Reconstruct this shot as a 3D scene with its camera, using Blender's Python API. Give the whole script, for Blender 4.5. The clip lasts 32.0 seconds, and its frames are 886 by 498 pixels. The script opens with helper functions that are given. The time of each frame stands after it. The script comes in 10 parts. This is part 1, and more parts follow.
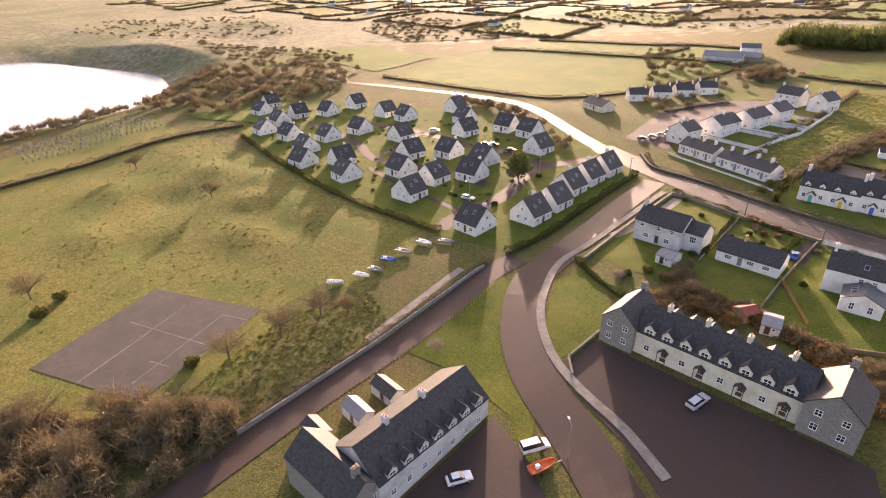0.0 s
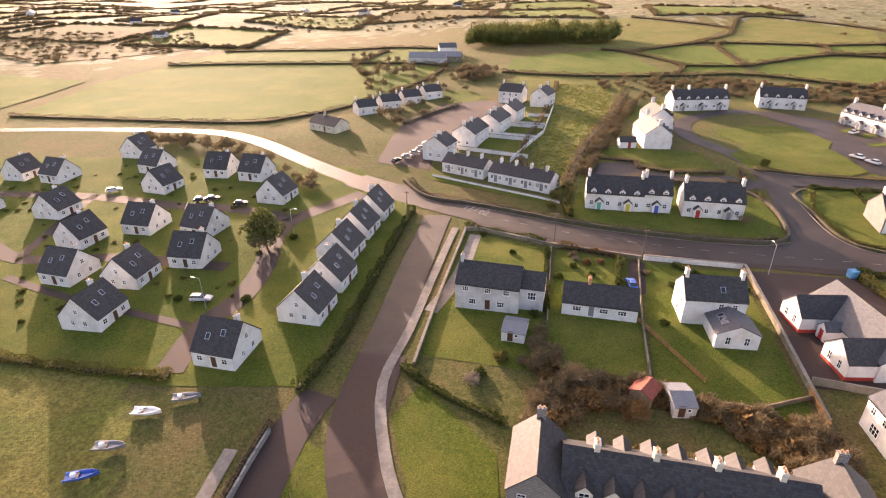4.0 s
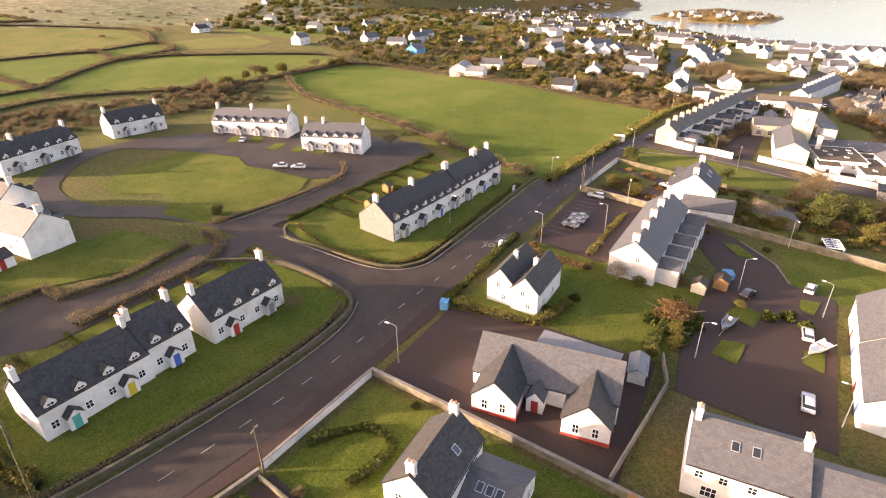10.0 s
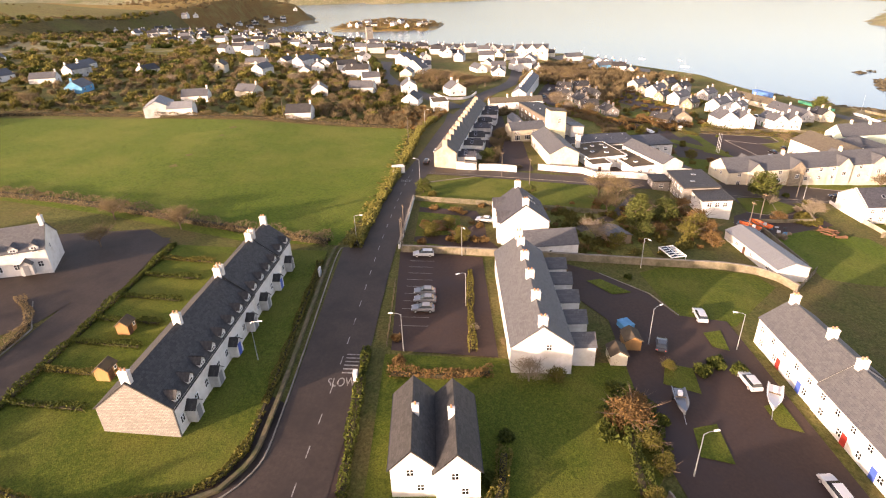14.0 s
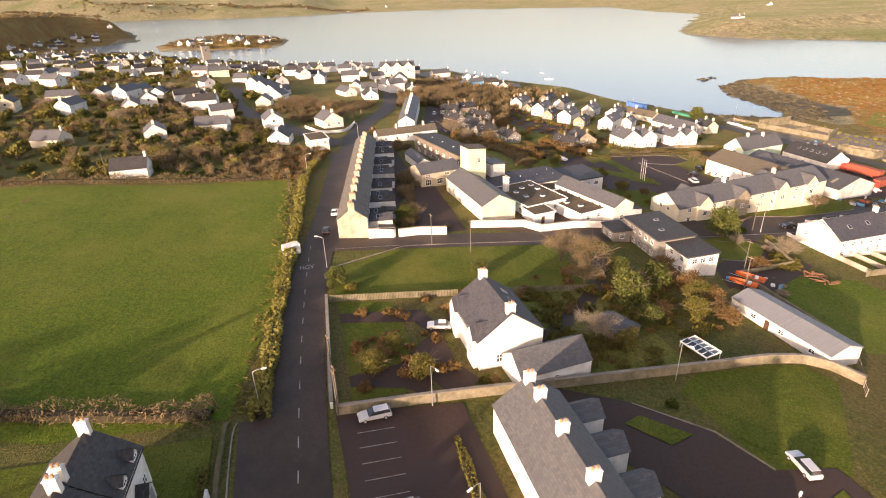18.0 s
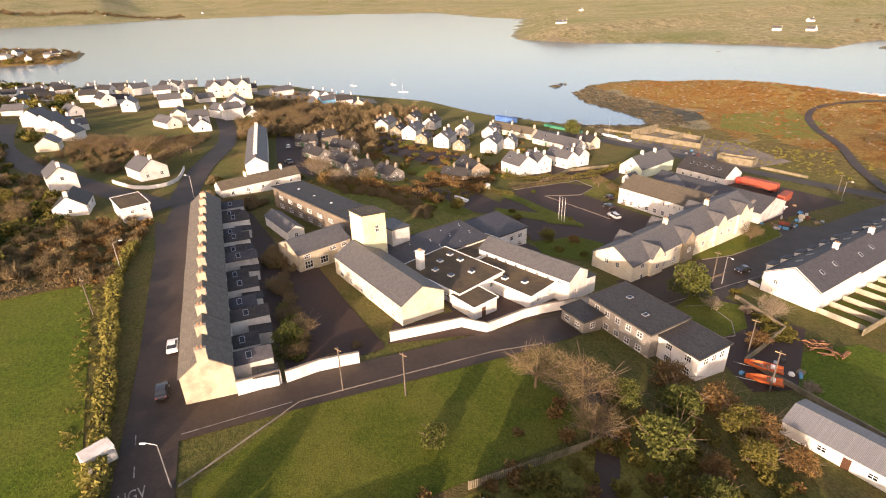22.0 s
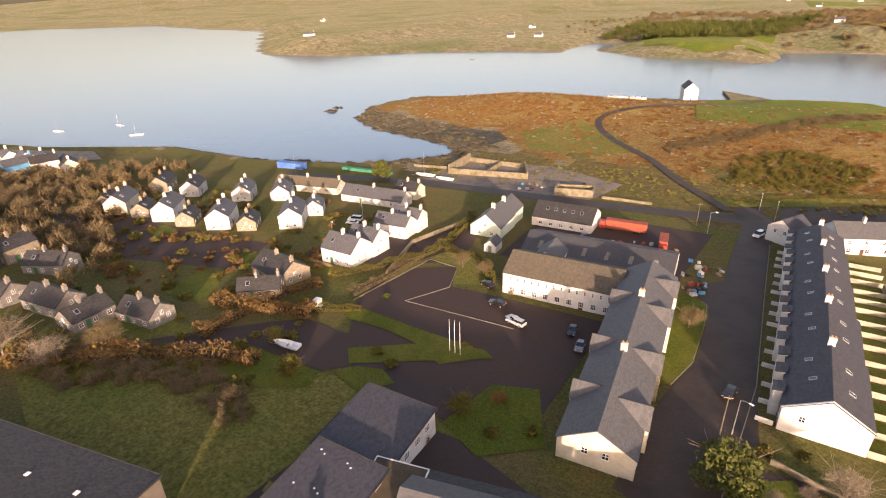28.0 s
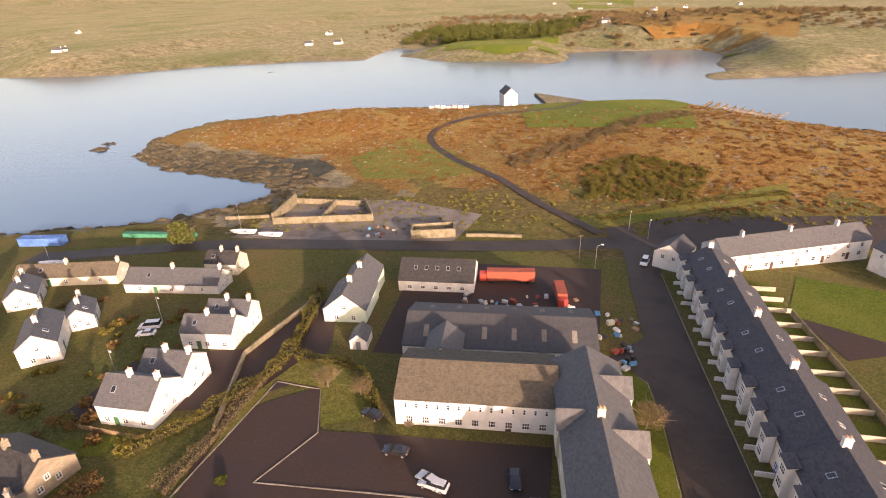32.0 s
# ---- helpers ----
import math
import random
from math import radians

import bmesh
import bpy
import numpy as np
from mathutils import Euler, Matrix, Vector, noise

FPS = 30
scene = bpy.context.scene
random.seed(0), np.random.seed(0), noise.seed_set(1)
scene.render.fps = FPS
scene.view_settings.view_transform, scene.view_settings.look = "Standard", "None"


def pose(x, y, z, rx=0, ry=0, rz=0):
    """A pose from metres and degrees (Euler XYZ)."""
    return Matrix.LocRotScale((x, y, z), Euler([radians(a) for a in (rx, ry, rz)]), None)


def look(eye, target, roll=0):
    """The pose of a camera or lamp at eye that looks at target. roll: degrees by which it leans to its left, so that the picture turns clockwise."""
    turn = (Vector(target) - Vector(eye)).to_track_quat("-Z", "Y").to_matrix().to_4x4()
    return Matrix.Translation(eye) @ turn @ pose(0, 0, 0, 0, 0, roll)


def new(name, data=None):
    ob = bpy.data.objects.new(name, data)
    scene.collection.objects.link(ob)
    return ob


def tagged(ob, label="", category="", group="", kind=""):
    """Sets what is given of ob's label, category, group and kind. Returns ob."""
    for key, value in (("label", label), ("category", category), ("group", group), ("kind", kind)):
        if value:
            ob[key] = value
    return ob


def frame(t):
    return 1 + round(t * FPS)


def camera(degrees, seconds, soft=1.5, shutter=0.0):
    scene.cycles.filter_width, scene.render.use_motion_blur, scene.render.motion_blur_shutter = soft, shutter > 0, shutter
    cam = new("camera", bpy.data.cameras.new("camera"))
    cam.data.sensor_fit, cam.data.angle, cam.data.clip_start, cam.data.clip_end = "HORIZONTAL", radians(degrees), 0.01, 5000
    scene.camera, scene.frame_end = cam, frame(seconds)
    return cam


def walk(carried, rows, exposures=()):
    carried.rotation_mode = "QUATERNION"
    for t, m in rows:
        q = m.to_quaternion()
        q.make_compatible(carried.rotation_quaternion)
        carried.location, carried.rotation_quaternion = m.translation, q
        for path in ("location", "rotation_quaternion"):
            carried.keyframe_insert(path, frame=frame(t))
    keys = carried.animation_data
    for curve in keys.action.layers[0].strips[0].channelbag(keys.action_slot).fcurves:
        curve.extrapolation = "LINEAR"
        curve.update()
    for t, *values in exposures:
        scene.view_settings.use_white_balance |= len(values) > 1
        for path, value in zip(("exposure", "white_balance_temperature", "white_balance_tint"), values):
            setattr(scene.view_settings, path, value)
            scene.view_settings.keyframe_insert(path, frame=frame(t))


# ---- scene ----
cam = camera(78.8, 32.0, soft=1.1)
PATH = [
    (0, (1.357, -3.531, 48.907), (0.117, -2.245, 48.008), -0.2),
    (0.5, (-3.239, 0.661, 48.681), (-4.425, 1.998, 47.783), -0.4),
    (1, (-8.651, 4.591, 48.62), (-9.764, 5.987, 47.72), -0.4),
    (1.5, (-13.852, 8.966, 48.361), (-14.89, 10.418, 47.46), -0.3),
    (2, (-18.467, 13.315, 48.159), (-19.42, 14.826, 47.26), -0.4),
    (2.5, (-23.421, 18.127, 47.832), (-24.273, 19.699, 46.935), -0.4),
    (4.5, (-38.381, 41.672, 44.001), (-38.566, 43.457, 43.119), -0.3),
    (5, (-41.319, 47.33, 44.18), (-41.289, 49.122, 43.293), -0.5),
    (5.5, (-43.881, 53.204, 44.036), (-43.664, 54.982, 43.147), -0.5),
    (6, (-45.526, 59.212, 44.093), (-45.138, 60.958, 43.199), -0.7),
    (6.5, (-47.15, 65.278, 43.835), (-46.585, 66.977, 42.943), -0.6),
    (7, (-47.818, 71.305, 43.709), (-47.091, 72.939, 42.815), -0.8),
    (7.5, (-48.071, 77.445, 43.519), (-47.185, 78.999, 42.623), -1.0),
    (8, (-47.85, 83.849, 42.92), (-46.818, 85.311, 42.027), -0.8),
    (8.5, (-47.176, 89.866, 42.735), (-46.014, 91.227, 41.842), -0.8),
    (9, (-45.842, 95.774, 42.506), (-44.555, 97.017, 41.611), -0.8),
    (9.5, (-43.921, 101.281, 42.358), (-42.529, 102.404, 41.463), -1.0),
    (10, (-41.509, 106.843, 42.031), (-40.021, 107.835, 41.136), -1.1),
    (10.5, (-38.923, 112.086, 42.006), (-37.338, 112.912, 41.109), -1.0),
    (11, (-35.414, 117.073, 41.789), (-33.766, 117.763, 40.89), -1.1),
    (11.5, (-31.562, 121.426, 41.567), (-29.883, 122.04, 40.67), -1.3),
    (12, (-27.289, 125.842, 41.28), (-25.579, 126.365, 40.384), -1.4),
    (12.5, (-22.617, 129.944, 40.989), (-20.876, 130.361, 40.096), -1.5),
    (13, (-17.95, 133.448, 40.944), (-16.189, 133.767, 40.051), -1.7),
    (13.5, (-12.919, 136.621, 40.935), (-11.143, 136.828, 40.039), -2.0),
    (14, (-7.666, 139.642, 40.786), (-5.873, 139.718, 39.905), -2.1),
    (14.5, (-2.172, 142.338, 40.795), (-0.369, 142.322, 39.929), -2.1),
    (16.5, (20.634, 149.87, 40.597), (22.406, 149.534, 39.733), -2.0),
    (17, (26.597, 150.643, 40.678), (28.363, 150.278, 39.814), -2.0),
    (17.5, (32.505, 151.289, 40.582), (34.268, 150.899, 39.72), -2.0),
    (18, (38.45, 151.639, 40.67), (40.208, 151.223, 39.811), -2.0),
    (18.5, (44.488, 151.712, 40.814), (46.238, 151.264, 39.955), -1.9),
    (19, (50.873, 151.674, 40.86), (52.612, 151.188, 40.002), -1.8),
    (19.5, (56.935, 151.291, 40.974), (58.663, 150.765, 40.117), -1.8),
    (20, (62.851, 150.629, 41.093), (64.555, 150.027, 40.235), -1.7),
    (20.5, (69.024, 150.026, 41.305), (70.681, 149.31, 40.445), -1.7),
    (21, (75.048, 149.127, 41.337), (76.666, 148.324, 40.478), -1.7),
    (21.5, (81.202, 148.117, 41.461), (82.788, 147.255, 40.601), -1.6),
    (22, (87.087, 146.678, 41.495), (88.648, 145.769, 40.636), -1.7),
    (22.5, (92.841, 145.011, 41.64), (94.374, 144.055, 40.782), -1.7),
    (23, (98.653, 143.16, 41.736), (100.148, 142.147, 40.878), -1.7),
    (23.5, (104.238, 141.332, 42.109), (105.696, 140.265, 41.25), -1.7),
    (24, (109.782, 139.058, 42.15), (111.201, 137.939, 41.292), -1.7),
    (24.5, (115.484, 136.644, 42.239), (116.866, 135.481, 41.381), -1.7),
    (25, (120.644, 134.092, 42.391), (121.987, 132.883, 41.534), -1.8),
    (25.5, (125.905, 131.508, 42.424), (127.163, 130.211, 41.566), -1.7),
    (26, (130.996, 128.667, 42.741), (132.151, 127.279, 41.881), -1.7),
    (26.5, (135.864, 125.638, 42.925), (136.955, 124.199, 42.065), -1.7),
    (28.5, (153.896, 110.725, 43.224), (154.869, 109.2, 42.37), -1.8),
    (29, (157.95, 106.747, 43.238), (158.848, 105.177, 42.385), -1.9),
    (29.5, (161.457, 102.551, 43.407), (162.278, 100.94, 42.553), -2.0),
    (30, (165.015, 98.086, 43.628), (165.756, 96.439, 42.771), -1.9),
    (30.5, (168.521, 93.371, 43.643), (169.184, 91.691, 42.784), -1.9),
    (31, (171.416, 88.647, 43.527), (172.005, 86.939, 42.668), -1.9),
    (31.5, (174.062, 83.702, 43.424), (174.575, 81.971, 42.565), -1.8),
    (32, (176.324, 78.413, 43.234), (176.762, 76.661, 42.375), -2.0),
]
EXPOSURES = [(0, 1.88, 7400, 38), (2.5, 1.88, 7400, 38), (6, 2.02, 7550, 36), (10, 2.02, 7650, 33), (14, 1.72, 7650, 32), (20, 1.4, 7750, 30), (26, 1.29, 7750, 32), (32, 1.38, 7750, 35)]
walk(cam, [(t, look(eye, target, roll)) for t, eye, target, roll in PATH], EXPOSURES)

# ---- light: low winter sun and sky ----
SUN_TO = Vector((-0.62, 0.78, 0.0)).normalized()
SUN_EL = radians(11.8)
SUN_DIR = Vector((SUN_TO.x * math.cos(SUN_EL), SUN_TO.y * math.cos(SUN_EL), math.sin(SUN_EL)))
world = bpy.data.worlds.new("sky")
scene.world = world
world.use_nodes = True
wn = world.node_tree.nodes
sky = wn.new("ShaderNodeTexSky")
sky.sky_type, sky.sun_disc = "NISHITA", False
sky.sun_elevation, sky.sun_rotation = SUN_EL, math.atan2(SUN_TO.x, SUN_TO.y)
sky.dust_density, sky.ozone_density = 3.0, 1.0
wn["Background"].inputs["Strength"].default_value = 0.15
world.node_tree.links.new(sky.outputs[0], wn["Background"].inputs["Color"])
sun = new("sun", bpy.data.lights.new("sun", "SUN"))
sun.data.energy, sun.data.angle, sun.data.color = 3.6, radians(0.9), (1.0, 0.87, 0.69)
sun.matrix_world = look(SUN_DIR * 100, (0, 0, 0))

# ---- materials ----
def mat(name, c1, c2, scale=1.0, rough=0.85, c3=None, scale3=0.1, bump=0.2, where="object", fine=0.0, metal=0.0, spec=0.3, stretch=(1, 1, 1)):
    """Noise between two colours at a fine scale and a third at a coarse one, with a fine relief."""
    m = bpy.data.materials.new(name)
    m.use_nodes = True
    nt = m.node_tree
    n, l = nt.nodes, nt.links.new
    b = n["Principled BSDF"]
    b.inputs["Roughness"].default_value, b.inputs["Metallic"].default_value = rough, metal
    b.inputs["Specular IOR Level"].default_value = spec
    if where == "world":
        co = n.new("ShaderNodeNewGeometry").outputs["Position"]
    else:
        tc, oi, ad = n.new("ShaderNodeTexCoord"), n.new("ShaderNodeObjectInfo"), n.new("ShaderNodeVectorMath")
        mu = n.new("ShaderNodeMath")
        mu.operation, mu.inputs[1].default_value = "MULTIPLY", 37.0
        l(oi.outputs["Random"], mu.inputs[0])
        ad.operation = "ADD"
        l(tc.outputs["Object"], ad.inputs[0]), l(mu.outputs[0], ad.inputs[1])
        co = ad.outputs[0]
    if stretch != (1, 1, 1):
        mp = n.new("ShaderNodeMapping")
        mp.inputs["Scale"].default_value = stretch
        l(co, mp.inputs["Vector"])
        co = mp.outputs[0]

    def tex(s, detail=6.0):
        t = n.new("ShaderNodeTexNoise")
        t.inputs["Scale"].default_value, t.inputs["Detail"].default_value = s, detail
        t.inputs["Roughness"].default_value = 0.65
        l(co, t.inputs["Vector"])
        return t

    def ramp(fac, a, z):
        r = n.new("ShaderNodeMapRange")
        r.inputs["From Min"].default_value, r.inputs["From Max"].default_value = a, z
        l(fac, r.inputs["Value"])
        return r.outputs[0]

    def mix(fac, a, c):
        x = n.new("ShaderNodeMix")
        x.data_type = "RGBA"
        l(fac, x.inputs["Factor"])
        for s, v in ((x.inputs["A"], a), (x.inputs["B"], c)):
            if isinstance(v, tuple):
                s.default_value = (*v, 1)
            else:
                l(v, s)
        return x.outputs["Result"]

    t1 = tex(scale)
    col = mix(ramp(t1.outputs["Fac"], 0.32, 0.68), c1, c2)
    if c3:
        col = mix(ramp(tex(scale3, 4.0).outputs["Fac"], 0.45, 0.68), col, c3)
    if bump >= 0.9:
        b.inputs["Specular IOR Level"].default_value = 0.08
        # blades and stalks: light and dark flecks, and the soft sheen of fuzzy growth
        mr = n.new("ShaderNodeMapRange")
        for k_, v_ in (("From Min", 0.3), ("From Max", 0.7), ("To Min", 0.5), ("To Max", 1.5)):
            mr.inputs[k_].default_value = v_
        l(tex(scale * 2.6, 8.0).outputs["Fac"], mr.inputs["Value"])
        fx = n.new("ShaderNodeVectorMath")
        fx.operation = "SCALE"
        l(col, fx.inputs[0]), l(mr.outputs[0], fx.inputs["Scale"])
        col = fx.outputs[0]
        b.inputs["Sheen Weight"].default_value, b.inputs["Sheen Roughness"].default_value = 0.07, 0.5
        b.inputs["Sheen Tint"].default_value = (0.52, 0.55, 0.24, 1)
    l(col, b.inputs["Base Color"])
    if bump:
        bp = n.new("ShaderNodeBump")
        bp.inputs["Strength"].default_value, bp.inputs["Distance"].default_value = bump, 0.05 if not fine else fine
        l(tex(scale * 4).outputs["Fac"], bp.inputs["Height"])
        l(bp.outputs[0], b.inputs["Normal"])
    return m


def coursed(name, c1, c2, mortar, width, height, rough=0.8, c3=None, vertical=False, bump=0.5, gap=0.012):
    """Slates, blocks or boards in courses, with stains at a larger scale."""
    m = bpy.data.materials.new(name)
    m.use_nodes = True
    n, l = m.node_tree.nodes, m.node_tree.links.new
    b = n["Principled BSDF"]
    b.inputs["Roughness"].default_value = rough
    b.inputs["Specular IOR Level"].default_value = 0.5
    tc, sx, cx = n.new("ShaderNodeTexCoord"), n.new("ShaderNodeSeparateXYZ"), n.new("ShaderNodeCombineXYZ")
    l(tc.outputs["Object"], sx.inputs[0])
    if vertical:
        su = n.new("ShaderNodeMath")
        l(sx.outputs["X"], su.inputs[0]), l(sx.outputs["Y"], su.inputs[1])
        l(su.outputs[0], cx.inputs["X"]), l(sx.outputs["Z"], cx.inputs["Y"])
    else:
        l(sx.outputs["X"], cx.inputs["X"]), l(sx.outputs["Y"], cx.inputs["Y"])
    br = n.new("ShaderNodeTexBrick")
    br.inputs["Scale"].default_value, br.inputs["Brick Width"].default_value, br.inputs["Row Height"].default_value = 1.0, width, height
    br.inputs["Mortar Size"].default_value, br.inputs["Bias"].default_value = gap, 0.1
    br.inputs["Color1"].default_value, br.inputs["Color2"].default_value, br.inputs["Mortar"].default_value = (*c1, 1), (*c2, 1), (*mortar, 1)
    l(cx.outputs[0], br.inputs["Vector"])
    col = br.outputs["Color"]
    tn = n.new("ShaderNodeTexNoise")
    tn.inputs["Scale"].default_value, tn.inputs["Detail"].default_value = 1.1, 9.0
    l(tc.outputs["Object"], tn.inputs["Vector"])
    mr, mx = n.new("ShaderNodeMapRange"), n.new("ShaderNodeMix")
    mr.inputs["From Min"].default_value, mr.inputs["From Max"].default_value = 0.42, 0.72
    mr.inputs["To Max"].default_value = 0.4
    mx.data_type = "RGBA"
    l(tn.outputs["Fac"], mr.inputs["Value"]), l(mr.outputs[0], mx.inputs["Factor"]), l(col, mx.inputs["A"])
    mx.inputs["B"].default_value = (*(c3 or tuple(v * 1.6 for v in c1)), 1)
    l(mx.outputs["Result"], b.inputs["Base Color"])
    bp = n.new("ShaderNodeBump")
    bp.inputs["Strength"].default_value, bp.inputs["Distance"].default_value = bump, 0.02
    l(br.outputs["Fac"], bp.inputs["Height"])
    bp.invert = True
    l(bp.outputs[0], b.inputs["Normal"])
    return m


def leafy(name, c1, c2, rough=0.8):
    """Foliage or twigs: each small piece takes its own tone."""
    m = bpy.data.materials.new(name)
    m.use_nodes = True
    n, l = m.node_tree.nodes, m.node_tree.links.new
    b, g, x, o = n["Principled BSDF"], n.new("ShaderNodeNewGeometry"), n.new("ShaderNodeMix"), n.new("ShaderNodeObjectInfo")
    x.data_type = "RGBA"
    ad = n.new("ShaderNodeMath")
    ad.operation = "MULTIPLY_ADD"
    l(g.outputs["Random Per Island"], ad.inputs[0])
    ad.inputs[1].default_value = 0.7
    of = n.new("ShaderNodeMath")
    of.operation = "MULTIPLY"
    l(o.outputs["Random"], of.inputs[0])
    of.inputs[1].default_value = 0.3
    l(of.outputs[0], ad.inputs[2])
    l(ad.outputs[0], x.inputs["Factor"])
    x.inputs["A"].default_value, x.inputs["B"].default_value = (*c1, 1), (*c2, 1)
    l(x.outputs["Result"], b.inputs["Base Color"])
    b.inputs["Roughness"].default_value, b.inputs["Specular IOR Level"].default_value = rough, 0.15
    tr, ms = n.new("ShaderNodeBsdfTranslucent"), n.new("ShaderNodeMixShader")
    ms.inputs[0].default_value = 0.22
    l(x.outputs["Result"], tr.inputs["Color"])
    l(b.outputs[0], ms.inputs[1]), l(tr.outputs[0], ms.inputs[2]), l(ms.outputs[0], n["Material Output"].inputs["Surface"])
    return m


M_WHITE = mat("white_render", (0.66, 0.65, 0.62), (0.74, 0.73, 0.7), 1.2, 0.9, (0.54, 0.52, 0.47), 0.35, 0.15)
M_CREAM = mat("cream_render", (0.58, 0.54, 0.43), (0.66, 0.62, 0.5), 1.2, 0.9, (0.48, 0.43, 0.33), 0.35, 0.15)
M_GREYR = mat("grey_render", (0.49, 0.485, 0.47), (0.57, 0.565, 0.55), 1.0, 0.9, (0.34, 0.33, 0.31), 0.3, 0.2)
M_BUFF = mat("weathered_buff_render", (0.36, 0.325, 0.255), (0.48, 0.43, 0.33), 0.8, 0.92, (0.25, 0.225, 0.18), 0.3, 0.25)
# brown cladding, with the part shade on the wing's wall put into its colour
M_CLAD = mat("shaded_brown_cladding", (0.15, 0.125, 0.1), (0.2, 0.17, 0.135), 1.0, 0.9, (0.12, 0.1, 0.08), 0.3, 0.2)
M_POLE = mat("weathered_pole_wood", (0.09, 0.075, 0.06), (0.14, 0.12, 0.1), 2.0, 0.9, None, 0.1, 0.3)
M_LOG = mat("rough_bark_log", (0.16, 0.08, 0.04), (0.26, 0.13, 0.07), 2.0, 0.9, (0.1, 0.06, 0.04), 0.6, 0.4)
M_MINT = mat("pale_green_render", (0.52, 0.62, 0.5), (0.6, 0.7, 0.58), 1.0, 0.9, (0.46, 0.54, 0.44), 0.3, 0.15)
M_BLUE = mat("blue_paint", (0.08, 0.3, 0.5), (0.1, 0.36, 0.58), 1.0, 0.6, (0.06, 0.22, 0.4), 0.4, 0.1)
M_STONE = coursed("rubble_stone", (0.22, 0.185, 0.13), (0.36, 0.31, 0.23), (0.15, 0.125, 0.095), 0.55, 0.28, 0.9, (0.24, 0.2, 0.15), True, 0.8, 0.03)
M_STONEG = coursed("grey_stone", (0.2, 0.19, 0.17), (0.3, 0.28, 0.25), (0.14, 0.13, 0.12), 0.5, 0.25, 0.9, (0.17, 0.16, 0.14), True, 0.8, 0.03)
M_SLATE = coursed("dark_slate", (0.019, 0.018, 0.018), (0.048, 0.046, 0.044), (0.01, 0.01, 0.01), 0.45, 0.3, 0.66, (0.036, 0.034, 0.032))
M_SLATEG = coursed("grey_slate", (0.064, 0.066, 0.071), (0.098, 0.1, 0.105), (0.038, 0.039, 0.042), 0.45, 0.3, 0.6, (0.112, 0.112, 0.112))
M_SLATEB = coursed("blue_black_slate", (0.03, 0.032, 0.042), (0.058, 0.06, 0.07), (0.016, 0.016, 0.02), 0.45, 0.3, 0.7, (0.07, 0.07, 0.078))
M_SLATEL = coursed("weathered_slate", (0.075, 0.07, 0.062), (0.125, 0.115, 0.1), (0.045, 0.042, 0.038), 0.45, 0.3, 0.75, (0.19, 0.165, 0.125))
M_LICHEN = coursed("lichened_tiles", (0.075, 0.062, 0.045), (0.12, 0.1, 0.07), (0.045, 0.04, 0.032), 0.33, 0.26, 0.9, (0.16, 0.135, 0.085))
M_FELT = mat("mossy_roof_felt", (0.06, 0.047, 0.033), (0.09, 0.072, 0.05), 0.8, 0.95, (0.12, 0.09, 0.05), 0.25, 0.3)
M_TIN = coursed("grey_corrugated_sheet", (0.19, 0.2, 0.21), (0.24, 0.25, 0.26), (0.13, 0.135, 0.14), 0.16, 30.0, 0.55, (0.17, 0.17, 0.17), False, 0.9, 0.03)
M_TRIM = mat("white_trim", (0.78, 0.78, 0.76), (0.84, 0.84, 0.82), 3.0, 0.5, None, 0.1, 0.05)
M_DARK = mat("dark_metal", (0.03, 0.03, 0.03), (0.05, 0.05, 0.05), 4.0, 0.5)
M_POT = mat("terracotta", (0.4, 0.2, 0.1), (0.5, 0.28, 0.15), 4.0, 0.8)
M_STEEL = mat("galvanised_steel", (0.42, 0.43, 0.44), (0.5, 0.51, 0.52), 5.0, 0.45, None, 0.1, 0.1, metal=0.7)
M_WOOD = mat("weathered_wood", (0.22, 0.15, 0.09), (0.32, 0.23, 0.14), 2.0, 0.85, (0.16, 0.12, 0.08), 0.4, 0.4, stretch=(1, 1, 0.2))
M_WOODO = mat("orange_stained_wood", (0.34, 0.18, 0.07), (0.44, 0.25, 0.1), 2.0, 0.7, (0.26, 0.14, 0.06), 0.5, 0.3, stretch=(1, 1, 0.2))
M_RED = mat("red_paint", (0.42, 0.05, 0.03), (0.52, 0.08, 0.05), 1.5, 0.55, (0.3, 0.05, 0.04), 0.5, 0.1)
M_RUST = mat("rusted_orange_paint", (0.36, 0.085, 0.05), (0.27, 0.06, 0.04), 1.5, 0.7, (0.2, 0.07, 0.04), 0.6, 0.3)
M_GRASS = mat("mown_grass", (0.046, 0.072, 0.009), (0.1, 0.118, 0.017), 1.6, 0.95, (0.125, 0.125, 0.024), 0.07, 0.9, "world", 0.12)
M_FIELD = mat("pasture", (0.05, 0.088, 0.009), (0.09, 0.125, 0.014), 0.9, 0.95, (0.115, 0.13, 0.022), 0.035, 0.9, "world", 0.15)
M_ROUGH = mat("rough_winter_grass", (0.1, 0.095, 0.022), (0.19, 0.165, 0.045), 0.7, 0.95, (0.09, 0.115, 0.022), 0.05, 1.0, "world", 0.2)
M_HEATH = mat("bracken_heath", (0.125, 0.06, 0.018), (0.23, 0.125, 0.04), 0.35, 0.95, (0.2, 0.145, 0.05), 0.045, 1.0, "world", 0.3)
M_LAND = mat("scrub_land", (0.07, 0.052, 0.02), (0.14, 0.105, 0.042), 0.25, 0.95, (0.09, 0.092, 0.022), 0.02, 1.0, "world", 0.3)
M_VERGE = mat("village_ground", (0.06, 0.07, 0.018), (0.12, 0.11, 0.035), 0.9, 0.95, (0.13, 0.095, 0.04), 0.06, 1.0, "world", 0.2)
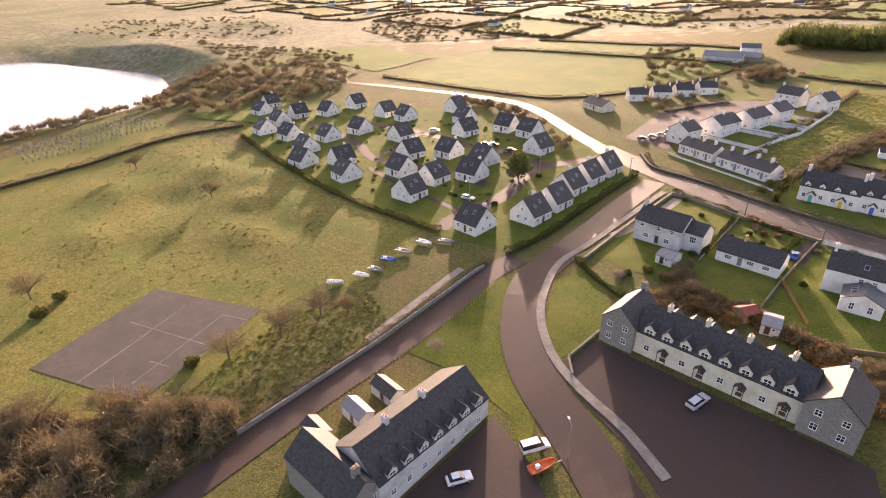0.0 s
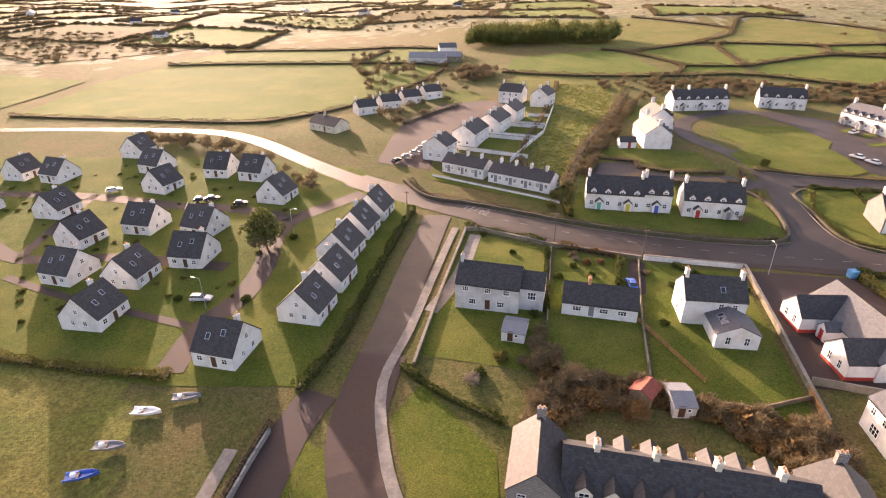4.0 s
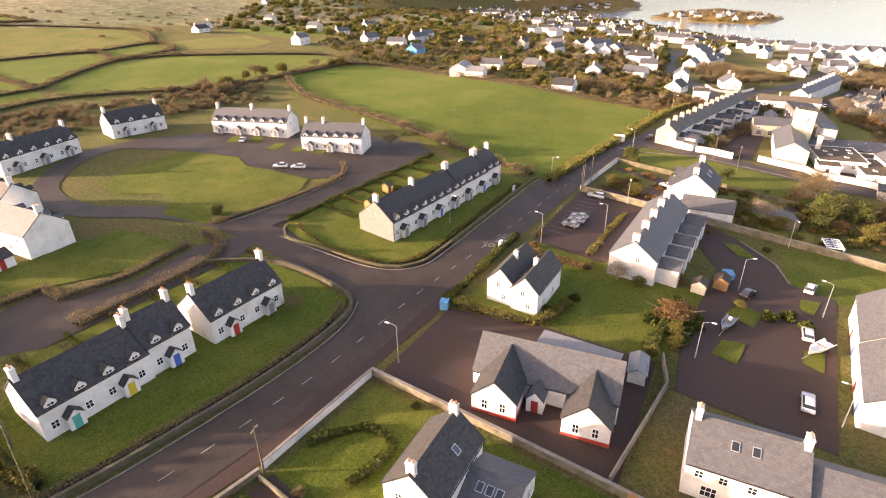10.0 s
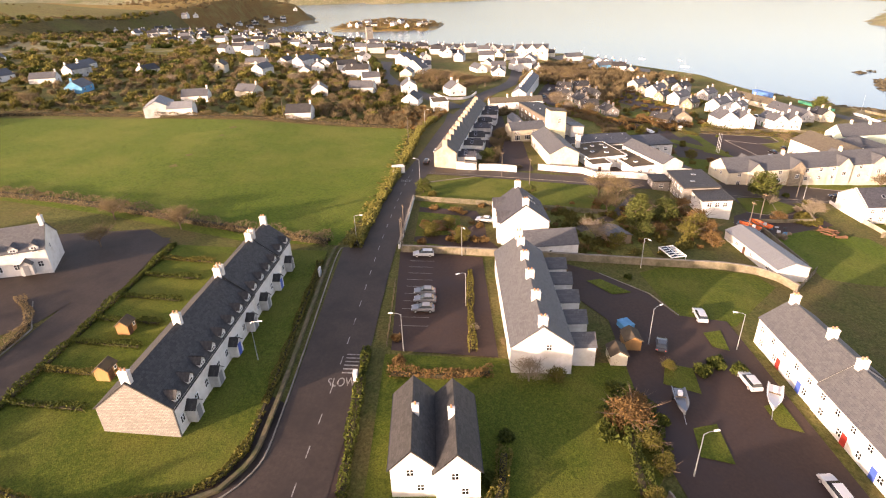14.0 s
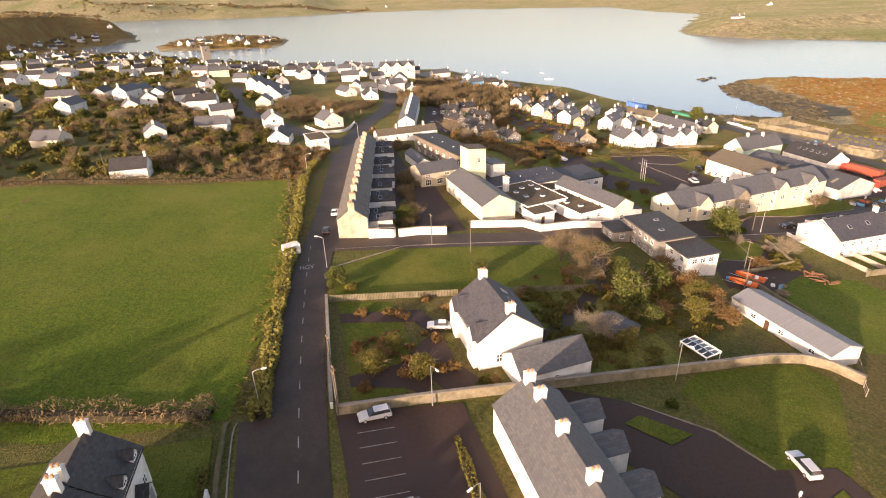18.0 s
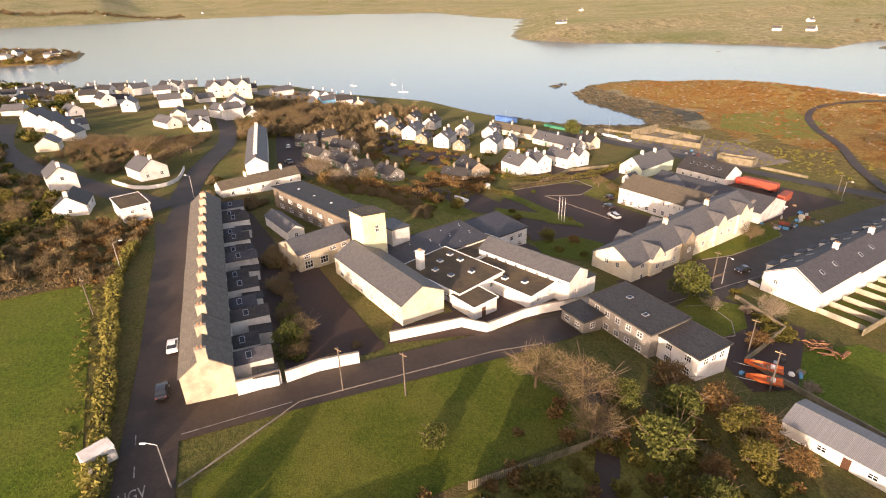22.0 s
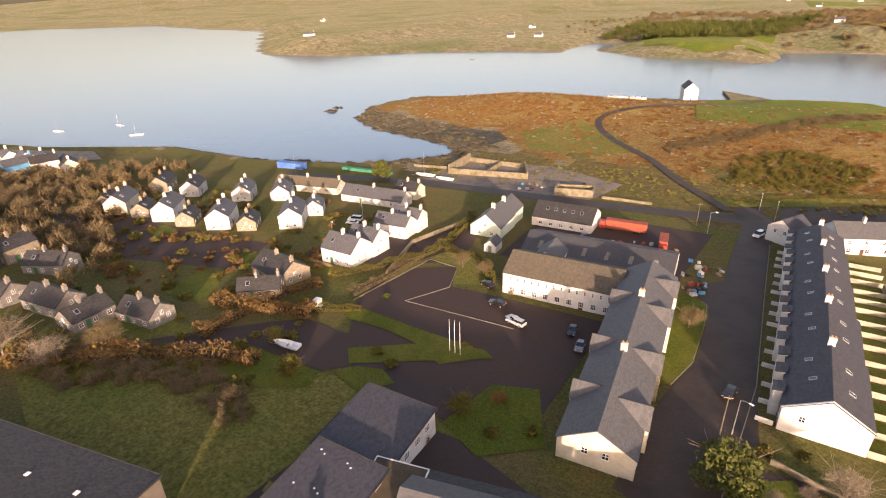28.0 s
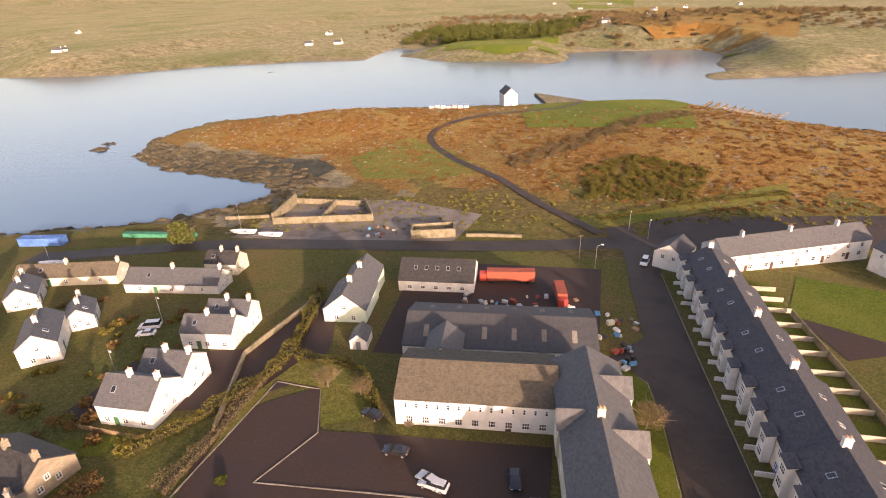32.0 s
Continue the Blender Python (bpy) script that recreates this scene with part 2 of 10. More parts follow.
# winter moor for far ground, its colour paled to stand in for distance haze
M_MOOR = mat("hazed_winter_moor", (0.1, 0.088, 0.05), (0.26, 0.228, 0.15), 0.08, 0.95, (0.1, 0.112, 0.05), 0.006, 1.0, "world", 0.4)
M_ASPH = mat("asphalt", (0.045, 0.032, 0.024), (0.064, 0.046, 0.035), 2.0, 0.64, (0.034, 0.025, 0.019), 0.12, 0.35, "world", 0.02)
M_ASPHR = mat("red_brown_tarmac", (0.046, 0.028, 0.021), (0.064, 0.039, 0.029), 2.0, 0.8, (0.048, 0.033, 0.03), 0.12, 0.35, "world", 0.02)
M_CONC = mat("concrete", (0.2, 0.175, 0.145), (0.29, 0.255, 0.21), 1.5, 0.9, (0.16, 0.14, 0.11), 0.25, 0.3, "world", 0.02)
M_PAINT = mat("worn_road_paint", (0.26, 0.25, 0.23), (0.42, 0.41, 0.38), 4.0, 0.8, (0.12, 0.1, 0.1), 1.0, 0.1, "world")
M_ROCK = mat("shore_rock", (0.09, 0.08, 0.06), (0.2, 0.17, 0.12), 0.4, 0.9, (0.26, 0.22, 0.14), 0.06, 1.0, "world", 0.4)
M_WALLST = mat("lichened_wall", (0.17, 0.145, 0.1), (0.27, 0.23, 0.16), 1.4, 0.95, (0.11, 0.105, 0.06), 0.4, 0.4, "world")
M_ROCKW = leafy("weedy_rock", (0.05, 0.045, 0.03), (0.13, 0.11, 0.07))
M_HEDGE = leafy("hedge_leaves", (0.035, 0.05, 0.01), (0.1, 0.115, 0.022))
M_EVER = leafy("evergreen_needles", (0.055, 0.07, 0.018), (0.14, 0.15, 0.04))
M_TWIG = leafy("winter_twigs", (0.13, 0.095, 0.05), (0.25, 0.19, 0.1))
M_TWIGG = leafy("grey_twigs", (0.2, 0.16, 0.12), (0.34, 0.28, 0.2))
M_ORANGE = leafy("russet_leaves", (0.13, 0.075, 0.03), (0.23, 0.145, 0.055))
M_OLIVE = leafy("olive_shrub_leaves", (0.085, 0.08, 0.018), (0.185, 0.16, 0.04))
M_TUFT = leafy("yellow_tuft_grass", (0.13, 0.13, 0.03), (0.26, 0.23, 0.065))
M_STRAW = leafy("pale_green_tussock", (0.2, 0.2, 0.045), (0.36, 0.34, 0.09))
M_BRACKEN = leafy("dead_bracken", (0.17, 0.085, 0.028), (0.29, 0.16, 0.055))
M_BARK = mat("bark", (0.12, 0.085, 0.06), (0.19, 0.14, 0.1), 3.0, 0.95, None, 0.1, 0.6)
M_TYRE = mat("tyre_rubber", (0.015, 0.015, 0.015), (0.025, 0.025, 0.025), 8.0, 0.85)


def glass_dark(name, tint=(0.02, 0.025, 0.03)):
    m = bpy.data.materials.new(name)
    m.use_nodes = True
    b = m.node_tree.nodes["Principled BSDF"]
    b.inputs["Base Color"].default_value = (*tint, 1)
    b.inputs["Roughness"].default_value = 0.06
    b.inputs["Specular IOR Level"].default_value = 0.8
    return m


M_GLASS = glass_dark("window_glass")


def carpaint(name, c, rough=0.25):
    m = mat(name, c, tuple(v * 0.92 for v in c), 3.0, rough, None, 0.1, 0.0, spec=0.5)
    m.node_tree.nodes["Principled BSDF"].inputs["Coat Weight"].default_value = 0.6
    return m


M_DOORS = {k: mat(k + "_door_paint", c, tuple(v * 0.85 for v in c), 3.0, 0.5, None, 0.1, 0.05) for k, c in
           (("teal", (0.05, 0.35, 0.3)), ("yellow", (0.6, 0.45, 0.05)), ("blue", (0.06, 0.12, 0.45)), ("red", (0.4, 0.04, 0.03)),
            ("grey", (0.2, 0.21, 0.22)), ("brown", (0.1, 0.05, 0.03)), ("green", (0.05, 0.15, 0.07)))}

# ---- terrain ----
SEA = -32.3
KNOT_Y = (-330, -130, -82, -60, 20, 55, 85, 123, 141, 177, 228, 295, 400, 700)
KNOT_Z = (-27, -30, -29.5, -27.5, -22.5, -20, -16, -13.6, -12.6, -10.8, -6.3, -4, 2, 16)
# open water of the bay, the islet in it, and the inlet beyond the graveyard
BAY = ((377, -62), (337, -78), (306, -104), (300, -116), (310, -127), (372, -138), (409, -157), (425, -197), (413, -248), (330, -294), (215, -318), (105, -320), (56, -275), (13, -254), (-110, -240), (-330, -260),
       (-330, -520), (-92, -498), (-43, -471), (-12, -461), (61, -447), (73, -467), (12, -527), (43, -540), (9, -645), (34, -706), (152, -697), (192, -682), (184, -600), (197, -560), (255, -584), (333, -581), (366, -618),
       (424, -632), (376, -742), (450, -760), (446, -640), (440, -614), (530, -590), (638, -546), (714, -462), (838, -450), (892, -484), (1164, -740), (1301, -892), (1414, -930), (1700, -945), (2163, -1095), (2648, -630),
       (2767, -238), (2831, 128), (2890, 459), (3059, 1002), (3548, 1481), (4700, 2800), (4700, 3700), (3200, 3200), (2200, 2500), (1500, 1500), (1250, 1000), (1500, 950), (1750, 800), (1650, 560), (1340, 465),
       (1240, 540), (1083, 490), (1003, 428), (986, 372), (823, 278), (800, 233), (720, 170), (671, 141), (650, 112), (652, 84), (640, 56), (620, 25), (589, 3), (516, -18), (446, -56))
ISLET = ((1180, 168), (1100, 172), (1046, 184), (1022, 227), (1036, 309), (1085, 383), (1150, 408), (1250, 390), (1300, 300), (1260, 205))
SKERRIES = ((604, -504, 9, 6), (575, -506, 14, 7), (545, -503, 16, 8), (512, -500, 14, 7), (30, -520, 22, 7), (440, -172, 8, 5), (446, -186, 7, 4), (1010, 205, 14, 10), (1020, 186, 12, 8))
LAKE = ((-395, 20), (-400, 75), (-420, 118), (-487, 172), (-560, 190), (-760, 130), (-800, -120), (-500, -60))


def inside_distance(poly, x, y):
    """Signed distance to a closed outline, positive inside."""
    x, y = np.asarray(x, float), np.asarray(y, float)
    best, odd = np.full(x.shape, 1e9), np.zeros(x.shape, bool)
    for (ax, ay), (bx, by) in zip(poly, poly[1:] + poly[:1]):
        dx, dy = bx - ax, by - ay
        t = np.clip(((x - ax) * dx + (y - ay) * dy) / (dx * dx + dy * dy), 0, 1)
        best = np.minimum(best, np.hypot(x - ax - t * dx, y - ay - t * dy))
        if ay != by:
            odd ^= ((ay > y) != (by > y)) & (x < dx * (y - ay) / dy + ax)
    return np.where(odd, best, -best)


def bump_hill(x, y, cx, cy, rx, ry, h):
    return h * np.exp(-((x - cx) / rx) ** 2 - ((y - cy) / ry) ** 2)


def wetness(x, y):
    """Signed distance to the waterline, positive over water."""
    return np.minimum(np.maximum(inside_distance(BAY, x, y), inside_distance(LAKE, x, y)), -inside_distance(ISLET, x, y))


def heights(x, y):
    x, y = np.asarray(x, float), np.asarray(y, float)
    z = np.interp(y, KNOT_Y, KNOT_Z) - 0.03 * np.clip(-x - 40, 0, 260) - 0.012 * np.clip(x - 200, 0, 300)
    far = np.clip((np.hypot(x - 60, y - 100) - 380) / 300, 0, 1)
    z = z + far * (3.0 * np.sin(x * 0.011 + 1) * np.sin(y * 0.013) + 2.0 * np.sin(x * 0.023 + y * 0.017))
    z = z + far * (bump_hill(x, y, 700, 1200, 600, 350, 62) + bump_hill(x, y, 1130, 285, 90, 80, 13) + bump_hill(x, y, 1415, 703, 240, 150, 14))
    # low hills that close the view all round
    ring = np.clip((np.hypot(x, y) - 3000) / 1300, 0, 1)
    z = z + ring * ring * (62 + 22 * np.sin(np.arctan2(y, x) * 9 + 1) + 10 * np.sin(np.arctan2(y, x) * 23)) + np.clip((x - 2780) / 500, 0, 1) * (30 + 8 * np.sin(y * 0.006) + 5 * np.sin(y * 0.017))
    for cx, cy, r_, h in ((-170, 78, 9, 1.6), (-200, 60, 12, -1.4), (-186, 92, 10, 1.3), (-150, 62, 12, 1.4), (-165, 40, 9, -1.2), (-215, 84, 10, 1.2), (-140, 74, 8, -1.0), (-230, 50, 14, 1.6), (-190, 30, 12, 1.4)):
        z = z + bump_hill(x, y, cx, cy, r_, r_ * 0.7, h)
    z = z + bump_hill(x, y, 300, -235, 90, 30, 9) + bump_hill(x, y, 120, -215, 95, 75, 9.5)
    z = np.where(y < -420, np.maximum(z, -29) + far * (4 + np.clip((-y - 650) * 0.02, 0, 24) + bump_hill(x, y, -120, -850, 320, 230, 22)), z)
    z = np.where((x > 750) & (y < -420), z + np.clip(12 - 0.01 * (x - 750), 0, 12), z)
    wet = wetness(x, y)
    # the town slopes down to its quays
    fall = np.clip((x - 430) / 140, 0, 1) * (np.abs(y - 200) < 420) * (x < 1400)
    z = z + fall * (np.minimum(z, SEA + 3 + 0.085 * np.clip(-wet, 0, 400)) - z)
    s = np.clip((wet + 9) / 18, 0, 1)
    near = np.clip((wet + 45) / 36, 0, 1)
    shelf = SEA + 2.2
    z = z + near * (np.minimum(z, shelf) - z)
    z = z + bump_hill(x, y, 140, -284, 80, 24, 4) + bump_hill(x, y, 350, -205, 50, 22, 3)
    z = z + s * s * (3 - 2 * s) * (SEA - 3.5 - z)
    for cx, cy, rx, ry in SKERRIES:
        z = z + bump_hill(x, y, cx, cy, rx, ry, 4.6)
    return z


def ground_z(x, y):
    return float(heights(np.array([x]), np.array([y]))[0])


# ---- mesh helpers ----
CACHE = {}


def mesh_of(bm, name, material):
    me = bpy.data.meshes.new(name)
    bm.to_mesh(me)
    bm.free()
    for m in material if isinstance(material, (list, tuple)) else [material]:
        me.materials.append(m)
    return me


def raw_mesh(name, verts, faces, material, smooth=False):
    me = bpy.data.meshes.new(name)
    me.from_pydata([tuple(v) for v in verts], [], [tuple(f) for f in faces])
    me.materials.append(material)
    if smooth:
        me.polygons.foreach_set("use_smooth", [True] * len(me.polygons))
    me.update()
    return me


def cached(key, build):
    if key not in CACHE:
        CACHE[key] = build()
    return CACHE[key]


def child(name, me, parent, m=None, label=""):
    ob = new(name, me)
    ob.parent = parent
    if m is not None:
        ob.matrix_local = m
    return tagged(ob, label)


def part(name, bm, material, parent, label=""):
    return child(name, mesh_of(bm, name, material), parent, None, label)


def thing(name, label, category, m, group="", kind=""):
    ob = new(name)
    ob.matrix_world = m
    return tagged(ob, label, category, group, kind)


def box(bm, x0, x1, y0, y1, z0, z1):
    v = [bm.verts.new(p) for p in ((x0, y0, z0), (x1, y0, z0), (x1, y1, z0), (x0, y1, z0), (x0, y0, z1), (x1, y0, z1), (x1, y1, z1), (x0, y1, z1))]
    for f in ((3, 2, 1, 0), (4, 5, 6, 7), (0, 1, 5, 4), (1, 2, 6, 5), (2, 3, 7, 6), (3, 0, 4, 7)):
        bm.faces.new([v[i] for i in f])
    return v


def box_mesh(name, size, material, chamfer=0.0):
    """A block on its base, with softened edges where asked."""
    def build():
        bm = bmesh.new()
        box(bm, -size[0] / 2, size[0] / 2, -size[1] / 2, size[1] / 2, 0, size[2])
        if chamfer:
            bmesh.ops.bevel(bm, geom=bm.edges[:], offset=chamfer, segments=1, affect="EDGES")
        return mesh_of(bm, name, material)
    return cached(("box", name, size, material.name, chamfer), build)


def tube(bm, a, b, r0, r1, n=6):
    a, b = Vector(a), Vector(b)
    q = (b - a).to_track_quat("Z", "Y").to_matrix()
    rings = []
    for p, r in ((a, r0), (b, r1)):
        rings.append([bm.verts.new(p + q @ Vector((r * math.cos(2 * math.pi * i / n), r * math.sin(2 * math.pi * i / n), 0))) for i in range(n)])
    for i in range(n):
        bm.faces.new((rings[0][i], rings[0][(i + 1) % n], rings[1][(i + 1) % n], rings[1][i]))
    bm.faces.new(rings[1])
    bm.faces.new(rings[0][::-1])


def slab(bm, quad, t):
    """A thin plate: four corners of its top, counter-clockwise from above, and its thickness."""
    q = [Vector(p) for p in quad]
    nrm = (q[1] - q[0]).cross(q[3] - q[0]).normalized()
    top = [bm.verts.new(p) for p in q]
    low = [bm.verts.new(p - nrm * t) for p in q]
    bm.faces.new(top)
    bm.faces.new(low[::-1])
    for i in range(4):
        j = (i + 1) % 4
        bm.faces.new((top[j], top[i], low[i], low[j]))


# ---- surfaces laid on the terrain ----
def drape(name, outline, material, lift, label="", category="", kind="structure", step=6.0):
    """A flat area with that outline, following the ground."""
    bm = bmesh.new()
    bm.faces.new([bm.verts.new((x, y, 0)) for x, y in outline])
    bmesh.ops.triangulate(bm, faces=bm.faces[:])
    for _ in range(9):
        long = [e for e in bm.edges if e.calc_length() > step]
        if not long:
            break
        bmesh.ops.subdivide_edges(bm, edges=long, cuts=1)
        bmesh.ops.triangulate(bm, faces=bm.faces[:])
    xs, ys = [v.co.x for v in bm.verts], [v.co.y for v in bm.verts]
    for v, z in zip(bm.verts, heights(np.array(xs), np.array(ys))):
        v.co.z = z + lift
    bmesh.ops.recalc_face_normals(bm, faces=bm.faces[:])
    if bm.faces and sum(f.normal.z for f in bm.faces) < 0:
        bmesh.ops.reverse_faces(bm, faces=bm.faces[:])
    return tagged(new(name, mesh_of(bm, name, material)), label, category, "", kind)


def along(points, step):
    """Points at even steps along a smooth line through the given ones, with the direction at each."""
    p = [Vector(q) for q in points]
    out = []
    for i in range(len(p) - 1):
        a, b, c, d = p[max(i - 1, 0)], p[i], p[i + 1], p[min(i + 2, len(p) - 1)]
        n = max(1, round((c - b).length / step))
        for k in range(n):
            t = k / n
            out.append(0.5 * (2 * b + (c - a) * t + (2 * a - 5 * b + 4 * c - d) * t * t + (3 * b - a - 3 * c + d) * t ** 3))
    out.append(p[-1])
    return [(q, (out[min(i + 1, len(out) - 1)] - out[max(i - 1, 0)]).normalized()) for i, q in enumerate(out)]


def ribbon(name, points, width, material, lift, label="", category="road", kind="structure", step=4.0, straight=False):
    """A strip of road or path of that width along a line on the ground. width: a number, or one at each end."""
    w0, w1 = width if isinstance(width, tuple) else (width, width)
    line = along(points, step) if not straight else along_straight(points, step)
    vs, fs = [], []
    for i, (q, d) in enumerate(line):
        w = w0 + (w1 - w0) * i / (len(line) - 1)
        side = Vector((-d.y, d.x))
        for k in (-0.5, 0, 0.5):
            c = q + side * (k * w)
            vs.append((c.x, c.y))
    z = heights(np.array([v[0] for v in vs]), np.array([v[1] for v in vs]))
    vs = [(x, y, h + lift) for (x, y), h in zip(vs, z)]
    for i in range(len(line) - 1):
        for k in (0, 1):
            a = i * 3 + k
            fs.append((a + 1, a, a + 3, a + 4))
    return tagged(new(name, raw_mesh(name, vs, fs, material)), label, category, "", kind)


def along_straight(points, step):
    p = [Vector(q) for q in points]
    out = []
    for b, c in zip(p, p[1:]):
        n = max(1, round((c - b).length / step))
        d = (c - b).normalized()
        out += [(b + (c - b) * (k / n), d) for k in range(n)]
    return out + [(p[-1], (p[-1] - p[-2]).normalized())]


def wall_run(name, points, height, thick, material, label, category="wall", cap=None, step=3.0, curved=False, group=""):
    """A free-standing wall along a line, stepping with the ground, with an uneven top and an optional coping."""
    rng = random.Random(name + str(points[0]))
    line = along(points, step) if curved else along_straight(points, step)
    z = heights(np.array([q.x for q, _ in line]), np.array([q.y for q, _ in line]))
    bm = bmesh.new()
    rings = []
    for (q, d), h in zip(line, z):
        s = Vector((-d.y, d.x)) * thick / 2
        top = height + rng.uniform(-0.04, 0.04)
        rings.append([bm.verts.new((q.x + s.x * k, q.y + s.y * k, h + e)) for k, e in ((-1, -0.6), (1, -0.6), (0.92, top), (-0.92, top))])
    for a, b in zip(rings, rings[1:]):
        for i in range(4):
            bm.faces.new((a[i], a[(i + 1) % 4], b[(i + 1) % 4], b[i]))
    bm.faces.new(rings[0][::-1])
    bm.faces.new(rings[-1])
    bmesh.ops.recalc_face_normals(bm, faces=bm.faces[:])
    ob = tagged(new(name, mesh_of(bm, name, material)), label, category, group)
    if cap:
        bm = bmesh.new()
        rings = []
        for (q, d), h in zip(line, z):
            s = Vector((-d.y, d.x)) * (thick / 2 + 0.06)
            rings.append([bm.verts.new((q.x + s.x * k, q.y + s.y * k, h + height + e)) for k, e in ((-1, 0.02), (1, 0.02), (1, 0.14), (-1, 0.14))])
        for a, b in zip(rings, rings[1:]):
            for i in range(4):
                bm.faces.new((a[i], a[(i + 1) % 4], b[(i + 1) % 4], b[i]))
        bm.faces.new(rings[0][::-1])
        bm.faces.new(rings[-1])
        bmesh.ops.recalc_face_normals(bm, faces=bm.faces[:])
        part("coping", bm, cap, ob, "pale coping")
    return ob

# ---- buildings ----
def lattice(xs, zs, y0, y1, glazed=False):
    """One connected grid of bars, open in between: every second cell both ways is a hole."""
    bm = bmesh.new()
    f = [[bm.verts.new((x, y0, z)) for z in zs] for x in xs]
    b = [[bm.verts.new((x, y1, z)) for z in zs] for x in xs]
    nx_, nz_ = len(xs) - 1, len(zs) - 1

    def solid(i, j):
        return 0 <= i < nx_ and 0 <= j < nz_ and not (i % 2 and j % 2)
    for i in range(nx_):
        for j in range(nz_):
            if not solid(i, j):
                if glazed:
                    bm.faces.new((b[i][j], b[i + 1][j], b[i + 1][j + 1], b[i][j + 1])).material_index = 1
                continue
            bm.faces.new((f[i][j], f[i + 1][j], f[i + 1][j + 1], f[i][j + 1]))
            for (di, dj), (p, q) in (((-1, 0), ((i, j + 1), (i, j))), ((1, 0), ((i + 1, j), (i + 1, j + 1))), ((0, -1), ((i, j), (i + 1, j))), ((0, 1), ((i + 1, j + 1), (i, j + 1)))):
                if not solid(i + di, j + dj):
                    bm.faces.new((f[q[0]][q[1]], f[p[0]][p[1]], b[p[0]][p[1]], b[q[0]][q[1]]))
    return bm


def rings_mesh(bm, rings):
    """A closed solid through square rings of (half width, half depth, height)."""
    vs = [[bm.verts.new((sx * hw, sy * hd, z)) for sx, sy in ((-1, -1), (1, -1), (1, 1), (-1, 1))] for hw, hd, z in rings]
    for a, b in zip(vs, vs[1:]):
        for i in range(4):
            bm.faces.new((a[i], a[(i + 1) % 4], b[(i + 1) % 4], b[i]))
    bm.faces.new(vs[0][::-1])
    bm.faces.new(vs[-1])


def window_meshes(w, h, bars, frame_mat, joined=False):
    """A window's frame with its bars, and the pane behind them; the wall's face is y = 0, outside is -y, origin at the middle of the sill."""
    def frame_build():
        t = 0.08
        xs = [-w / 2, -w / 2 + t]
        for k in range(1, bars + 1):
            x = -w / 2 + w * k / (bars + 1)
            xs += [x - 0.035, x + 0.035]
        xs += [w / 2 - t, w / 2]
        zs = [-0.06, t] + ([h * 0.52, h * 0.52 + 0.06] if h > 0.8 else []) + [h - t, h]
        if joined:
            return mesh_of(lattice(xs, zs, -0.06, -0.012, True), "window", (frame_mat, M_GLASS))
        return mesh_of(lattice(xs, zs, -0.05, 0.02), "window", frame_mat)

    def pane_build():
        bm = bmesh.new()
        box(bm, -w / 2 + 0.06, w / 2 - 0.06, -0.022, 0.012, 0.06, h - 0.06)
        return mesh_of(bm, "pane", M_GLASS)
    return cached(("win", w, h, bars, frame_mat.name, joined), frame_build), cached(("pane", w, h), pane_build)


def face_pose(face, u, z, L, D):
    """A place on an outer wall face: u along it, z up; local -y points outwards."""
    if face == "S":
        return pose(u, -D / 2, z)
    if face == "N":
        return pose(u, D / 2, z, 0, 0, 180)
    if face == "E":
        return pose(L / 2, u, z, 0, 0, 90)
    return pose(-L / 2, u, z, 0, 0, -90)


def add_window(parent, face, u, z, L, D, w=1.0, h=1.2, bars=1, trim=None, split=False):
    f, p = window_meshes(w, h, bars, trim or M_TRIM, not split)
    ob = child("window", f, parent, face_pose(face, u, z, L, D))
    if split:
        child("pane", p, ob)
    return ob


def add_door(parent, face, u, L, D, paint, z=0.0, w=1.0, h=2.1):
    def build():
        bm = bmesh.new()
        box(bm, -w / 2, w / 2, -0.04, 0.02, 0, h)
        for x0, x1, z0, z1 in ((-0.38, -0.06, 0.2, 0.9), (0.06, 0.38, 0.2, 0.9), (-0.38, -0.06, 1.1, 1.9), (0.06, 0.38, 1.1, 1.9)):
            box(bm, x0 * w, x1 * w, -0.055, -0.04, z0, z1)
        return mesh_of(bm, "door", paint)
    return child("door", cached(("door", w, h, paint.name), build), parent, face_pose(face, u, z, L, D), "painted panelled door")


def gable_walls(L, D, eaves, rise, material, depth=1.6, half=None):
    """The outer walls of a house with gables at both ends of its length."""
    def build():
        bm = bmesh.new()
        for x, flip in ((-L / 2, False), (L / 2, True)):
            ring = [(x, D / 2, -depth), (x, -D / 2, -depth), (x, -D / 2, eaves), (x, 0, eaves + rise), (x, D / 2, eaves)]
            vs = [bm.verts.new(p) for p in ring]
            bm.faces.new(vs[::-1] if flip else vs)
        for y, s in ((-D / 2, 1), (D / 2, -1)):
            vs = [bm.verts.new(p) for p in ((-L / 2, y, -depth), (L / 2, y, -depth), (L / 2, y, eaves), (-L / 2, y, eaves))]
            bm.faces.new(vs if s == 1 else vs[::-1])
        return mesh_of(bm, "wall", material)
    return cached(("walls", L, D, eaves, rise, material.name, depth), build)


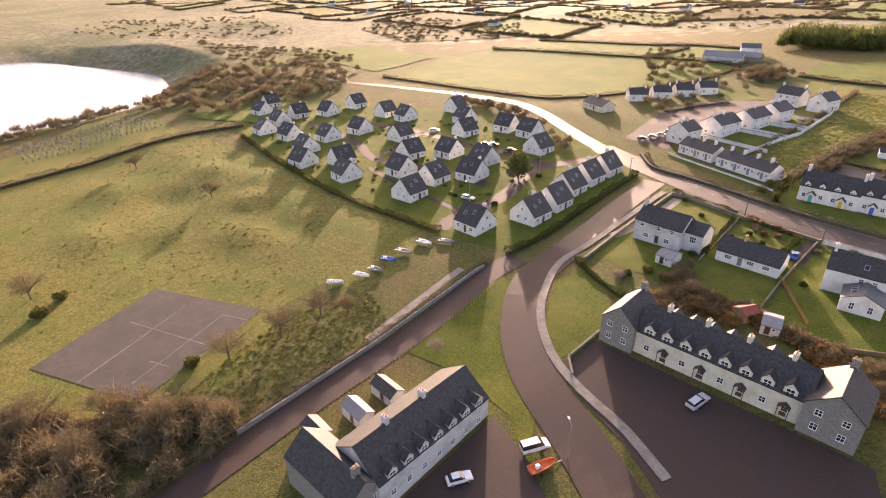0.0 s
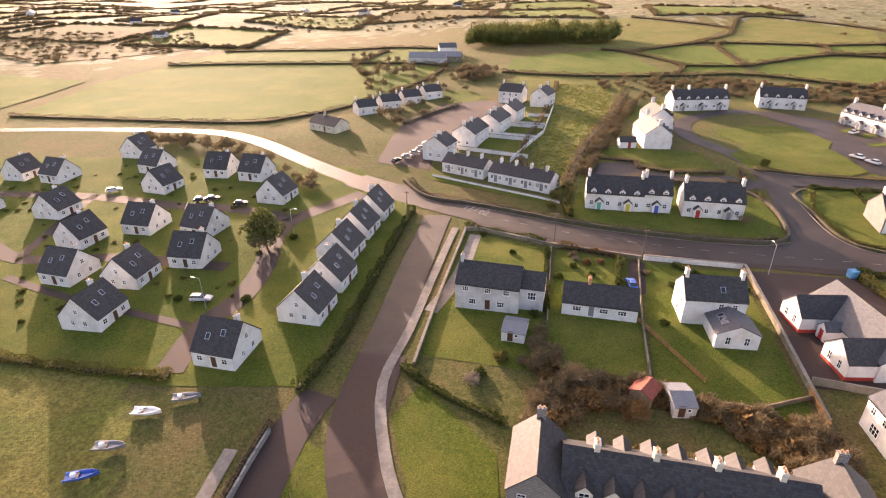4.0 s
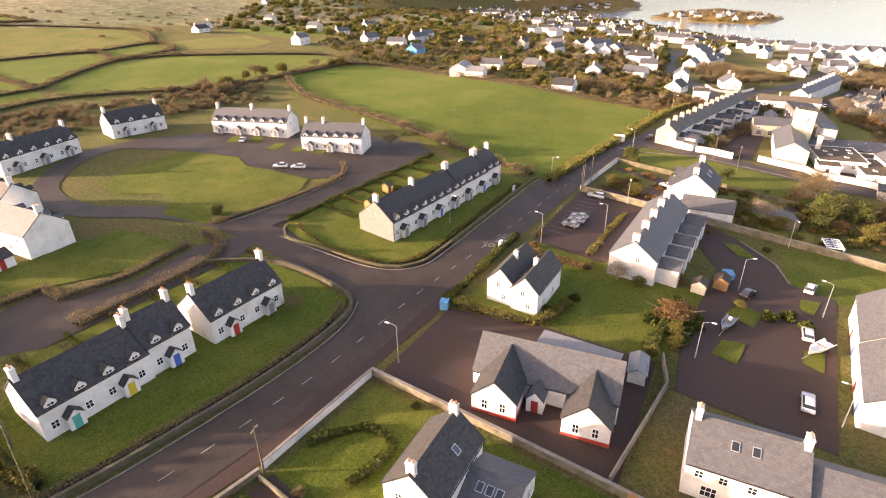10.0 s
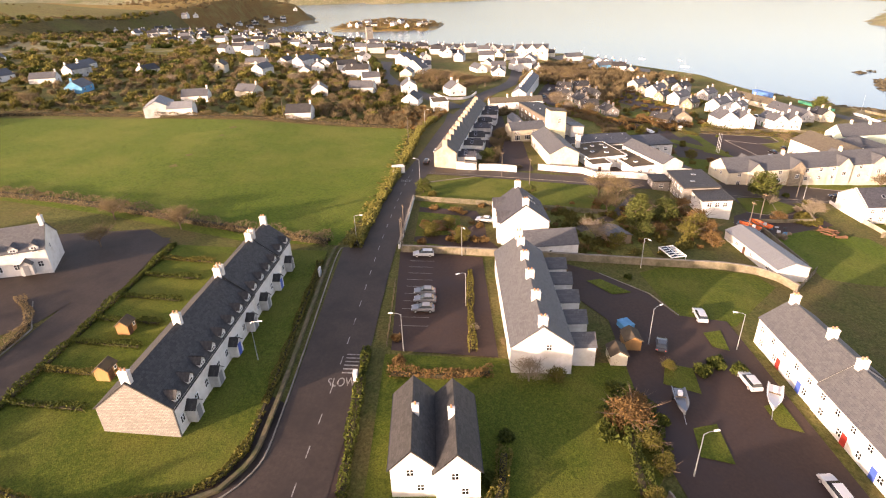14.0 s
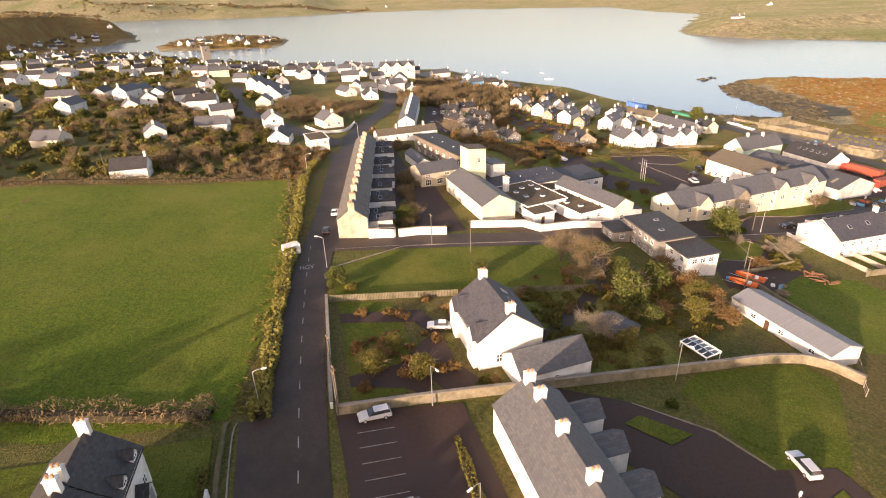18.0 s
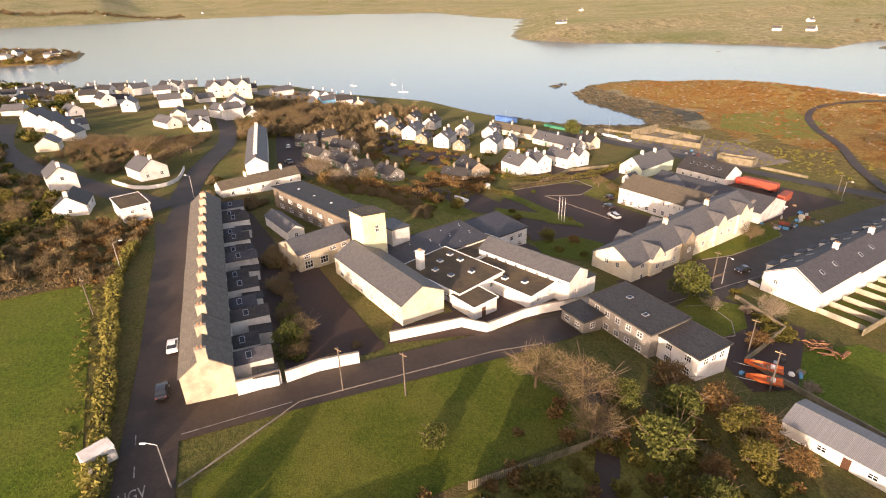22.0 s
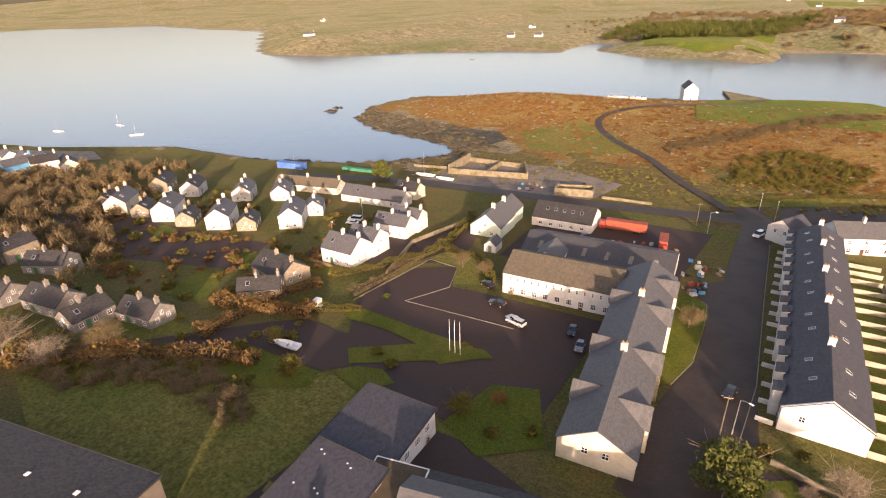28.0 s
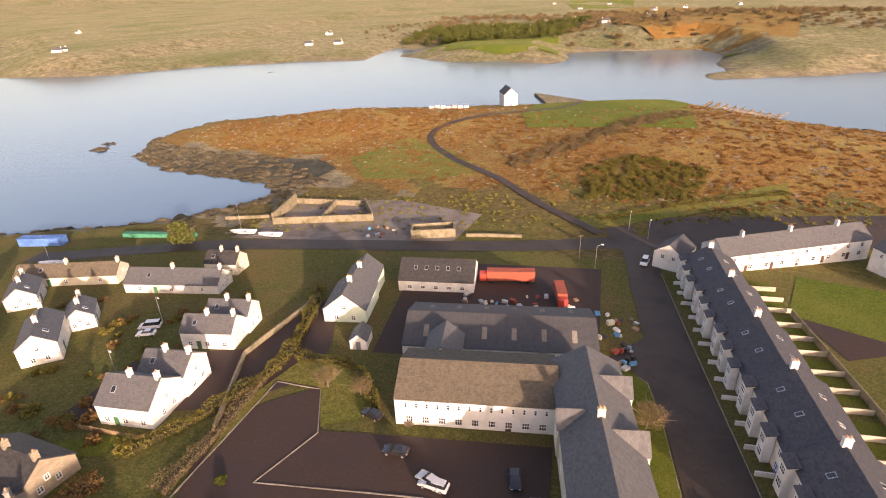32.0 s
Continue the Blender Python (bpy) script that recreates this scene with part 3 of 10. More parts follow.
def gable_roof(L, D, eaves, rise, material, over=0.25, end=0.12, thick=0.16):
    """Two slopes of a roof with their thickness, and the ridge tiles."""
    k = rise / (D / 2)

    def build():
        bm = bmesh.new()
        low = eaves - k * over + 0.14
        top = eaves + rise + 0.14
        slab(bm, ((-L / 2 - end, -D / 2 - over, low), (L / 2 + end, -D / 2 - over, low), (L / 2 + end, 0, top), (-L / 2 - end, 0, top)), thick)
        slab(bm, ((L / 2 + end, D / 2 + over, low), (-L / 2 - end, D / 2 + over, low), (-L / 2 - end, 0, top), (L / 2 + end, 0, top)), thick)
        return mesh_of(bm, "roof", material)

    def ridge():
        bm = bmesh.new()
        top = eaves + rise + 0.14
        n = max(4, int(L / 0.6))
        for i in range(n):
            x0, x1 = -L / 2 - end + (L + 2 * end) * i / n, -L / 2 - end + (L + 2 * end) * (i + 1) / n - 0.015
            slab(bm, ((x0, -0.16, top - 0.16 * k + 0.045), (x1, -0.16, top - 0.16 * k + 0.045), (x1, 0, top + 0.05), (x0, 0, top + 0.05)), 0.04)
            slab(bm, ((x1, 0.16, top - 0.16 * k + 0.045), (x0, 0.16, top - 0.16 * k + 0.045), (x0, 0, top + 0.05), (x1, 0, top + 0.05)), 0.04)
        return mesh_of(bm, "ridge_tiles", material)
    return (cached(("roof", L, D, eaves, rise, material.name, over, end), build),
            cached(("ridge", L, D, eaves, rise, material.name, end), ridge))


def chimney_mesh(w, d, h, material):
    def build():
        bm = bmesh.new()
        a, b = w / 2, d / 2
        rings_mesh(bm, ((a, b, -1.2), (a, b, h), (a + 0.06, b + 0.06, h + 0.02), (a + 0.06, b + 0.06, h + 0.14), (a - 0.05, b - 0.05, h + 0.15), (a - 0.06, b - 0.06, h + 0.22)))
        return mesh_of(bm, "chimney", material)

    return cached(("chim", w, d, h, material.name), build)


def pot_mesh():
    def build():
        bm = bmesh.new()
        tube(bm, (0, 0, 0), (0, 0, 0.34), 0.14, 0.11, 8)
        tube(bm, (0, 0, 0.34), (0, 0, 0.4), 0.15, 0.15, 8)
        return mesh_of(bm, "pot", M_POT)
    return cached("pot", build)


def skylight_mesh():
    def build():
        bm = lattice([-0.45, -0.37, 0.37, 0.45], [-0.6, -0.52, 0.52, 0.6], 0, 0.14)
        bm.transform(Matrix.Translation((0, 0, 0.09)) @ Matrix.Rotation(radians(-90), 4, "X"))
        return mesh_of(bm, "skylight", M_STEEL)

    def pane():
        bm = bmesh.new()
        box(bm, -0.38, 0.38, -0.53, 0.53, -0.02, 0.06)
        return mesh_of(bm, "pane", M_GLASS)
    return cached("skyl", build), cached("skylpane", pane)


def small_gable(parent, name, w, d, eaves, rise, m, wall, roof, window=None, door=None, side_win=False, label=""):
    """A dormer or porch: a little gabled box that stands out of a face or a roof, its front towards local -y."""
    def body():
        bm = bmesh.new()
        ring = [(-w / 2, eaves), (0, eaves + rise), (w / 2, eaves)]
        f = [bm.verts.new(p) for p in ((-w / 2, 0, 0), (w / 2, 0, 0), (w / 2, 0, eaves), (0, 0, eaves + rise), (-w / 2, 0, eaves))]
        b = [bm.verts.new((v.co.x, d, v.co.z)) for v in f]
        bm.faces.new(f)
        bm.faces.new(b[::-1])
        for i in range(5):
            j = (i + 1) % 5
            bm.faces.new((f[j], f[i], b[i], b[j]))
        return mesh_of(bm, name, wall)

    def top():
        bm = bmesh.new()
        k, o = rise / (w / 2), 0.16
        for s in (1, -1):
            q = [(s * (w / 2 + o), -o, eaves - k * o + 0.1), (s * (w / 2 + o), d, eaves - k * o + 0.1), (0, d, eaves + rise + 0.1), (0, -o, eaves + rise + 0.1)]
            slab(bm, q if s == 1 else q[::-1], 0.09)
        return mesh_of(bm, "roof", roof)
    ob = child(name, cached((name, w, d, eaves, rise, wall.name), body), parent, m, label)
    child("roof", cached((name + "r", w, d, eaves, rise, roof.name), top), ob)
    if window:
        child("window", window_meshes(*window, 1, M_TRIM, True)[0], ob, pose(0, 0, max(0.12, (eaves - window[1]) * 0.6)))
    if door:
        add_door(ob, "S", 0, 0, 0, door, 0.02, min(1.0, w - 0.4), min(2.05, eaves + rise * 0.3))
    return ob


def house(name, label, x, y, yaw, L, D, eaves, rise, wall, roof, wins=(), doors=(), chimneys=(), dormers=(), porches=(), skylights=(),
          group="", category="house", z=None, chim=None, gutter=True, over=0.25, ends=None, chim_h=1.1, trim=None, dormer_wall=None, fine=False, dormer_size=1.0):
    """A gabled building. wins: (face, [places along it], sill, width, height, bars); doors: (face, place, paint); chimneys: places along the ridge, with an offset across it;
    dormers: (face, [places]); porches: (face, place, paint); skylights: (face, place, share of the slope)."""
    m = pose(x, y, 0, 0, 0, yaw)
    if z is None:
        c = [m @ Vector((sx * L / 2, sy * D / 2, 0)) for sx in (-1, 1) for sy in (-1, 1)]
        zs = [ground_z(p.x, p.y) for p in c]
        z = 0.35 * max(zs) + 0.65 * sum(zs) / 4
    m = pose(x, y, z, 0, 0, yaw)
    ob = thing(name, label, category, m, group)
    child("wall", gable_walls(L, D, eaves, rise, wall, 3.0 if L > 20 else 1.8), ob)
    r, t = gable_roof(L, D, eaves, rise, roof, over)
    child("roof", r, ob)
    if fine:
        tagged(child("ridge_tiles", t, ob), "", "", "", "stuff")
    k = rise / (D / 2)
    if gutter and fine:
        for sd in (-1, 1):
            def gut():
                bm = bmesh.new()
                box(bm, -L / 2 - 0.1, L / 2 + 0.1, -0.06, 0.06, -0.08, 0.05)
                return mesh_of(bm, "gutter", M_DARK)
            child("gutter", cached(("gutter", L), gut), ob, pose(0, sd * (D / 2 + over + 0.05), eaves - k * over))
    for face, us, sill, w, h, bars in wins:
        for u in us:
            add_window(ob, face, u, sill, L, D, w, h, bars, trim, fine)
    for face, u, paint in doors:
        add_door(ob, face, u, L, D, paint)
    for c in chimneys:
        u, v, cw, cd = (c if isinstance(c, tuple) else (c, 0, 0.6, 1.1))
        ch = child("chimney", chimney_mesh(cw, cd, chim_h, chim or wall), ob, pose(u, v, eaves + rise - abs(v) * k + 0.1))
        for s in ((-0.27, 0.27) if cd > 0.9 else (0,)):
            child("pot", pot_mesh(), ch, pose(0, s, chim_h + 0.2))
    for face, us in dormers:
        for u in us:
            s = -1 if face == "S" else 1
            small_gable(ob, "dormer", 1.5 * dormer_size, D / 2 * 0.7, 1.25 * dormer_size, 0.75 * dormer_size, pose(u, s * (D / 2 + 0.02), eaves - 0.55, 0, 0, 0 if s < 0 else 180), dormer_wall or wall, roof, (0.95 * dormer_size, 1.05 * dormer_size))
    for face, u, paint in porches:
        s = -1 if face == "S" else 1
        small_gable(ob, "porch", 2.0, 1.3, 2.1, 0.95, pose(u, s * (D / 2 + 1.3), 0, 0, 0, 0 if s < 0 else 180), M_GREYR if paint.name.startswith("grey") else wall, roof, None, paint)
    if skylights:
        fr, pn = skylight_mesh()
        a = math.degrees(math.atan(k))
        for face, u, v in skylights:
            s = -1 if face == "S" else 1
            yy = s * D / 2 * (1 - v)
            sk = child("skylight", fr, ob, pose(u, yy, eaves + rise * v + 0.17, a, 0, 0) if s < 0 else pose(u, yy, eaves + rise * v + 0.17, -a, 0, 0))
            child("pane", pn, sk)
    return ob


def flat_block(name, label, x, y, yaw, L, D, h, wall, top, wins=(), doors=(), group="", category="building", z=None, parapet=0.25, lean=0.0):
    """A flat- or lean-to-roofed block with a fascia round its top. lean: how much higher the roof's north edge is."""
    m = pose(x, y, 0, 0, 0, yaw)
    if z is None:
        z = sum(ground_z(*(m @ Vector((sx * L / 2, sy * D / 2, 0))).xy) for sx in (-1, 1) for sy in (-1, 1)) / 4
    ob = thing(name, label, category, pose(x, y, z, 0, 0, yaw), group)
    bm = bmesh.new()
    v = box(bm, -L / 2, L / 2, -D / 2, D / 2, -1.8, h)
    for i in (6, 7):
        v[i].co.z += lean
    part("wall", bm, wall, ob)
    bm = bmesh.new()
    slab(bm, ((-L / 2 - 0.25, -D / 2 - 0.25, h + 0.16), (L / 2 + 0.25, -D / 2 - 0.25, h + 0.16), (L / 2 + 0.25, D / 2 + 0.25, h + 0.16 + lean), (-L / 2 - 0.25, D / 2 + 0.25, h + 0.16 + lean)), 0.18)
    part("roof", bm, top, ob)
    if parapet:
        bm = bmesh.new()
        o, t = 0.3, 0.12
        loops = []
        for e, zz in ((o, h - 0.1), (o, h + parapet), (o - t, h + parapet), (o - t, h - 0.1)):
            loops.append([bm.verts.new((sx * (L / 2 + e), sy * (D / 2 + e), zz + (lean if sy > 0 else 0))) for sx, sy in ((-1, -1), (1, -1), (1, 1), (-1, 1))])
        for q in range(4):
            a_, b_ = loops[q], loops[(q + 1) % 4]
            for i in range(4):
                bm.faces.new((a_[i], a_[(i + 1) % 4], b_[(i + 1) % 4], b_[i]))
        part("fascia", bm, M_TRIM if top is M_FELT else M_DARK, ob)
    for face, us, sill, w, hh, bars in wins:
        for u in us:
            add_window(ob, face, u, sill, L, D, w, hh, bars)
    for face, u, paint in doors:
        add_door(ob, face, u, L, D, paint)
    return ob


def even(n, span):
    """n places spread evenly over a span about 0."""
    return [span * ((i + 0.5) / n - 0.5) for i in range(n)]

# ---- ground, water, roads ----
def grid_lines(a, b, fine, lo, hi):
    out, v, s = [], a, fine
    while v <= b:
        out.append(v)
        v += fine
    s, v = fine, a
    left = []
    while v > lo:
        s *= 1.13
        v -= s
        left.append(v)
    s, v = fine, out[-1]
    while v < hi:
        s *= 1.13
        v += s
        out.append(v)
    return np.array(left[::-1] + out)


gx, gy = grid_lines(-320, 470, 4.0, -4800, 4800), grid_lines(-340, 400, 4.0, -4800, 4800)
GX, GY = np.meshgrid(gx, gy)
GZ = heights(GX, GY)
nx, ny = len(gx), len(gy)
me = bpy.data.meshes.new("ground")
co = np.stack([GX.ravel(), GY.ravel(), GZ.ravel()], 1)
i, j = np.meshgrid(np.arange(nx - 1), np.arange(ny - 1))
a = (j * nx + i).ravel()
quads = np.stack([a, a + 1, a + nx + 1, a + nx], 1)
me.from_pydata(co.tolist(), [], quads.tolist())
for m in (M_LAND, M_HEATH, M_ROCK, M_ROUGH, M_VERGE, M_MOOR):
    me.materials.append(m)
cx, cy, cz = (GX[:-1, :-1] + GX[1:, 1:]).ravel() / 2, (GY[:-1, :-1] + GY[1:, 1:]).ravel() / 2, (GZ[:-1, :-1] + GZ[1:, 1:]).ravel() / 2
wob = 9 * np.sin(cx * 0.11) * np.sin(cy * 0.13 + 1) + 6 * np.sin(cx * 0.21 + cy * 0.17)
slot = np.zeros(len(cx), int)
slot[(cx > -330) & (cx < 440) & (cy > -70) & (cy < 420)] = 4
slot[np.hypot(cx - 60, cy - 60) + wob * 4 > 560] = 5
slot[(cy + wob < -128) & (cy > -345) & (cx > -330) & (cx < 470)] = 1
slot[cy < -400] = 5
slot[(cx > 560) & (cx < 1800) & (cy > -60) & (cy < 900)] = 0
slot[(cx > 1000) & (cx < 1800) & (cy > 150) & (cy < 900)] = 1
slot[(cx + wob < -98) & (cx > -330) & (cy < 105) & (cy > -120)] = 3
slot[cz + wob * 0.05 < SEA + 1.7] = 2
me.polygons.foreach_set("material_index", slot.tolist())
me.polygons.foreach_set("use_smooth", [True] * len(slot))
tagged(new("ground", me), "gently falling winter ground of scrub, rough grass and bracken", "ground", "", "structure")

water = bpy.data.materials.new("sea_water")
water.use_nodes = True
wb = water.node_tree.nodes["Principled BSDF"]
wb.inputs["Base Color"].default_value = (0.075, 0.145, 0.215, 1)
wb.inputs["Roughness"].default_value = 0.16
wv = water.node_tree.nodes.new("ShaderNodeTexNoise")
wg = water.node_tree.nodes.new("ShaderNodeNewGeometry")
wp = water.node_tree.nodes.new("ShaderNodeBump")
wv.inputs["Scale"].default_value, wv.inputs["Detail"].default_value = 0.35, 6.0
wp.inputs["Strength"].default_value, wp.inputs["Distance"].default_value = 0.35, 0.25
water.node_tree.links.new(wg.outputs["Position"], wv.inputs["Vector"])
water.node_tree.links.new(wv.outputs["Fac"], wp.inputs["Height"])
water.node_tree.links.new(wp.outputs[0], wb.inputs["Normal"])
tagged(new("water", raw_mesh("water", [(-4900, -4900, SEA), (4900, -4900, SEA), (4900, 4900, SEA), (-4900, 4900, SEA)], [(0, 1, 2, 3)], water)),
       "calm pale blue sea water of the bay", "water", "", "structure")

# fields
drape("field", ((101, 168), (101, 190), (112, 232), (130, 300), (160, 338), (208, 330), (212, 250), (209, 188), (216, 160), (135, 162)), M_FIELD, 0.06, "large bright green pasture beside the street", "field", "structure", 8)
for pts, m_, lab in ((((-204, 385), (-137, 384), (-111, 374), (-116, 333), (-135, 283), (-153, 260), (-180, 250), (-300, 252), (-320, 330), (-310, 380)), M_FIELD, "wide sunlit pasture behind a dark hedge"),
                     (((-206, 391), (-174, 393), (-168, 440), (-211, 440), (-300, 434), (-310, 386)), M_FIELD, "sunlit pasture beyond the first hedge"),
                     (((-166, 392), (-140, 394), (-126, 442), (-163, 454)), M_FIELD, "small pasture beside the farm"),
                     (((-71, 366), (-34, 355), (20, 360), (0, 428), (-15, 438), (-70, 405)), M_FIELD, "green pasture below the pine wood"),
                     (((-64, 352), (-4, 338), (-10, 309), (-62, 324)), M_ROUGH, "tan rough pasture behind the gardens"),
                     (((26, 362), (32, 386), (62, 390), (60, 370)), M_FIELD, "narrow pasture below the hill"),
                     (((4, 432), (26, 390), (62, 391), (62, 462), (46, 470)), M_FIELD, "green pasture on the hillside"),
                     (((68, 396), (75, 405), (121, 436), (127, 473), (74, 480), (66, 462)), M_FIELD, "green pasture on the hillside"),
                     (((128, 443), (167, 455), (174, 484), (132, 476)), M_FIELD, "small hill pasture between hedges"),
                     (((64, 372), (76, 398), (124, 433), (152, 430), (216, 370), (206, 340), (124, 341)), M_FIELD, "broad green pasture above the estate"),
                     (((172, 452), (210, 425), (240, 440), (250, 480), (214, 486), (178, 482)), M_ROUGH, "straw-coloured hill pasture"),
                     (((293, 555), (362, 508), (330, 440), (266, 442), (255, 500)), M_FIELD, "green hill pasture among the houses"),
                     (((-12, 442), (44, 474), (90, 560), (20, 640), (-90, 600), (-70, 480)), M_ROUGH, "pale rough hill pasture"),
                     (((60, 486), (176, 490), (200, 560), (130, 640), (96, 560)), M_ROUGH, "pale rough hill pasture")):
    drape("field", pts, m_, 0.1, lab, "field", "structure", 10)
drape("field", ((-34, 186), (-19, 190), (-12, 330), (-40, 336), (-55, 280)), M_ROUGH, 0.06, "strip of coarse tussocky grass", "field", "structure", 8)

# roads
ribbon("road", ((-330, 222), (-240, 231), (-197, 232.5), (-171, 230.5), (-148, 220.8), (-127, 207.4), (-110, 196.5), (-92, 186)), (4.6, 6.5), M_ASPH, 0.115, "wet asphalt road leading out of the village")
ribbon("road", ((-98, 190), (-88, 185), (-58, 171.5), (-32, 162.8), (0, 159.5), (30, 160), (60, 159), (100, 158.5), (135, 156.6), (160, 152.8), (176, 150.2), (197, 147.4), (226, 143.2), (250, 138), (262, 135)), (9.4, 6.2), M_ASPH, 0.12, "asphalt street running through the village")
ribbon("road", ((-66, 168), (-65, 140), (-63.5, 112), (-63, 96)), 7.2, M_ASPH, 0.13, "asphalt lane between hedges")
ribbon("road", ((-63, 110), (-61.6, 93), (-55, 79.5), (-46, 69.4), (-38, 64), (-28, 59), (-8, 47), (20, 30)), 8.8, M_ASPHR, 0.14, "curving tarmac estate road")
ribbon("road", ((26, 158), (27, 180), (29, 200), (22, 225), (10, 246), (14, 270), (40, 288), (75, 268), (92, 240)), 6.5, M_ASPH, 0.13, "asphalt estate road")
ribbon("road", ((28, 206), (50, 206.4), (75, 206.5), (100, 208)), 6.0, M_ASPH, 0.145, "asphalt estate road")
ribbon("road", ((157, 156), (155, 135), (152, 110), (150, 85), (152, 62), (160, 48)), (7.5, 8.5), M_ASPH, 0.13, "asphalt side street")
ribbon("road", ((146, 60), (150, 30), (153, -10), (154.5, -50), (155, -75), (160, -95)), 9.0, M_ASPH, 0.135, "asphalt coast road")
ribbon("road", ((-60, -105), (60, -98), (150, -84), (200, -72), (280, -60), (340, -40)), 9.0, M_ASPH, 0.14, "asphalt coast road")
drape("apron", ((149.5, 60), (149.6, 20), (151, -12), (154, -30), (166, -16), (164.5, -14), (159, -8), (157.8, 4), (157.3, 18), (159.2, 28), (160, 33), (161, 58)), M_ASPH, 0.11, "dark tarmac between the apartments and the road", "road", "structure", 5)
ribbon("road", ((165, -88), (186, -112), (205, -138), (228, -162), (246, -188), (250, -206), (238, -222), (215, -240), (180, -262), (165, -290)), 3.6, M_ASPH, 0.4, "narrow lane over the headland")

# ---- the holiday estate: white gabled cottages with dark roofs ----
def cottage(x, y, yaw, label="white rendered holiday cottage with a steep dark slate roof"):
    return house("cottage", label, x, y, yaw, 8.4, 9.0, 2.7, 4.5, M_WHITE, M_SLATE,
                 wins=(("S", (-2.6, 2.4), 0.9, 1.1, 1.1, 1), ("E", (-1.5, 1.6), 0.9, 0.9, 1.1, 1), ("E", (0.2,), 3.6, 0.9, 1.1, 1), ("W", (-1.4, 1.4), 0.9, 0.9, 1.1, 1), ("W", (0,), 3.5, 0.8, 1.0, 1), ("N", (-2, 2), 0.9, 1.1, 1.1, 1)),
                 doors=(("S", 0.2, M_DOORS["brown"]),), chimneys=((2.2, 1.2, 0.7, 1.0),), skylights=(("S", -1.6, 0.45), ("S", 1.2, 0.6)), group="holiday cottages", chim_h=1.4)


ESTATE = ((-91.3, 106.1, 0), (-124.8, 111.3, 1), (-158, 110.2, 0), (-128.2, 126, 1), (-144.3, 125.2, 0), (-156, 141, 1), (-119, 136.5, 0), (-125.8, 151, 0), (-143.6, 150.6, 0),
          (-178.2, 155.7, 1), (-173.5, 119.5, 1), (-186.2, 109.6, 0), (-200.7, 120.6, 0), (-207.1, 137, 0), (-225.6, 128, 0), (-246.2, 126.5, 0), (-204, 153, 0), (-254.7, 140, 0),
          (-259.3, 154.4, 1), (-248.8, 166.4, 0), (-202.2, 181, 0), (-218.3, 181.4, 1), (-248.2, 185, 1), (-158.6, 177, 1), (-146.1, 191, 0), (-132.3, 189.7, 0), (-116.8, 174, 1), (-285, 147, 0), (-172, 192, 0), (-190, 205, 1), (-298, 160, 1))
for n, (x, y, g) in enumerate(ESTATE):
    cottage(x, y, 90 * g - 2 + 6 * math.sin(n * 2.4))
for x, y in ((-82, 120.3), (-82, 132), (-84.5, 144.5), (-84.5, 156), (-84, 167)):
    cottage(x, y, 88, "white rendered cottage with a dark slate roof beside the lane")


# ---- terraces and houses along the street ----
def terrace(label, x, y, yaw, n, pitch, D, eaves, rise, wall, roof, paints, group, z=None, dormer_wall=None, chim=True):
    """A row of one-and-a-half-storey dwellings with wall dormers and gabled porches on its south side."""
    L = n * pitch
    us = [pitch * (k + 0.5) - L / 2 for k in range(n)]
    w = [("S", [u - pitch * 0.3 for u in us] + [u + pitch * 0.28 for u in us], 0.9, 1.0, 1.2, 1), ("N", [u + pitch * 0.2 for u in us], 0.9, 1.0, 1.1, 1), ("N", [u - pitch * 0.2 for u in us], 3.0, 0.9, 1.0, 1), ("E", (-1.5,), 3.4, 0.7, 1.0, 0)]
    return house("terrace", label, x, y, yaw, L, D, eaves, rise, wall, roof, wins=w, chimneys=[(-L / 2 + 0.5, 0, 0.7, 1.2)] + [(u + pitch / 2 - 0.4, 0, 0.7, 1.2) for u in us[(n + 1) % 2::2]] if chim else (),
                 dormers=(("S", [u - pitch * 0.25 for u in us] + [u + pitch * 0.25 for u in us]),), porches=[("S", u - 0.2, M_DOORS[p]) for u, p in zip(us, paints)], group=group, category="terraced house", z=z, chim_h=1.3, fine=y < 200)


terrace("white terrace with wall dormers, gabled porches, teal and yellow doors", -19.8, 182.6, 0.5, 2, 7.4, 8.6, 4.3, 3.6, M_WHITE, M_SLATE, ("teal", "yellow"), "street terraces")
terrace("white terraced house with a blue door, stepped in the row", -8.8, 183.0, 0.5, 1, 7.2, 8.4, 4.8, 3.6, M_WHITE, M_SLATE, ("blue",), "street terraces")
terrace("white pair of terraced houses with red and grey doors", 5.0, 182.2, 0.5, 2, 7.4, 8.6, 4.3, 3.6, M_WHITE, M_SLATE, ("red", "grey"), "street terraces")
end_terrace = terrace("white terrace with slate roof, wall dormers and dark porches", 57.2, 181.2, -1.5, 4, 6.9, 10, 4.4, 3.9, M_WHITE, M_SLATE, ("grey", "grey", "blue", "grey"), "corner terraces")
bm = bmesh.new()
vs = [bm.verts.new(p) for p in ((-13.83, 5.03, -1.5), (-13.83, -5.03, -1.5), (-13.83, -5.03, 4.4), (-13.83, 0, 8.3), (-13.83, 5.03, 4.4))]
bv = [bm.verts.new(v.co + Vector((0.35, 0, 0))) for v in vs]
bm.faces.new(vs)
for i in range(5):
    bm.faces.new((vs[(i + 1) % 5], vs[i], bv[i], bv[(i + 1) % 5]))
part("gable_facing", bm, M_STONEG, end_terrace, "rubble stone gable")
terrace("white terrace with slate roof, dormers and stepped ridge", 77.6, 180.5, -1.5, 2, 6.9, 9.6, 4.7, 3.9, M_WHITE, M_SLATE, ("grey", "blue"), "corner terraces")
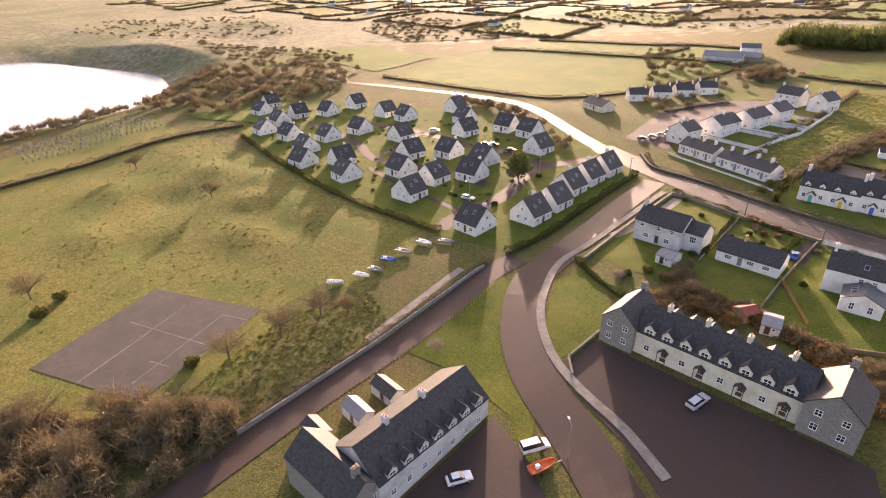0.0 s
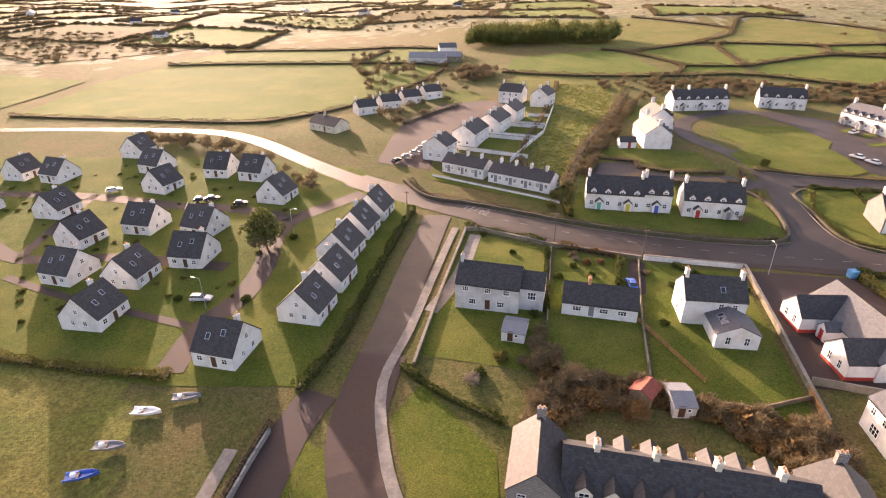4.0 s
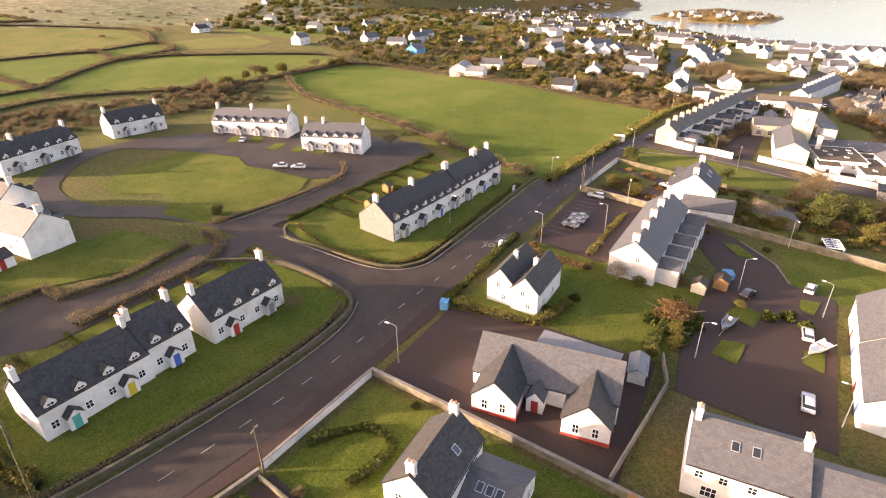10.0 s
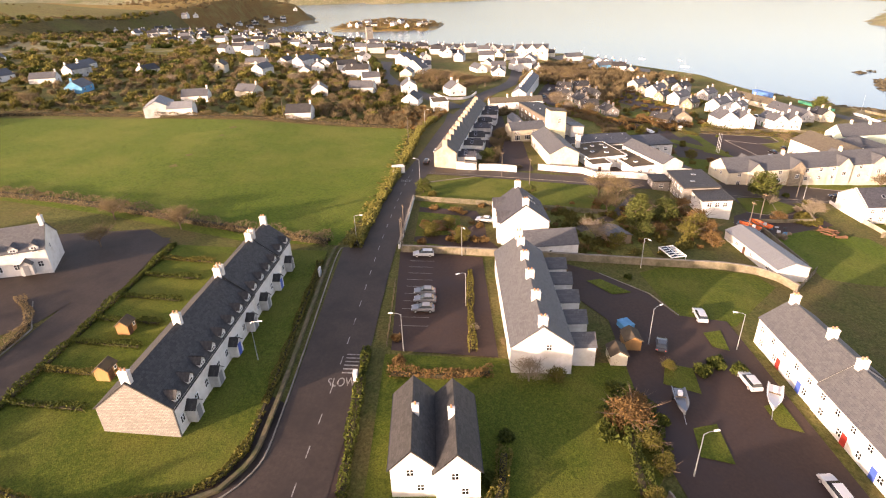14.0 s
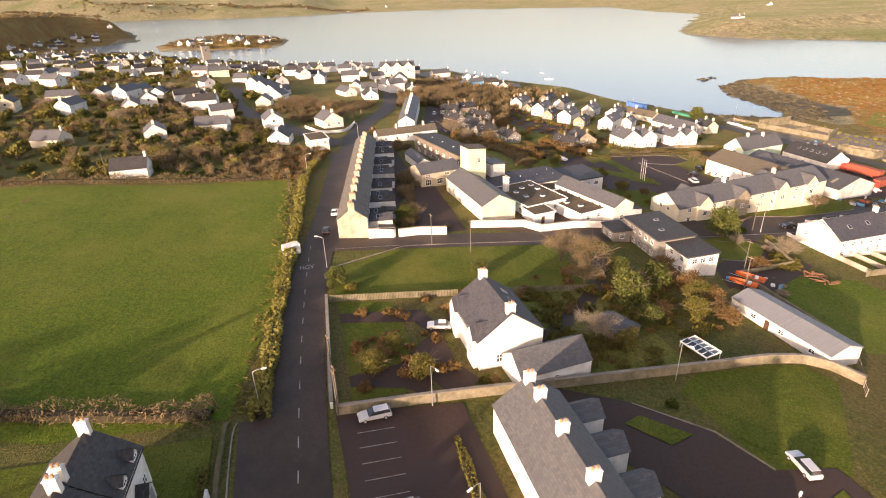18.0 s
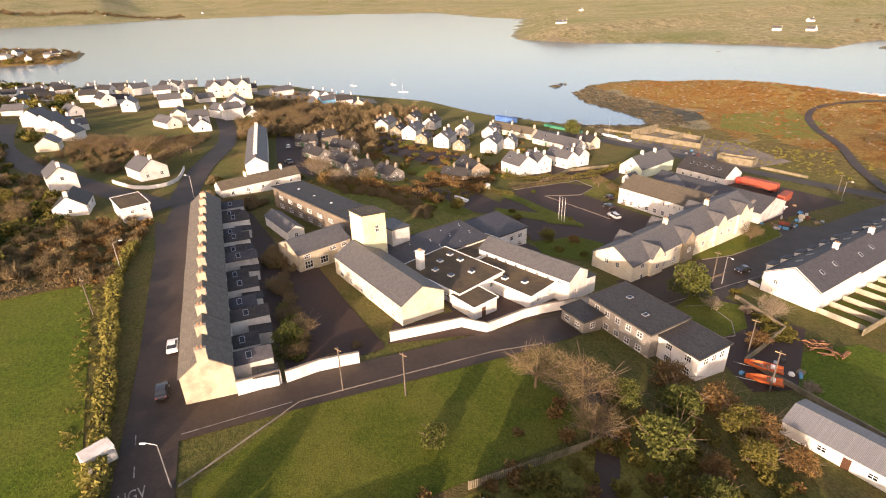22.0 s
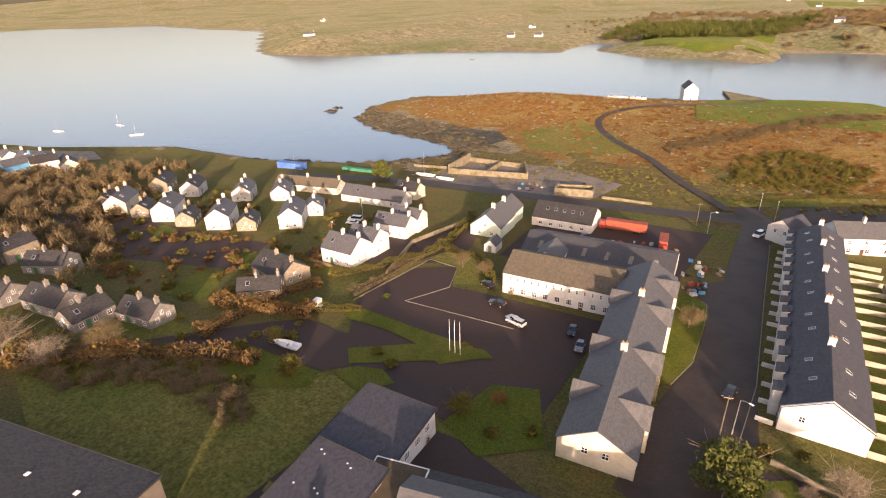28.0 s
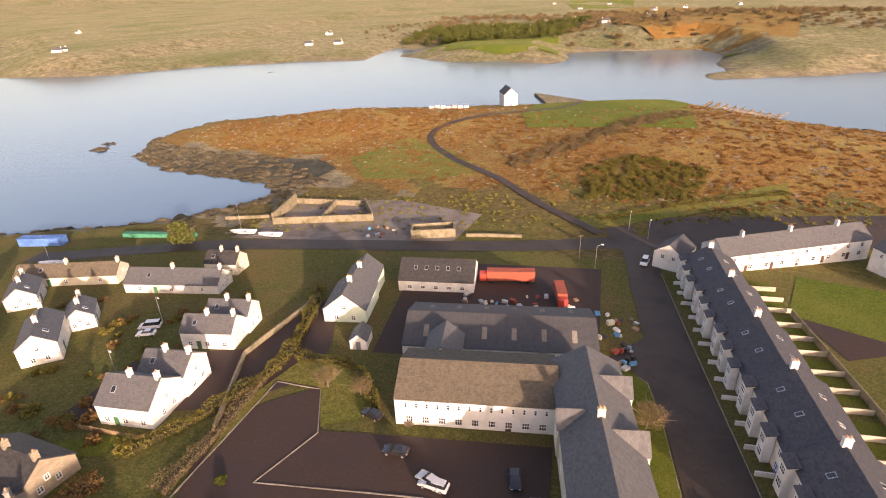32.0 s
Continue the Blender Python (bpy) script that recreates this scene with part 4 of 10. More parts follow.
terrace("white end house of the terrace with a slate roof", 88.6, 180.2, -1.5, 1, 7.4, 9.2, 5.0, 3.7, M_WHITE, M_SLATE, ("grey",), "corner terraces")

# the loop of houses round the green
terrace("white houses with grey slate roof facing the green", -4.2, 236.5, 98, 2, 8.6, 9.0, 4.6, 3.4, M_WHITE, M_SLATEG, ("grey", "grey"), "houses round the green")
terrace("white houses with dark slate roof facing the green", -0.5, 256.5, 98, 2, 7.4, 8.6, 5.0, 3.4, M_WHITE, M_SLATE, ("grey", "grey"), "houses round the green")
terrace("white terrace with dark roof at the head of the green", 20.5, 291.5, 17, 3, 8.2, 8.6, 4.5, 3.5, M_WHITE, M_SLATE, ("grey", "grey", "grey"), "houses round the green")
terrace("white pair of houses with dark roof below the fields", 56.0, 300.0, -6, 2, 9.0, 8.6, 4.5, 3.5, M_WHITE, M_SLATE, ("grey", "grey"), "houses round the green")
terrace("white terrace with grey roof and dark porches", 79.8, 265.5, -70, 4, 7.1, 8.8, 4.5, 3.5, M_WHITE, M_SLATEG, ("grey", "grey", "grey", "grey"), "houses round the green")
terrace("white terrace with grey roof and dark porches", 82.7, 230.2, -68, 3, 6.7, 9.0, 4.5, 3.5, M_WHITE, M_SLATEG, ("grey", "grey", "grey"), "houses round the green")
house("outhouse", "low dark-roofed outhouse with a red gate", -13.0, 229.0, 10, 5.5, 4.0, 2.2, 1.3, M_WHITE, M_SLATE, doors=(("S", 0.5, M_DOORS["red"]),))

# older terrace and semi-detached rows above the junction
for x, y, n in ((-63.5, 200.0, 3), (-45.3, 192.6, 4)):
    L = 5.0 * n
    house("low_terrace", "low white terraced cottages with a long dark slate roof", x, y, -21, L, 7.2, 2.9, 2.3, M_WHITE, M_SLATE,
          wins=(("S", [u - 1.2 for u in even(n, L)] + [u + 1.4 for u in even(n, L)], 0.9, 0.9, 1.2, 1),), doors=[("S", u, M_DOORS["grey"]) for u in even(n, L)], chimneys=[(u, 0, 0.7, 1.0) for u in even(n, L)], group="low terraces", category="terraced house")
for x, y, L in ((-75.5, 212.5, 9.0), (-67.5, 227.5, 14.0), (-61.0, 243.5, 14.0), (-56.5, 259.5, 12.0)):
    house("semi_detached_house", "white semi-detached houses with dark slate roof", x, y, 78, L, 8.8, 4.8, 2.8, M_WHITE, M_SLATE,
          wins=(("S", even(3, L), 0.9, 1.0, 1.1, 1), ("S", even(3, L), 3.2, 1.0, 1.1, 1), ("W", (-1.5, 1.5), 0.9, 1.0, 1.1, 1), ("N", even(3, L), 3.2, 1.0, 1.1, 1)), chimneys=(-L / 2 + 0.6, 0.0), group="semi-detached rows")
for x, y, yaw in ((-59, 293, -15), (-45, 287.5, 75)):
    house("two_storey_house", "white two-storey house with a slate roof", x, y, yaw, 11, 8, 5.0, 3.0, M_WHITE, M_SLATE, wins=(("S", (-3, 0, 3), 3.2, 1.0, 1.1, 1), ("S", (-3, 3), 0.9, 1.0, 1.1, 1), ("W", (0,), 3.2, 1.0, 1.1, 1)), doors=(("S", 0, M_DOORS["brown"]),), chimneys=(-4.9, 4.9))
house("bungalow", "cream bungalow with dark roof and gabled front", -128, 240, -25, 15, 8, 2.7, 2.6, M_CREAM, M_SLATE, wins=(("S", (-5, -1, 4.5), 0.9, 1.5, 1.0, 2),), doors=(("S", 1.6, M_DOORS["brown"]),), chimneys=(-2.0,))
for x, y, L in ((-122.5, 268, 9), (-115.0, 279, 9), (-107.5, 289, 9), (-100.0, 300, 9)):
    house("semi_detached_house", "white semi-detached houses with slate roof by the fields", x, y, 40, L, 8.0, 3.4, 2.6, M_WHITE, M_SLATE, wins=(("S", (-2.5, 2.5), 0.9, 1.1, 1.1, 1), ("W", (0,), 0.9, 1, 1.1, 1)), chimneys=(-L / 2 + 0.5, L / 2 - 0.5), group="rows by the fields")

house("rendered_house", "grey rendered two-storey house with a dark slate roof", -46.5, 130.3, -2, 12.5, 8.5, 5.2, 2.9, M_GREYR, M_SLATE,
      wins=(("S", (-4.2, 0.2, 3.8), 3.6, 1.2, 1.1, 2), ("S", (-2.8, 2.8), 0.8, 1.4, 1.2, 2), ("N", (-4, 0, 4), 3.5, 1.1, 1.1, 1)), doors=(("S", 0.2, M_DOORS["brown"]),), chimneys=((-5.8, 0, 0.6, 1.0),), fine=True)
house("house_extension", "grey rendered side wing with a dark slate roof", -37.9, 130.8, -2, 4.6, 6.6, 4.6, 2.2, M_GREYR, M_SLATE, wins=(("S", (0,), 2.2, 1.6, 1.7, 2),), gutter=False)
house("bungalow", "white bungalow with a dark slate roof and low walls", -25.0, 131.2, -1, 14.0, 7.4, 2.6, 2.5, M_WHITE, M_SLATE,
      wins=(("S", (-4.2, 0.8, 4.2), 0.9, 1.6, 1.0, 2),), doors=(("S", -1.5, M_DOORS["grey"]),), chimneys=((-2.2, 0, 0.6, 0.8),), chim=M_POT, fine=True)
house("two_storey_house", "white two-storey house with a steep dark slate roof", -4.8, 133.0, 5, 11.0, 7.2, 5.2, 3.1, M_WHITE, M_SLATE,
      wins=(("W", (-1.6, 1.6), 3.4, 0.9, 1.2, 1), ("W", (0,), 0.9, 0.9, 1.2, 1), ("S", (1.0, 3.4), 3.3, 0.9, 1.1, 1)), chimneys=(-5.0, 4.9), skylights=(("S", 1.2, 0.4),), fine=True)
house("house_extension", "white garden extension with a low grey slate roof", -2.0, 126.2, 95, 6.6, 7.4, 2.7, 1.7, M_WHITE, M_SLATEG,
      wins=(("W", (-1.6, 1.6), 0.6, 0.9, 1.6, 1), ("S", (-1, 1.2), 0.8, 1.0, 1.2, 1)), skylights=(("N", -1.0, 0.5), ("N", 0.2, 0.5), ("N", 1.4, 0.5)))

hall = house("community_hall", "white hall with a long grey slate roof, red trim", 20.8, 129.5, -79, 21.0, 9.6, 2.9, 3.6, M_WHITE, M_SLATEG, wins=(("E", (-1.8, 1.8), 1.0, 0.9, 1.6, 1),), category="hall", fine=True)
for x, y in ((14.2, 134.0), (17.2, 121.8)):
    w = house("hall_wing", "gabled white wing of the hall with a red plinth", x, y, 11, 9.0, 6.4, 3.0, 2.9, M_WHITE, M_SLATE, wins=(("W", (-1.3, 1.3), 0.9, 0.9, 1.6, 1),), category="hall", group="hall wings")
    bm = bmesh.new()
    box(bm, -4.56, 4.3, -3.26, 3.26, -1.2, 0.5)
    part("plinth", bm, M_RED, w, "red painted plinth")
small_gable(hall, "porch", 2.4, 3.0, 2.3, 1.3, pose(-0.5, -7.4, 0), M_WHITE, M_SLATEG, None, M_DOORS["red"])
flat_block("hall_extension", "low grey flat-roofed rear extension of the hall", 27.8, 127.6, 92, 12.5, 3.4, 2.7, M_WHITE, M_TIN, parapet=0.0, lean=-0.3)
for u, s in ((2.55, "north"), (-2.55, "south")):
    house("double_pile_house", "white gabled house half with a slate roof", 41.8 + (0 if u > 0 else -0.3), 143.6 + u, 3, 12.5, 5.1, 4.6, 2.6, M_WHITE, M_SLATE, wins=(("W", (0.3,), 3.3, 0.9, 1.1, 1), ("W", (-0.8,), 0.9, 0.9, 1.1, 1), ("S", (-3, 2), 0.9, 0.9, 1.1, 1)), chimneys=((0, 0.4 if u < 0 else -0.4, 0.6, 0.8),), group="double-pile pair", fine=True)

# ---- the two cream and stone rows at the start ----
row = house("terrace", "cream terrace with dark slate roof and wall dormers", -16.8, 87.9, 0, 29.0, 9.2, 4.6, 3.6, M_CREAM, M_SLATE,
            wins=(("S", even(8, 27), 0.9, 1.1, 1.2, 1), ("N", even(8, 27), 3.0, 0.9, 1.0, 1)), doors=[("S", u + 1.6, M_DOORS["brown"]) for u in even(4, 27)], dormer_size=1.35, dormers=(("S", even(8, 27)), ("N", even(7, 24))), chimneys=[(u, 0.3, 0.7, 1.2) for u in (-10.5, -3.5, 3.5, 10.5)], category="terraced house", group="courtyard rows", fine=True)
bm = bmesh.new()
for s_ in (1, -1):
    q = [(s_ * 0.95, -1.15, 2.25), (s_ * 0.95, 0, 2.25), (0, 0, 3.0), (0, -1.15, 3.0)]
    slab(bm, q if s_ == 1 else q[::-1], 0.09)
for x in (-0.8, 0.8):
    box(bm, x - 0.06, x + 0.06, -1.05, -0.93, 0, 2.3)
canopy_mesh = mesh_of(bm, "door_canopy", M_SLATE)
for u in even(4, 27):
    child("door_canopy", canopy_mesh, row, pose(u + 1.6, -4.62, 0), "dark gabled door canopy on posts")
for x, w in ((-34.4, 6.8), (1.2, 8.0)):
    house("end_house", "grey stone gabled end house of the cream row", x, 87.4, 90, 10.4, w, 5.4, 3.2, M_STONEG, M_SLATE, wins=(("W", (-w * 0.23, w * 0.23), 0.9, 1.1, 1.3, 1), ("W", (-w * 0.23, w * 0.23), 3.7, 1.1, 1.2, 1), ("S", (-2.5, 2.5), 0.9, 1.0, 1.2, 1)), chimneys=((4.6, 0, 0.7, 1.2),), chim=M_STONEG, group="courtyard rows")
house("terrace", "stone and cream terrace with dark slate roof and dormers", -48.2, 41.0, 91, 25.0, 11.0, 4.8, 3.9, M_GREYR, M_SLATE, wins=(("S", even(7, 23), 0.9, 1.0, 1.2, 1), ("E", (-2.5, 2.5), 0.9, 1, 1.2, 1), ("E", (-2, 2), 3.6, 1.0, 1.1, 1)), dormer_size=1.3, dormers=(("S", even(7, 23)),), chimneys=((-6, 0.2, 0.7, 1.2), (2, 0.2, 0.7, 1.2)), category="terraced house", group="courtyard rows")
house("end_house", "stone gabled end house of the row with a pale verge", -50.5, 26.5, 1, 15.0, 7.5, 5.2, 3.2, M_STONEG, M_SLATE, wins=(("E", (-1.8, 1.8), 0.9, 1, 1.2, 1), ("E", (-1.8, 1.8), 3.6, 1, 1.1, 1)), chimneys=((5.5, 0, 0.7, 1.2),), chim=M_STONEG, group="courtyard rows")
for n, (x, y, L) in enumerate(((-60.5, 45.5, 6.0), (-60.5, 38.5, 5.5), (-62.5, 31.0, 5.0))):
    house("rear_shed", "small dark-roofed garden shed with white bargeboards", x, y, -3, L, 3.2, 2.1, 1.0, M_GREYR, M_SLATE if n != 1 else M_TIN, doors=(("S", 0.4, M_DOORS["brown"]),), gutter=False, group="rear sheds", category="shed")

# ---- white rows towards the town ----
house("terrace", "white gabled terrace with a grey slate roof and many chimneys", 74.5, 128.4, 1, 32.0, 9.2, 5.0, 3.5, M_WHITE, M_SLATEG,
      wins=(("W", (-1,), 4.2, 0.9, 1.1, 1), ("N", even(10, 30), 0.9, 0.9, 1.3, 1), ("N", even(10, 30), 3.7, 0.9, 1.2, 1), ("S", even(5, 30), 3.7, 0.9, 1.2, 1)), chimneys=[(u, 0, 0.8, 1.4) for u in (-15.3, -8, -1, 6, 12, 15.3)], category="terraced house")
for n, x in enumerate((62.5, 69.0, 75.5, 82.0, 88.0)):
    house("rear_wing", "white gabled rear wing of the terrace", x, 122.0, 91, 5.0, 3.6, 3.6, 1.4, M_WHITE, M_SLATEG, wins=(("W", (0,), 2.8, 0.8, 1.0, 1),), gutter=False, group="rear wings")
house("villa", "tall white villa with a dark plum slate roof", 110.6, 126.0, 3, 13.2, 10.8, 5.6, 4.0, M_WHITE, M_SLATEB, chimneys=((-5.9, 0, 0.9, 1.4), (5.9, 0, 0.9, 1.4)), wins=(("N", (-4, 0, 4), 3.8, 1.0, 1.5, 1), ("N", (-4, 4), 1.0, 1.2, 1.5, 1), ("W", (-2, 2), 1.0, 1.0, 1.5, 1)), skylights=(("S", 0, 0.5), ("S", 3, 0.5)), fine=True)
villa_ob = [o for o in scene.objects if o.name.startswith("villa")][0]
for u in (-4.4, 4.4):
    small_gable(villa_ob, "bay", 3.0, 3.2, 5.6, 1.9, pose(u, 6.1, 0, 0, 0, 180), M_WHITE, M_SLATEB, (1.3, 1.5))
house("annexe", "white single-storey annexe with a grey slate roof", 101.0, 121.0, -84, 12.0, 6.5, 3.0, 2.4, M_WHITE, M_SLATEG, wins=(("N", (1.0,), 1.0, 0.8, 0.9, 1), ("S", (0,), 1.0, 0.8, 0.9, 1)))
house("apartment_block", "white two-storey block with a grey slate roof and skylights", 17.6, 103.0, 97, 12.4, 9.6, 5.3, 3.3, M_WHITE, M_SLATEG, wins=(("N", (-4, -1, 2, 4.6), 3.4, 1.0, 1.1, 1), ("N", (-3, 3.2), 0.8, 1.8, 1.6, 2), ("E", (-2, 2), 3.3, 1, 1.1, 1)), chimneys=((-5.7, 0, 0.7, 1.3), (5.7, 0, 0.7, 1.3)), skylights=(("N", -0.8, 0.55), ("N", 1.4, 0.55)), group="apartment blocks", fine=True)
house("apartment_block", "white two-storey block with grey roof, set lower", 18.0, 91.0, 97, 10.8, 8.8, 4.9, 2.9, M_WHITE, M_SLATEG, wins=(("N", (-3, 0, 3), 3.2, 1.0, 1.1, 1), ("N", (-2, 2.2), 0.8, 1.6, 1.6, 2)), group="apartment blocks")
for x, L in ((61.3, 16.0), (45.4, 15.5)):
    house("apartment_block", "long white two-storey block with grey slate roof", x, 85.9 - 0.2 * (x < 50), 1, L, 9.0, 5.2 if x > 50 else 4.8, 3.2, M_WHITE, M_SLATEG, wins=(("N", even(5, L), 3.3, 1.0, 1.1, 1), ("N", even(4, L), 0.9, 1.0, 1.2, 1), ("E", (-2, 2), 3.3, 1, 1.1, 1)), doors=(("N", 0.9, M_DOORS["red"]), ("N", -4.6, M_DOORS["blue"])), chimneys=((L / 2 - 0.6, 0, 0.8, 1.3), (-2.2, 0, 0.8, 1.3)), group="apartment blocks")
house("long_shed", "long low white shed with a pale grey sheet roof", 103.6, 71.6, 5, 20.5, 7.0, 2.6, 1.2, M_WHITE, M_TIN, wins=(("N", (-7, -1, 5), 1.0, 1.2, 0.9, 1),), doors=(("N", 2.0, M_DOORS["brown"]),), category="shed")

# ---- street terrace at the edge of the town ----
for n in range(13):
    x, y = 162.6 + n * 6.3, 144.45 - n * 6.3 * 0.158
    h = house("street_house", "narrow terraced house with buff walls and slate roof", x, y, -9, 6.32, 7.2, 5.0 + 0.12 * (n % 3), 2.7, M_BUFF if n in (0, 12) else M_WHITE if n % 4 else M_CREAM, M_SLATEL,
              wins=(("N", (-1.6, 1.6), 3.4, 0.8, 1.2, 1), ("N", (1.4,), 0.9, 0.9, 1.3, 1), ("S", (1.9,), 3.5, 0.8, 1.0, 1)), doors=(("N", -1.5, M_DOORS[("brown", "red", "blue", "green")[n % 4]]),), chimneys=((-2.9, 0, 0.8, 1.5),), chim=M_BUFF, group="street terrace", category="terraced house", z=ground_z(x, y) + 0.1)
    d = Vector((math.sin(radians(-9)), -math.cos(radians(-9))))
    L = (6.2, 4.6, 7.0, 5.2)[n % 4]
    house("rear_wing", "small rear wing with a dark slate roof and skylight", x + d.x * (3.4 + L / 2) + 1.2, y + d.y * (3.4 + L / 2), 81, L, 3.6, (3.6, 2.6, 4.0, 3.0)[n % 4], 1.1, M_WHITE if n % 3 else M_GREYR, M_SLATE if n % 3 else M_SLATEB, wins=(("W", (0,), 1.0, 0.9, 1.0, 1),), skylights=(("N", 0.3, 0.5),), gutter=False, group="rear wings")
    if n % 2 == 0:
        flat_block("lean_to", "low felt-roofed lean-to in a back yard", x + d.x * (6.6 + L) - 1.4, y + d.y * (4.5 + L * 0.5), -9, 2.4, 3.4, 2.3, M_WHITE, M_SLATE, group="rear lean-tos", parapet=0.0, lean=0.3, category="lean-to")

# ---- old hospital buildings ----
house("hospital_block", "cream two-storey block with a grey slate roof", 178.0, 107.6, 6, 27.0, 9.6, 4.4, 2.5, M_CREAM, M_SLATEG, wins=(("N", even(6, 25), 0.7, 1.4, 1.3, 2), ("N", even(6, 25), 2.9, 1.3, 1.0, 2), ("S", even(5, 25), 2.9, 1.3, 1.0, 2)), category="building", group="hospital blocks")
house("hospital_block", "buff two-storey block with a grey sheet roof", 200.6, 115.0, 101, 13.4, 9.4, 4.4, 2.0, M_BUFF, M_SLATEG, wins=(("N", (-5, -2, 4.6), 3.0, 1.6, 1.0, 2), ("N", (-4.4, 0.5, 4.4), 0.6, 2.0, 1.8, 2)), category="building", group="hospital blocks")
house("link_building", "narrow white building with a steel-grey roof", 221.0, 116.6, 7, 15.0, 4.4, 2.8, 1.3, M_WHITE, M_SLATEG, wins=(("W", (0,), 1, 0.9, 1.1, 1),), category="building")
wing = flat_block("hospital_wing", "long hospital wing with a dark sloping roof", 224.5, 104.0, 13, 39.5, 9.8, 5.6, M_CLAD, M_SLATE, wins=(("N", even(7, 36), 3.6, 2.0, 1.0, 2), ("N", even(7, 36), 1.0, 2.0, 1.2, 2)), lean=0.9, group="hospital blocks")
flat_block("hospital_tower", "tall pale yellow stair tower with a small window", 191.0, 105.2, 10, 5.0, 6.0, 13.0, mat("pale_yellow_render", (0.72, 0.68, 0.42), (0.8, 0.76, 0.52), 0.7, 0.9, (0.55, 0.5, 0.32), 0.25, 0.2), M_LICHEN, wins=(("W", (-0.6,), 9.0, 1.0, 1.6, 1),), lean=0.8)
flat_block("hospital_link", "grey clad block with a lead roof", 195.2, 97.4, 10, 6.5, 5.0, 7.2, M_GREYR, M_SLATEG, group="hospital blocks", parapet=0.1, lean=0.5)
ward = flat_block("hospital_ward", "long white ward with a blue-black sloping roof", 189.2, 89.5, 96, 24.0, 11.0, 4.2, M_WHITE, M_SLATEB, wins=(("N", even(8, 22), 1.6, 1.5, 1.2, 2),), lean=-0.8, group="hospital blocks")
flat_block("hospital_ward", "white ward end with a blue-black sloping roof", 192.5, 70.5, 96, 14.0, 12.0, 4.4, M_WHITE, M_SLATEB, wins=(("N", even(4, 12), 1.6, 1.4, 1.2, 2), ("W", (-3, 0, 3), 1.6, 1.4, 1.2, 2)), lean=-0.6, group="hospital blocks")
flat_block("flat_block", "white block with a mossy brown flat roof", 174.8, 93.6, 13, 17.5, 13.0, 3.4, M_WHITE, M_FELT, wins=(("N", even(4, 14), 1.4, 1.4, 1.1, 2), ("W", (-3, 2), 1.2, 1.3, 1.2, 2)), group="hospital flat roofs")
flat_block("flat_block", "low white block with a mossy flat roof", 167.4, 84.0, 14, 18.0, 8.4, 3.2, M_WHITE, M_FELT, wins=(("W", (-2, 1.5), 1.2, 1.3, 1.1, 2),), group="hospital flat roofs")
flat_block("flat_block", "narrow white block with a mossy flat roof", 183.0, 80.5, 14, 7.0, 12.0, 3.3, M_WHITE, M_FELT, group="hospital flat roofs")
flat_block("flat_block", "small white yard block with a felt roof", 163.2, 95.6, 9, 6.5, 6.0, 2.9, M_WHITE, M_FELT, group="hospital flat roofs", doors=(("W", 0.5, M_DOORS["brown"]),))
house("hospital_range", "long white range with grey roof and clerestory windows", 168.8, 76.8, 15, 24.0, 7.0, 5.0, 1.9, M_WHITE, M_SLATEG, wins=(("N", even(8, 22), 3.8, 0.9, 0.7, 1), ("W", (0.6,), 1.0, 1.2, 1.4, 1)), category="building", group="hospital blocks")
flat_block("lean_to", "white lean-to range with a dark roof", 169.6, 71.6, 15, 23.0, 3.6, 3.4, M_WHITE, M_SLATE, lean=0.8, parapet=0.0, category="building")
# small white vents on the dark sheet roofs
def roof_vents(ob, spots, z, size=0.5):
    bm = bmesh.new()
    rings_mesh(bm, ((size * 0.6, size * 0.6, 0), (size * 0.6, size * 0.6, size * 0.5), (size, size, size * 0.5), (size * 0.8, size * 0.8, size * 0.75)))
    me = mesh_of(bm, "roof_vent", M_TRIM)
    for u, v, dz in spots:
        child("roof_vent", me, ob, pose(u, v, z + dz), "small white roof vent")


flue = thing("boiler_chimney", "square white boiler chimney rising from the yard", "chimney", pose(178.4, 99.2, ground_z(178.4, 99.2), 0, 0, 10))
bm = bmesh.new()
rings_mesh(bm, ((0.7, 0.7, -1), (0.66, 0.66, 7.2), (0.78, 0.78, 7.25), (0.78, 0.78, 7.5), (0.5, 0.5, 7.52)))
part("shaft", bm, M_WHITE, flue)
bm = bmesh.new()
tube(bm, (0, 0, 7.5), (0, 0, 8.0), 0.32, 0.3, 10)
part("pot", bm, M_POT, flue)
roof_vents(wing, [(u, 0.6, 0.0) for u in (-13, -4.5, 4, 12.5)], 6.2, 0.32)
roof_vents(ward, [((k * 5.3) % 21 - 10.5, (k * 3.1) % 8 - 4, -0.8 * (0.5 + ((k * 3.1) % 8 - 4) / 11)) for k in range(15)], 4.32, 0.13)
# rooflights and vents on the flat roofs
for x, y, z in ((176, 97, 3.6), (172, 95.5, 3.6), (179, 94, 3.6), (180.5, 90.5, 3.6), (177, 90, 3.6), (171, 91, 3.6), (166, 86, 3.4), (171, 85, 3.4), (162.5, 83.6, 3.4)):
    base = 0.5 * ground_z(175, 93) + 0.5 * ground_z(168, 84)
    ob = thing("rooflight", "small white-framed rooflight on the mossy flat roof", "rooflight", pose(x, y, ground_z(174.8, 93.6) + z if y > 88 else ground_z(167.4, 84.0) + z, 0, 0, 13), "rooflights")
    child("kerb", box_mesh("kerb", (1.1, 1.1, 0.3), M_TRIM), ob)
    child("glazing", box_mesh("glazing", (0.95, 0.95, 0.12), M_GLASS), ob, pose(0, 0, 0.28))

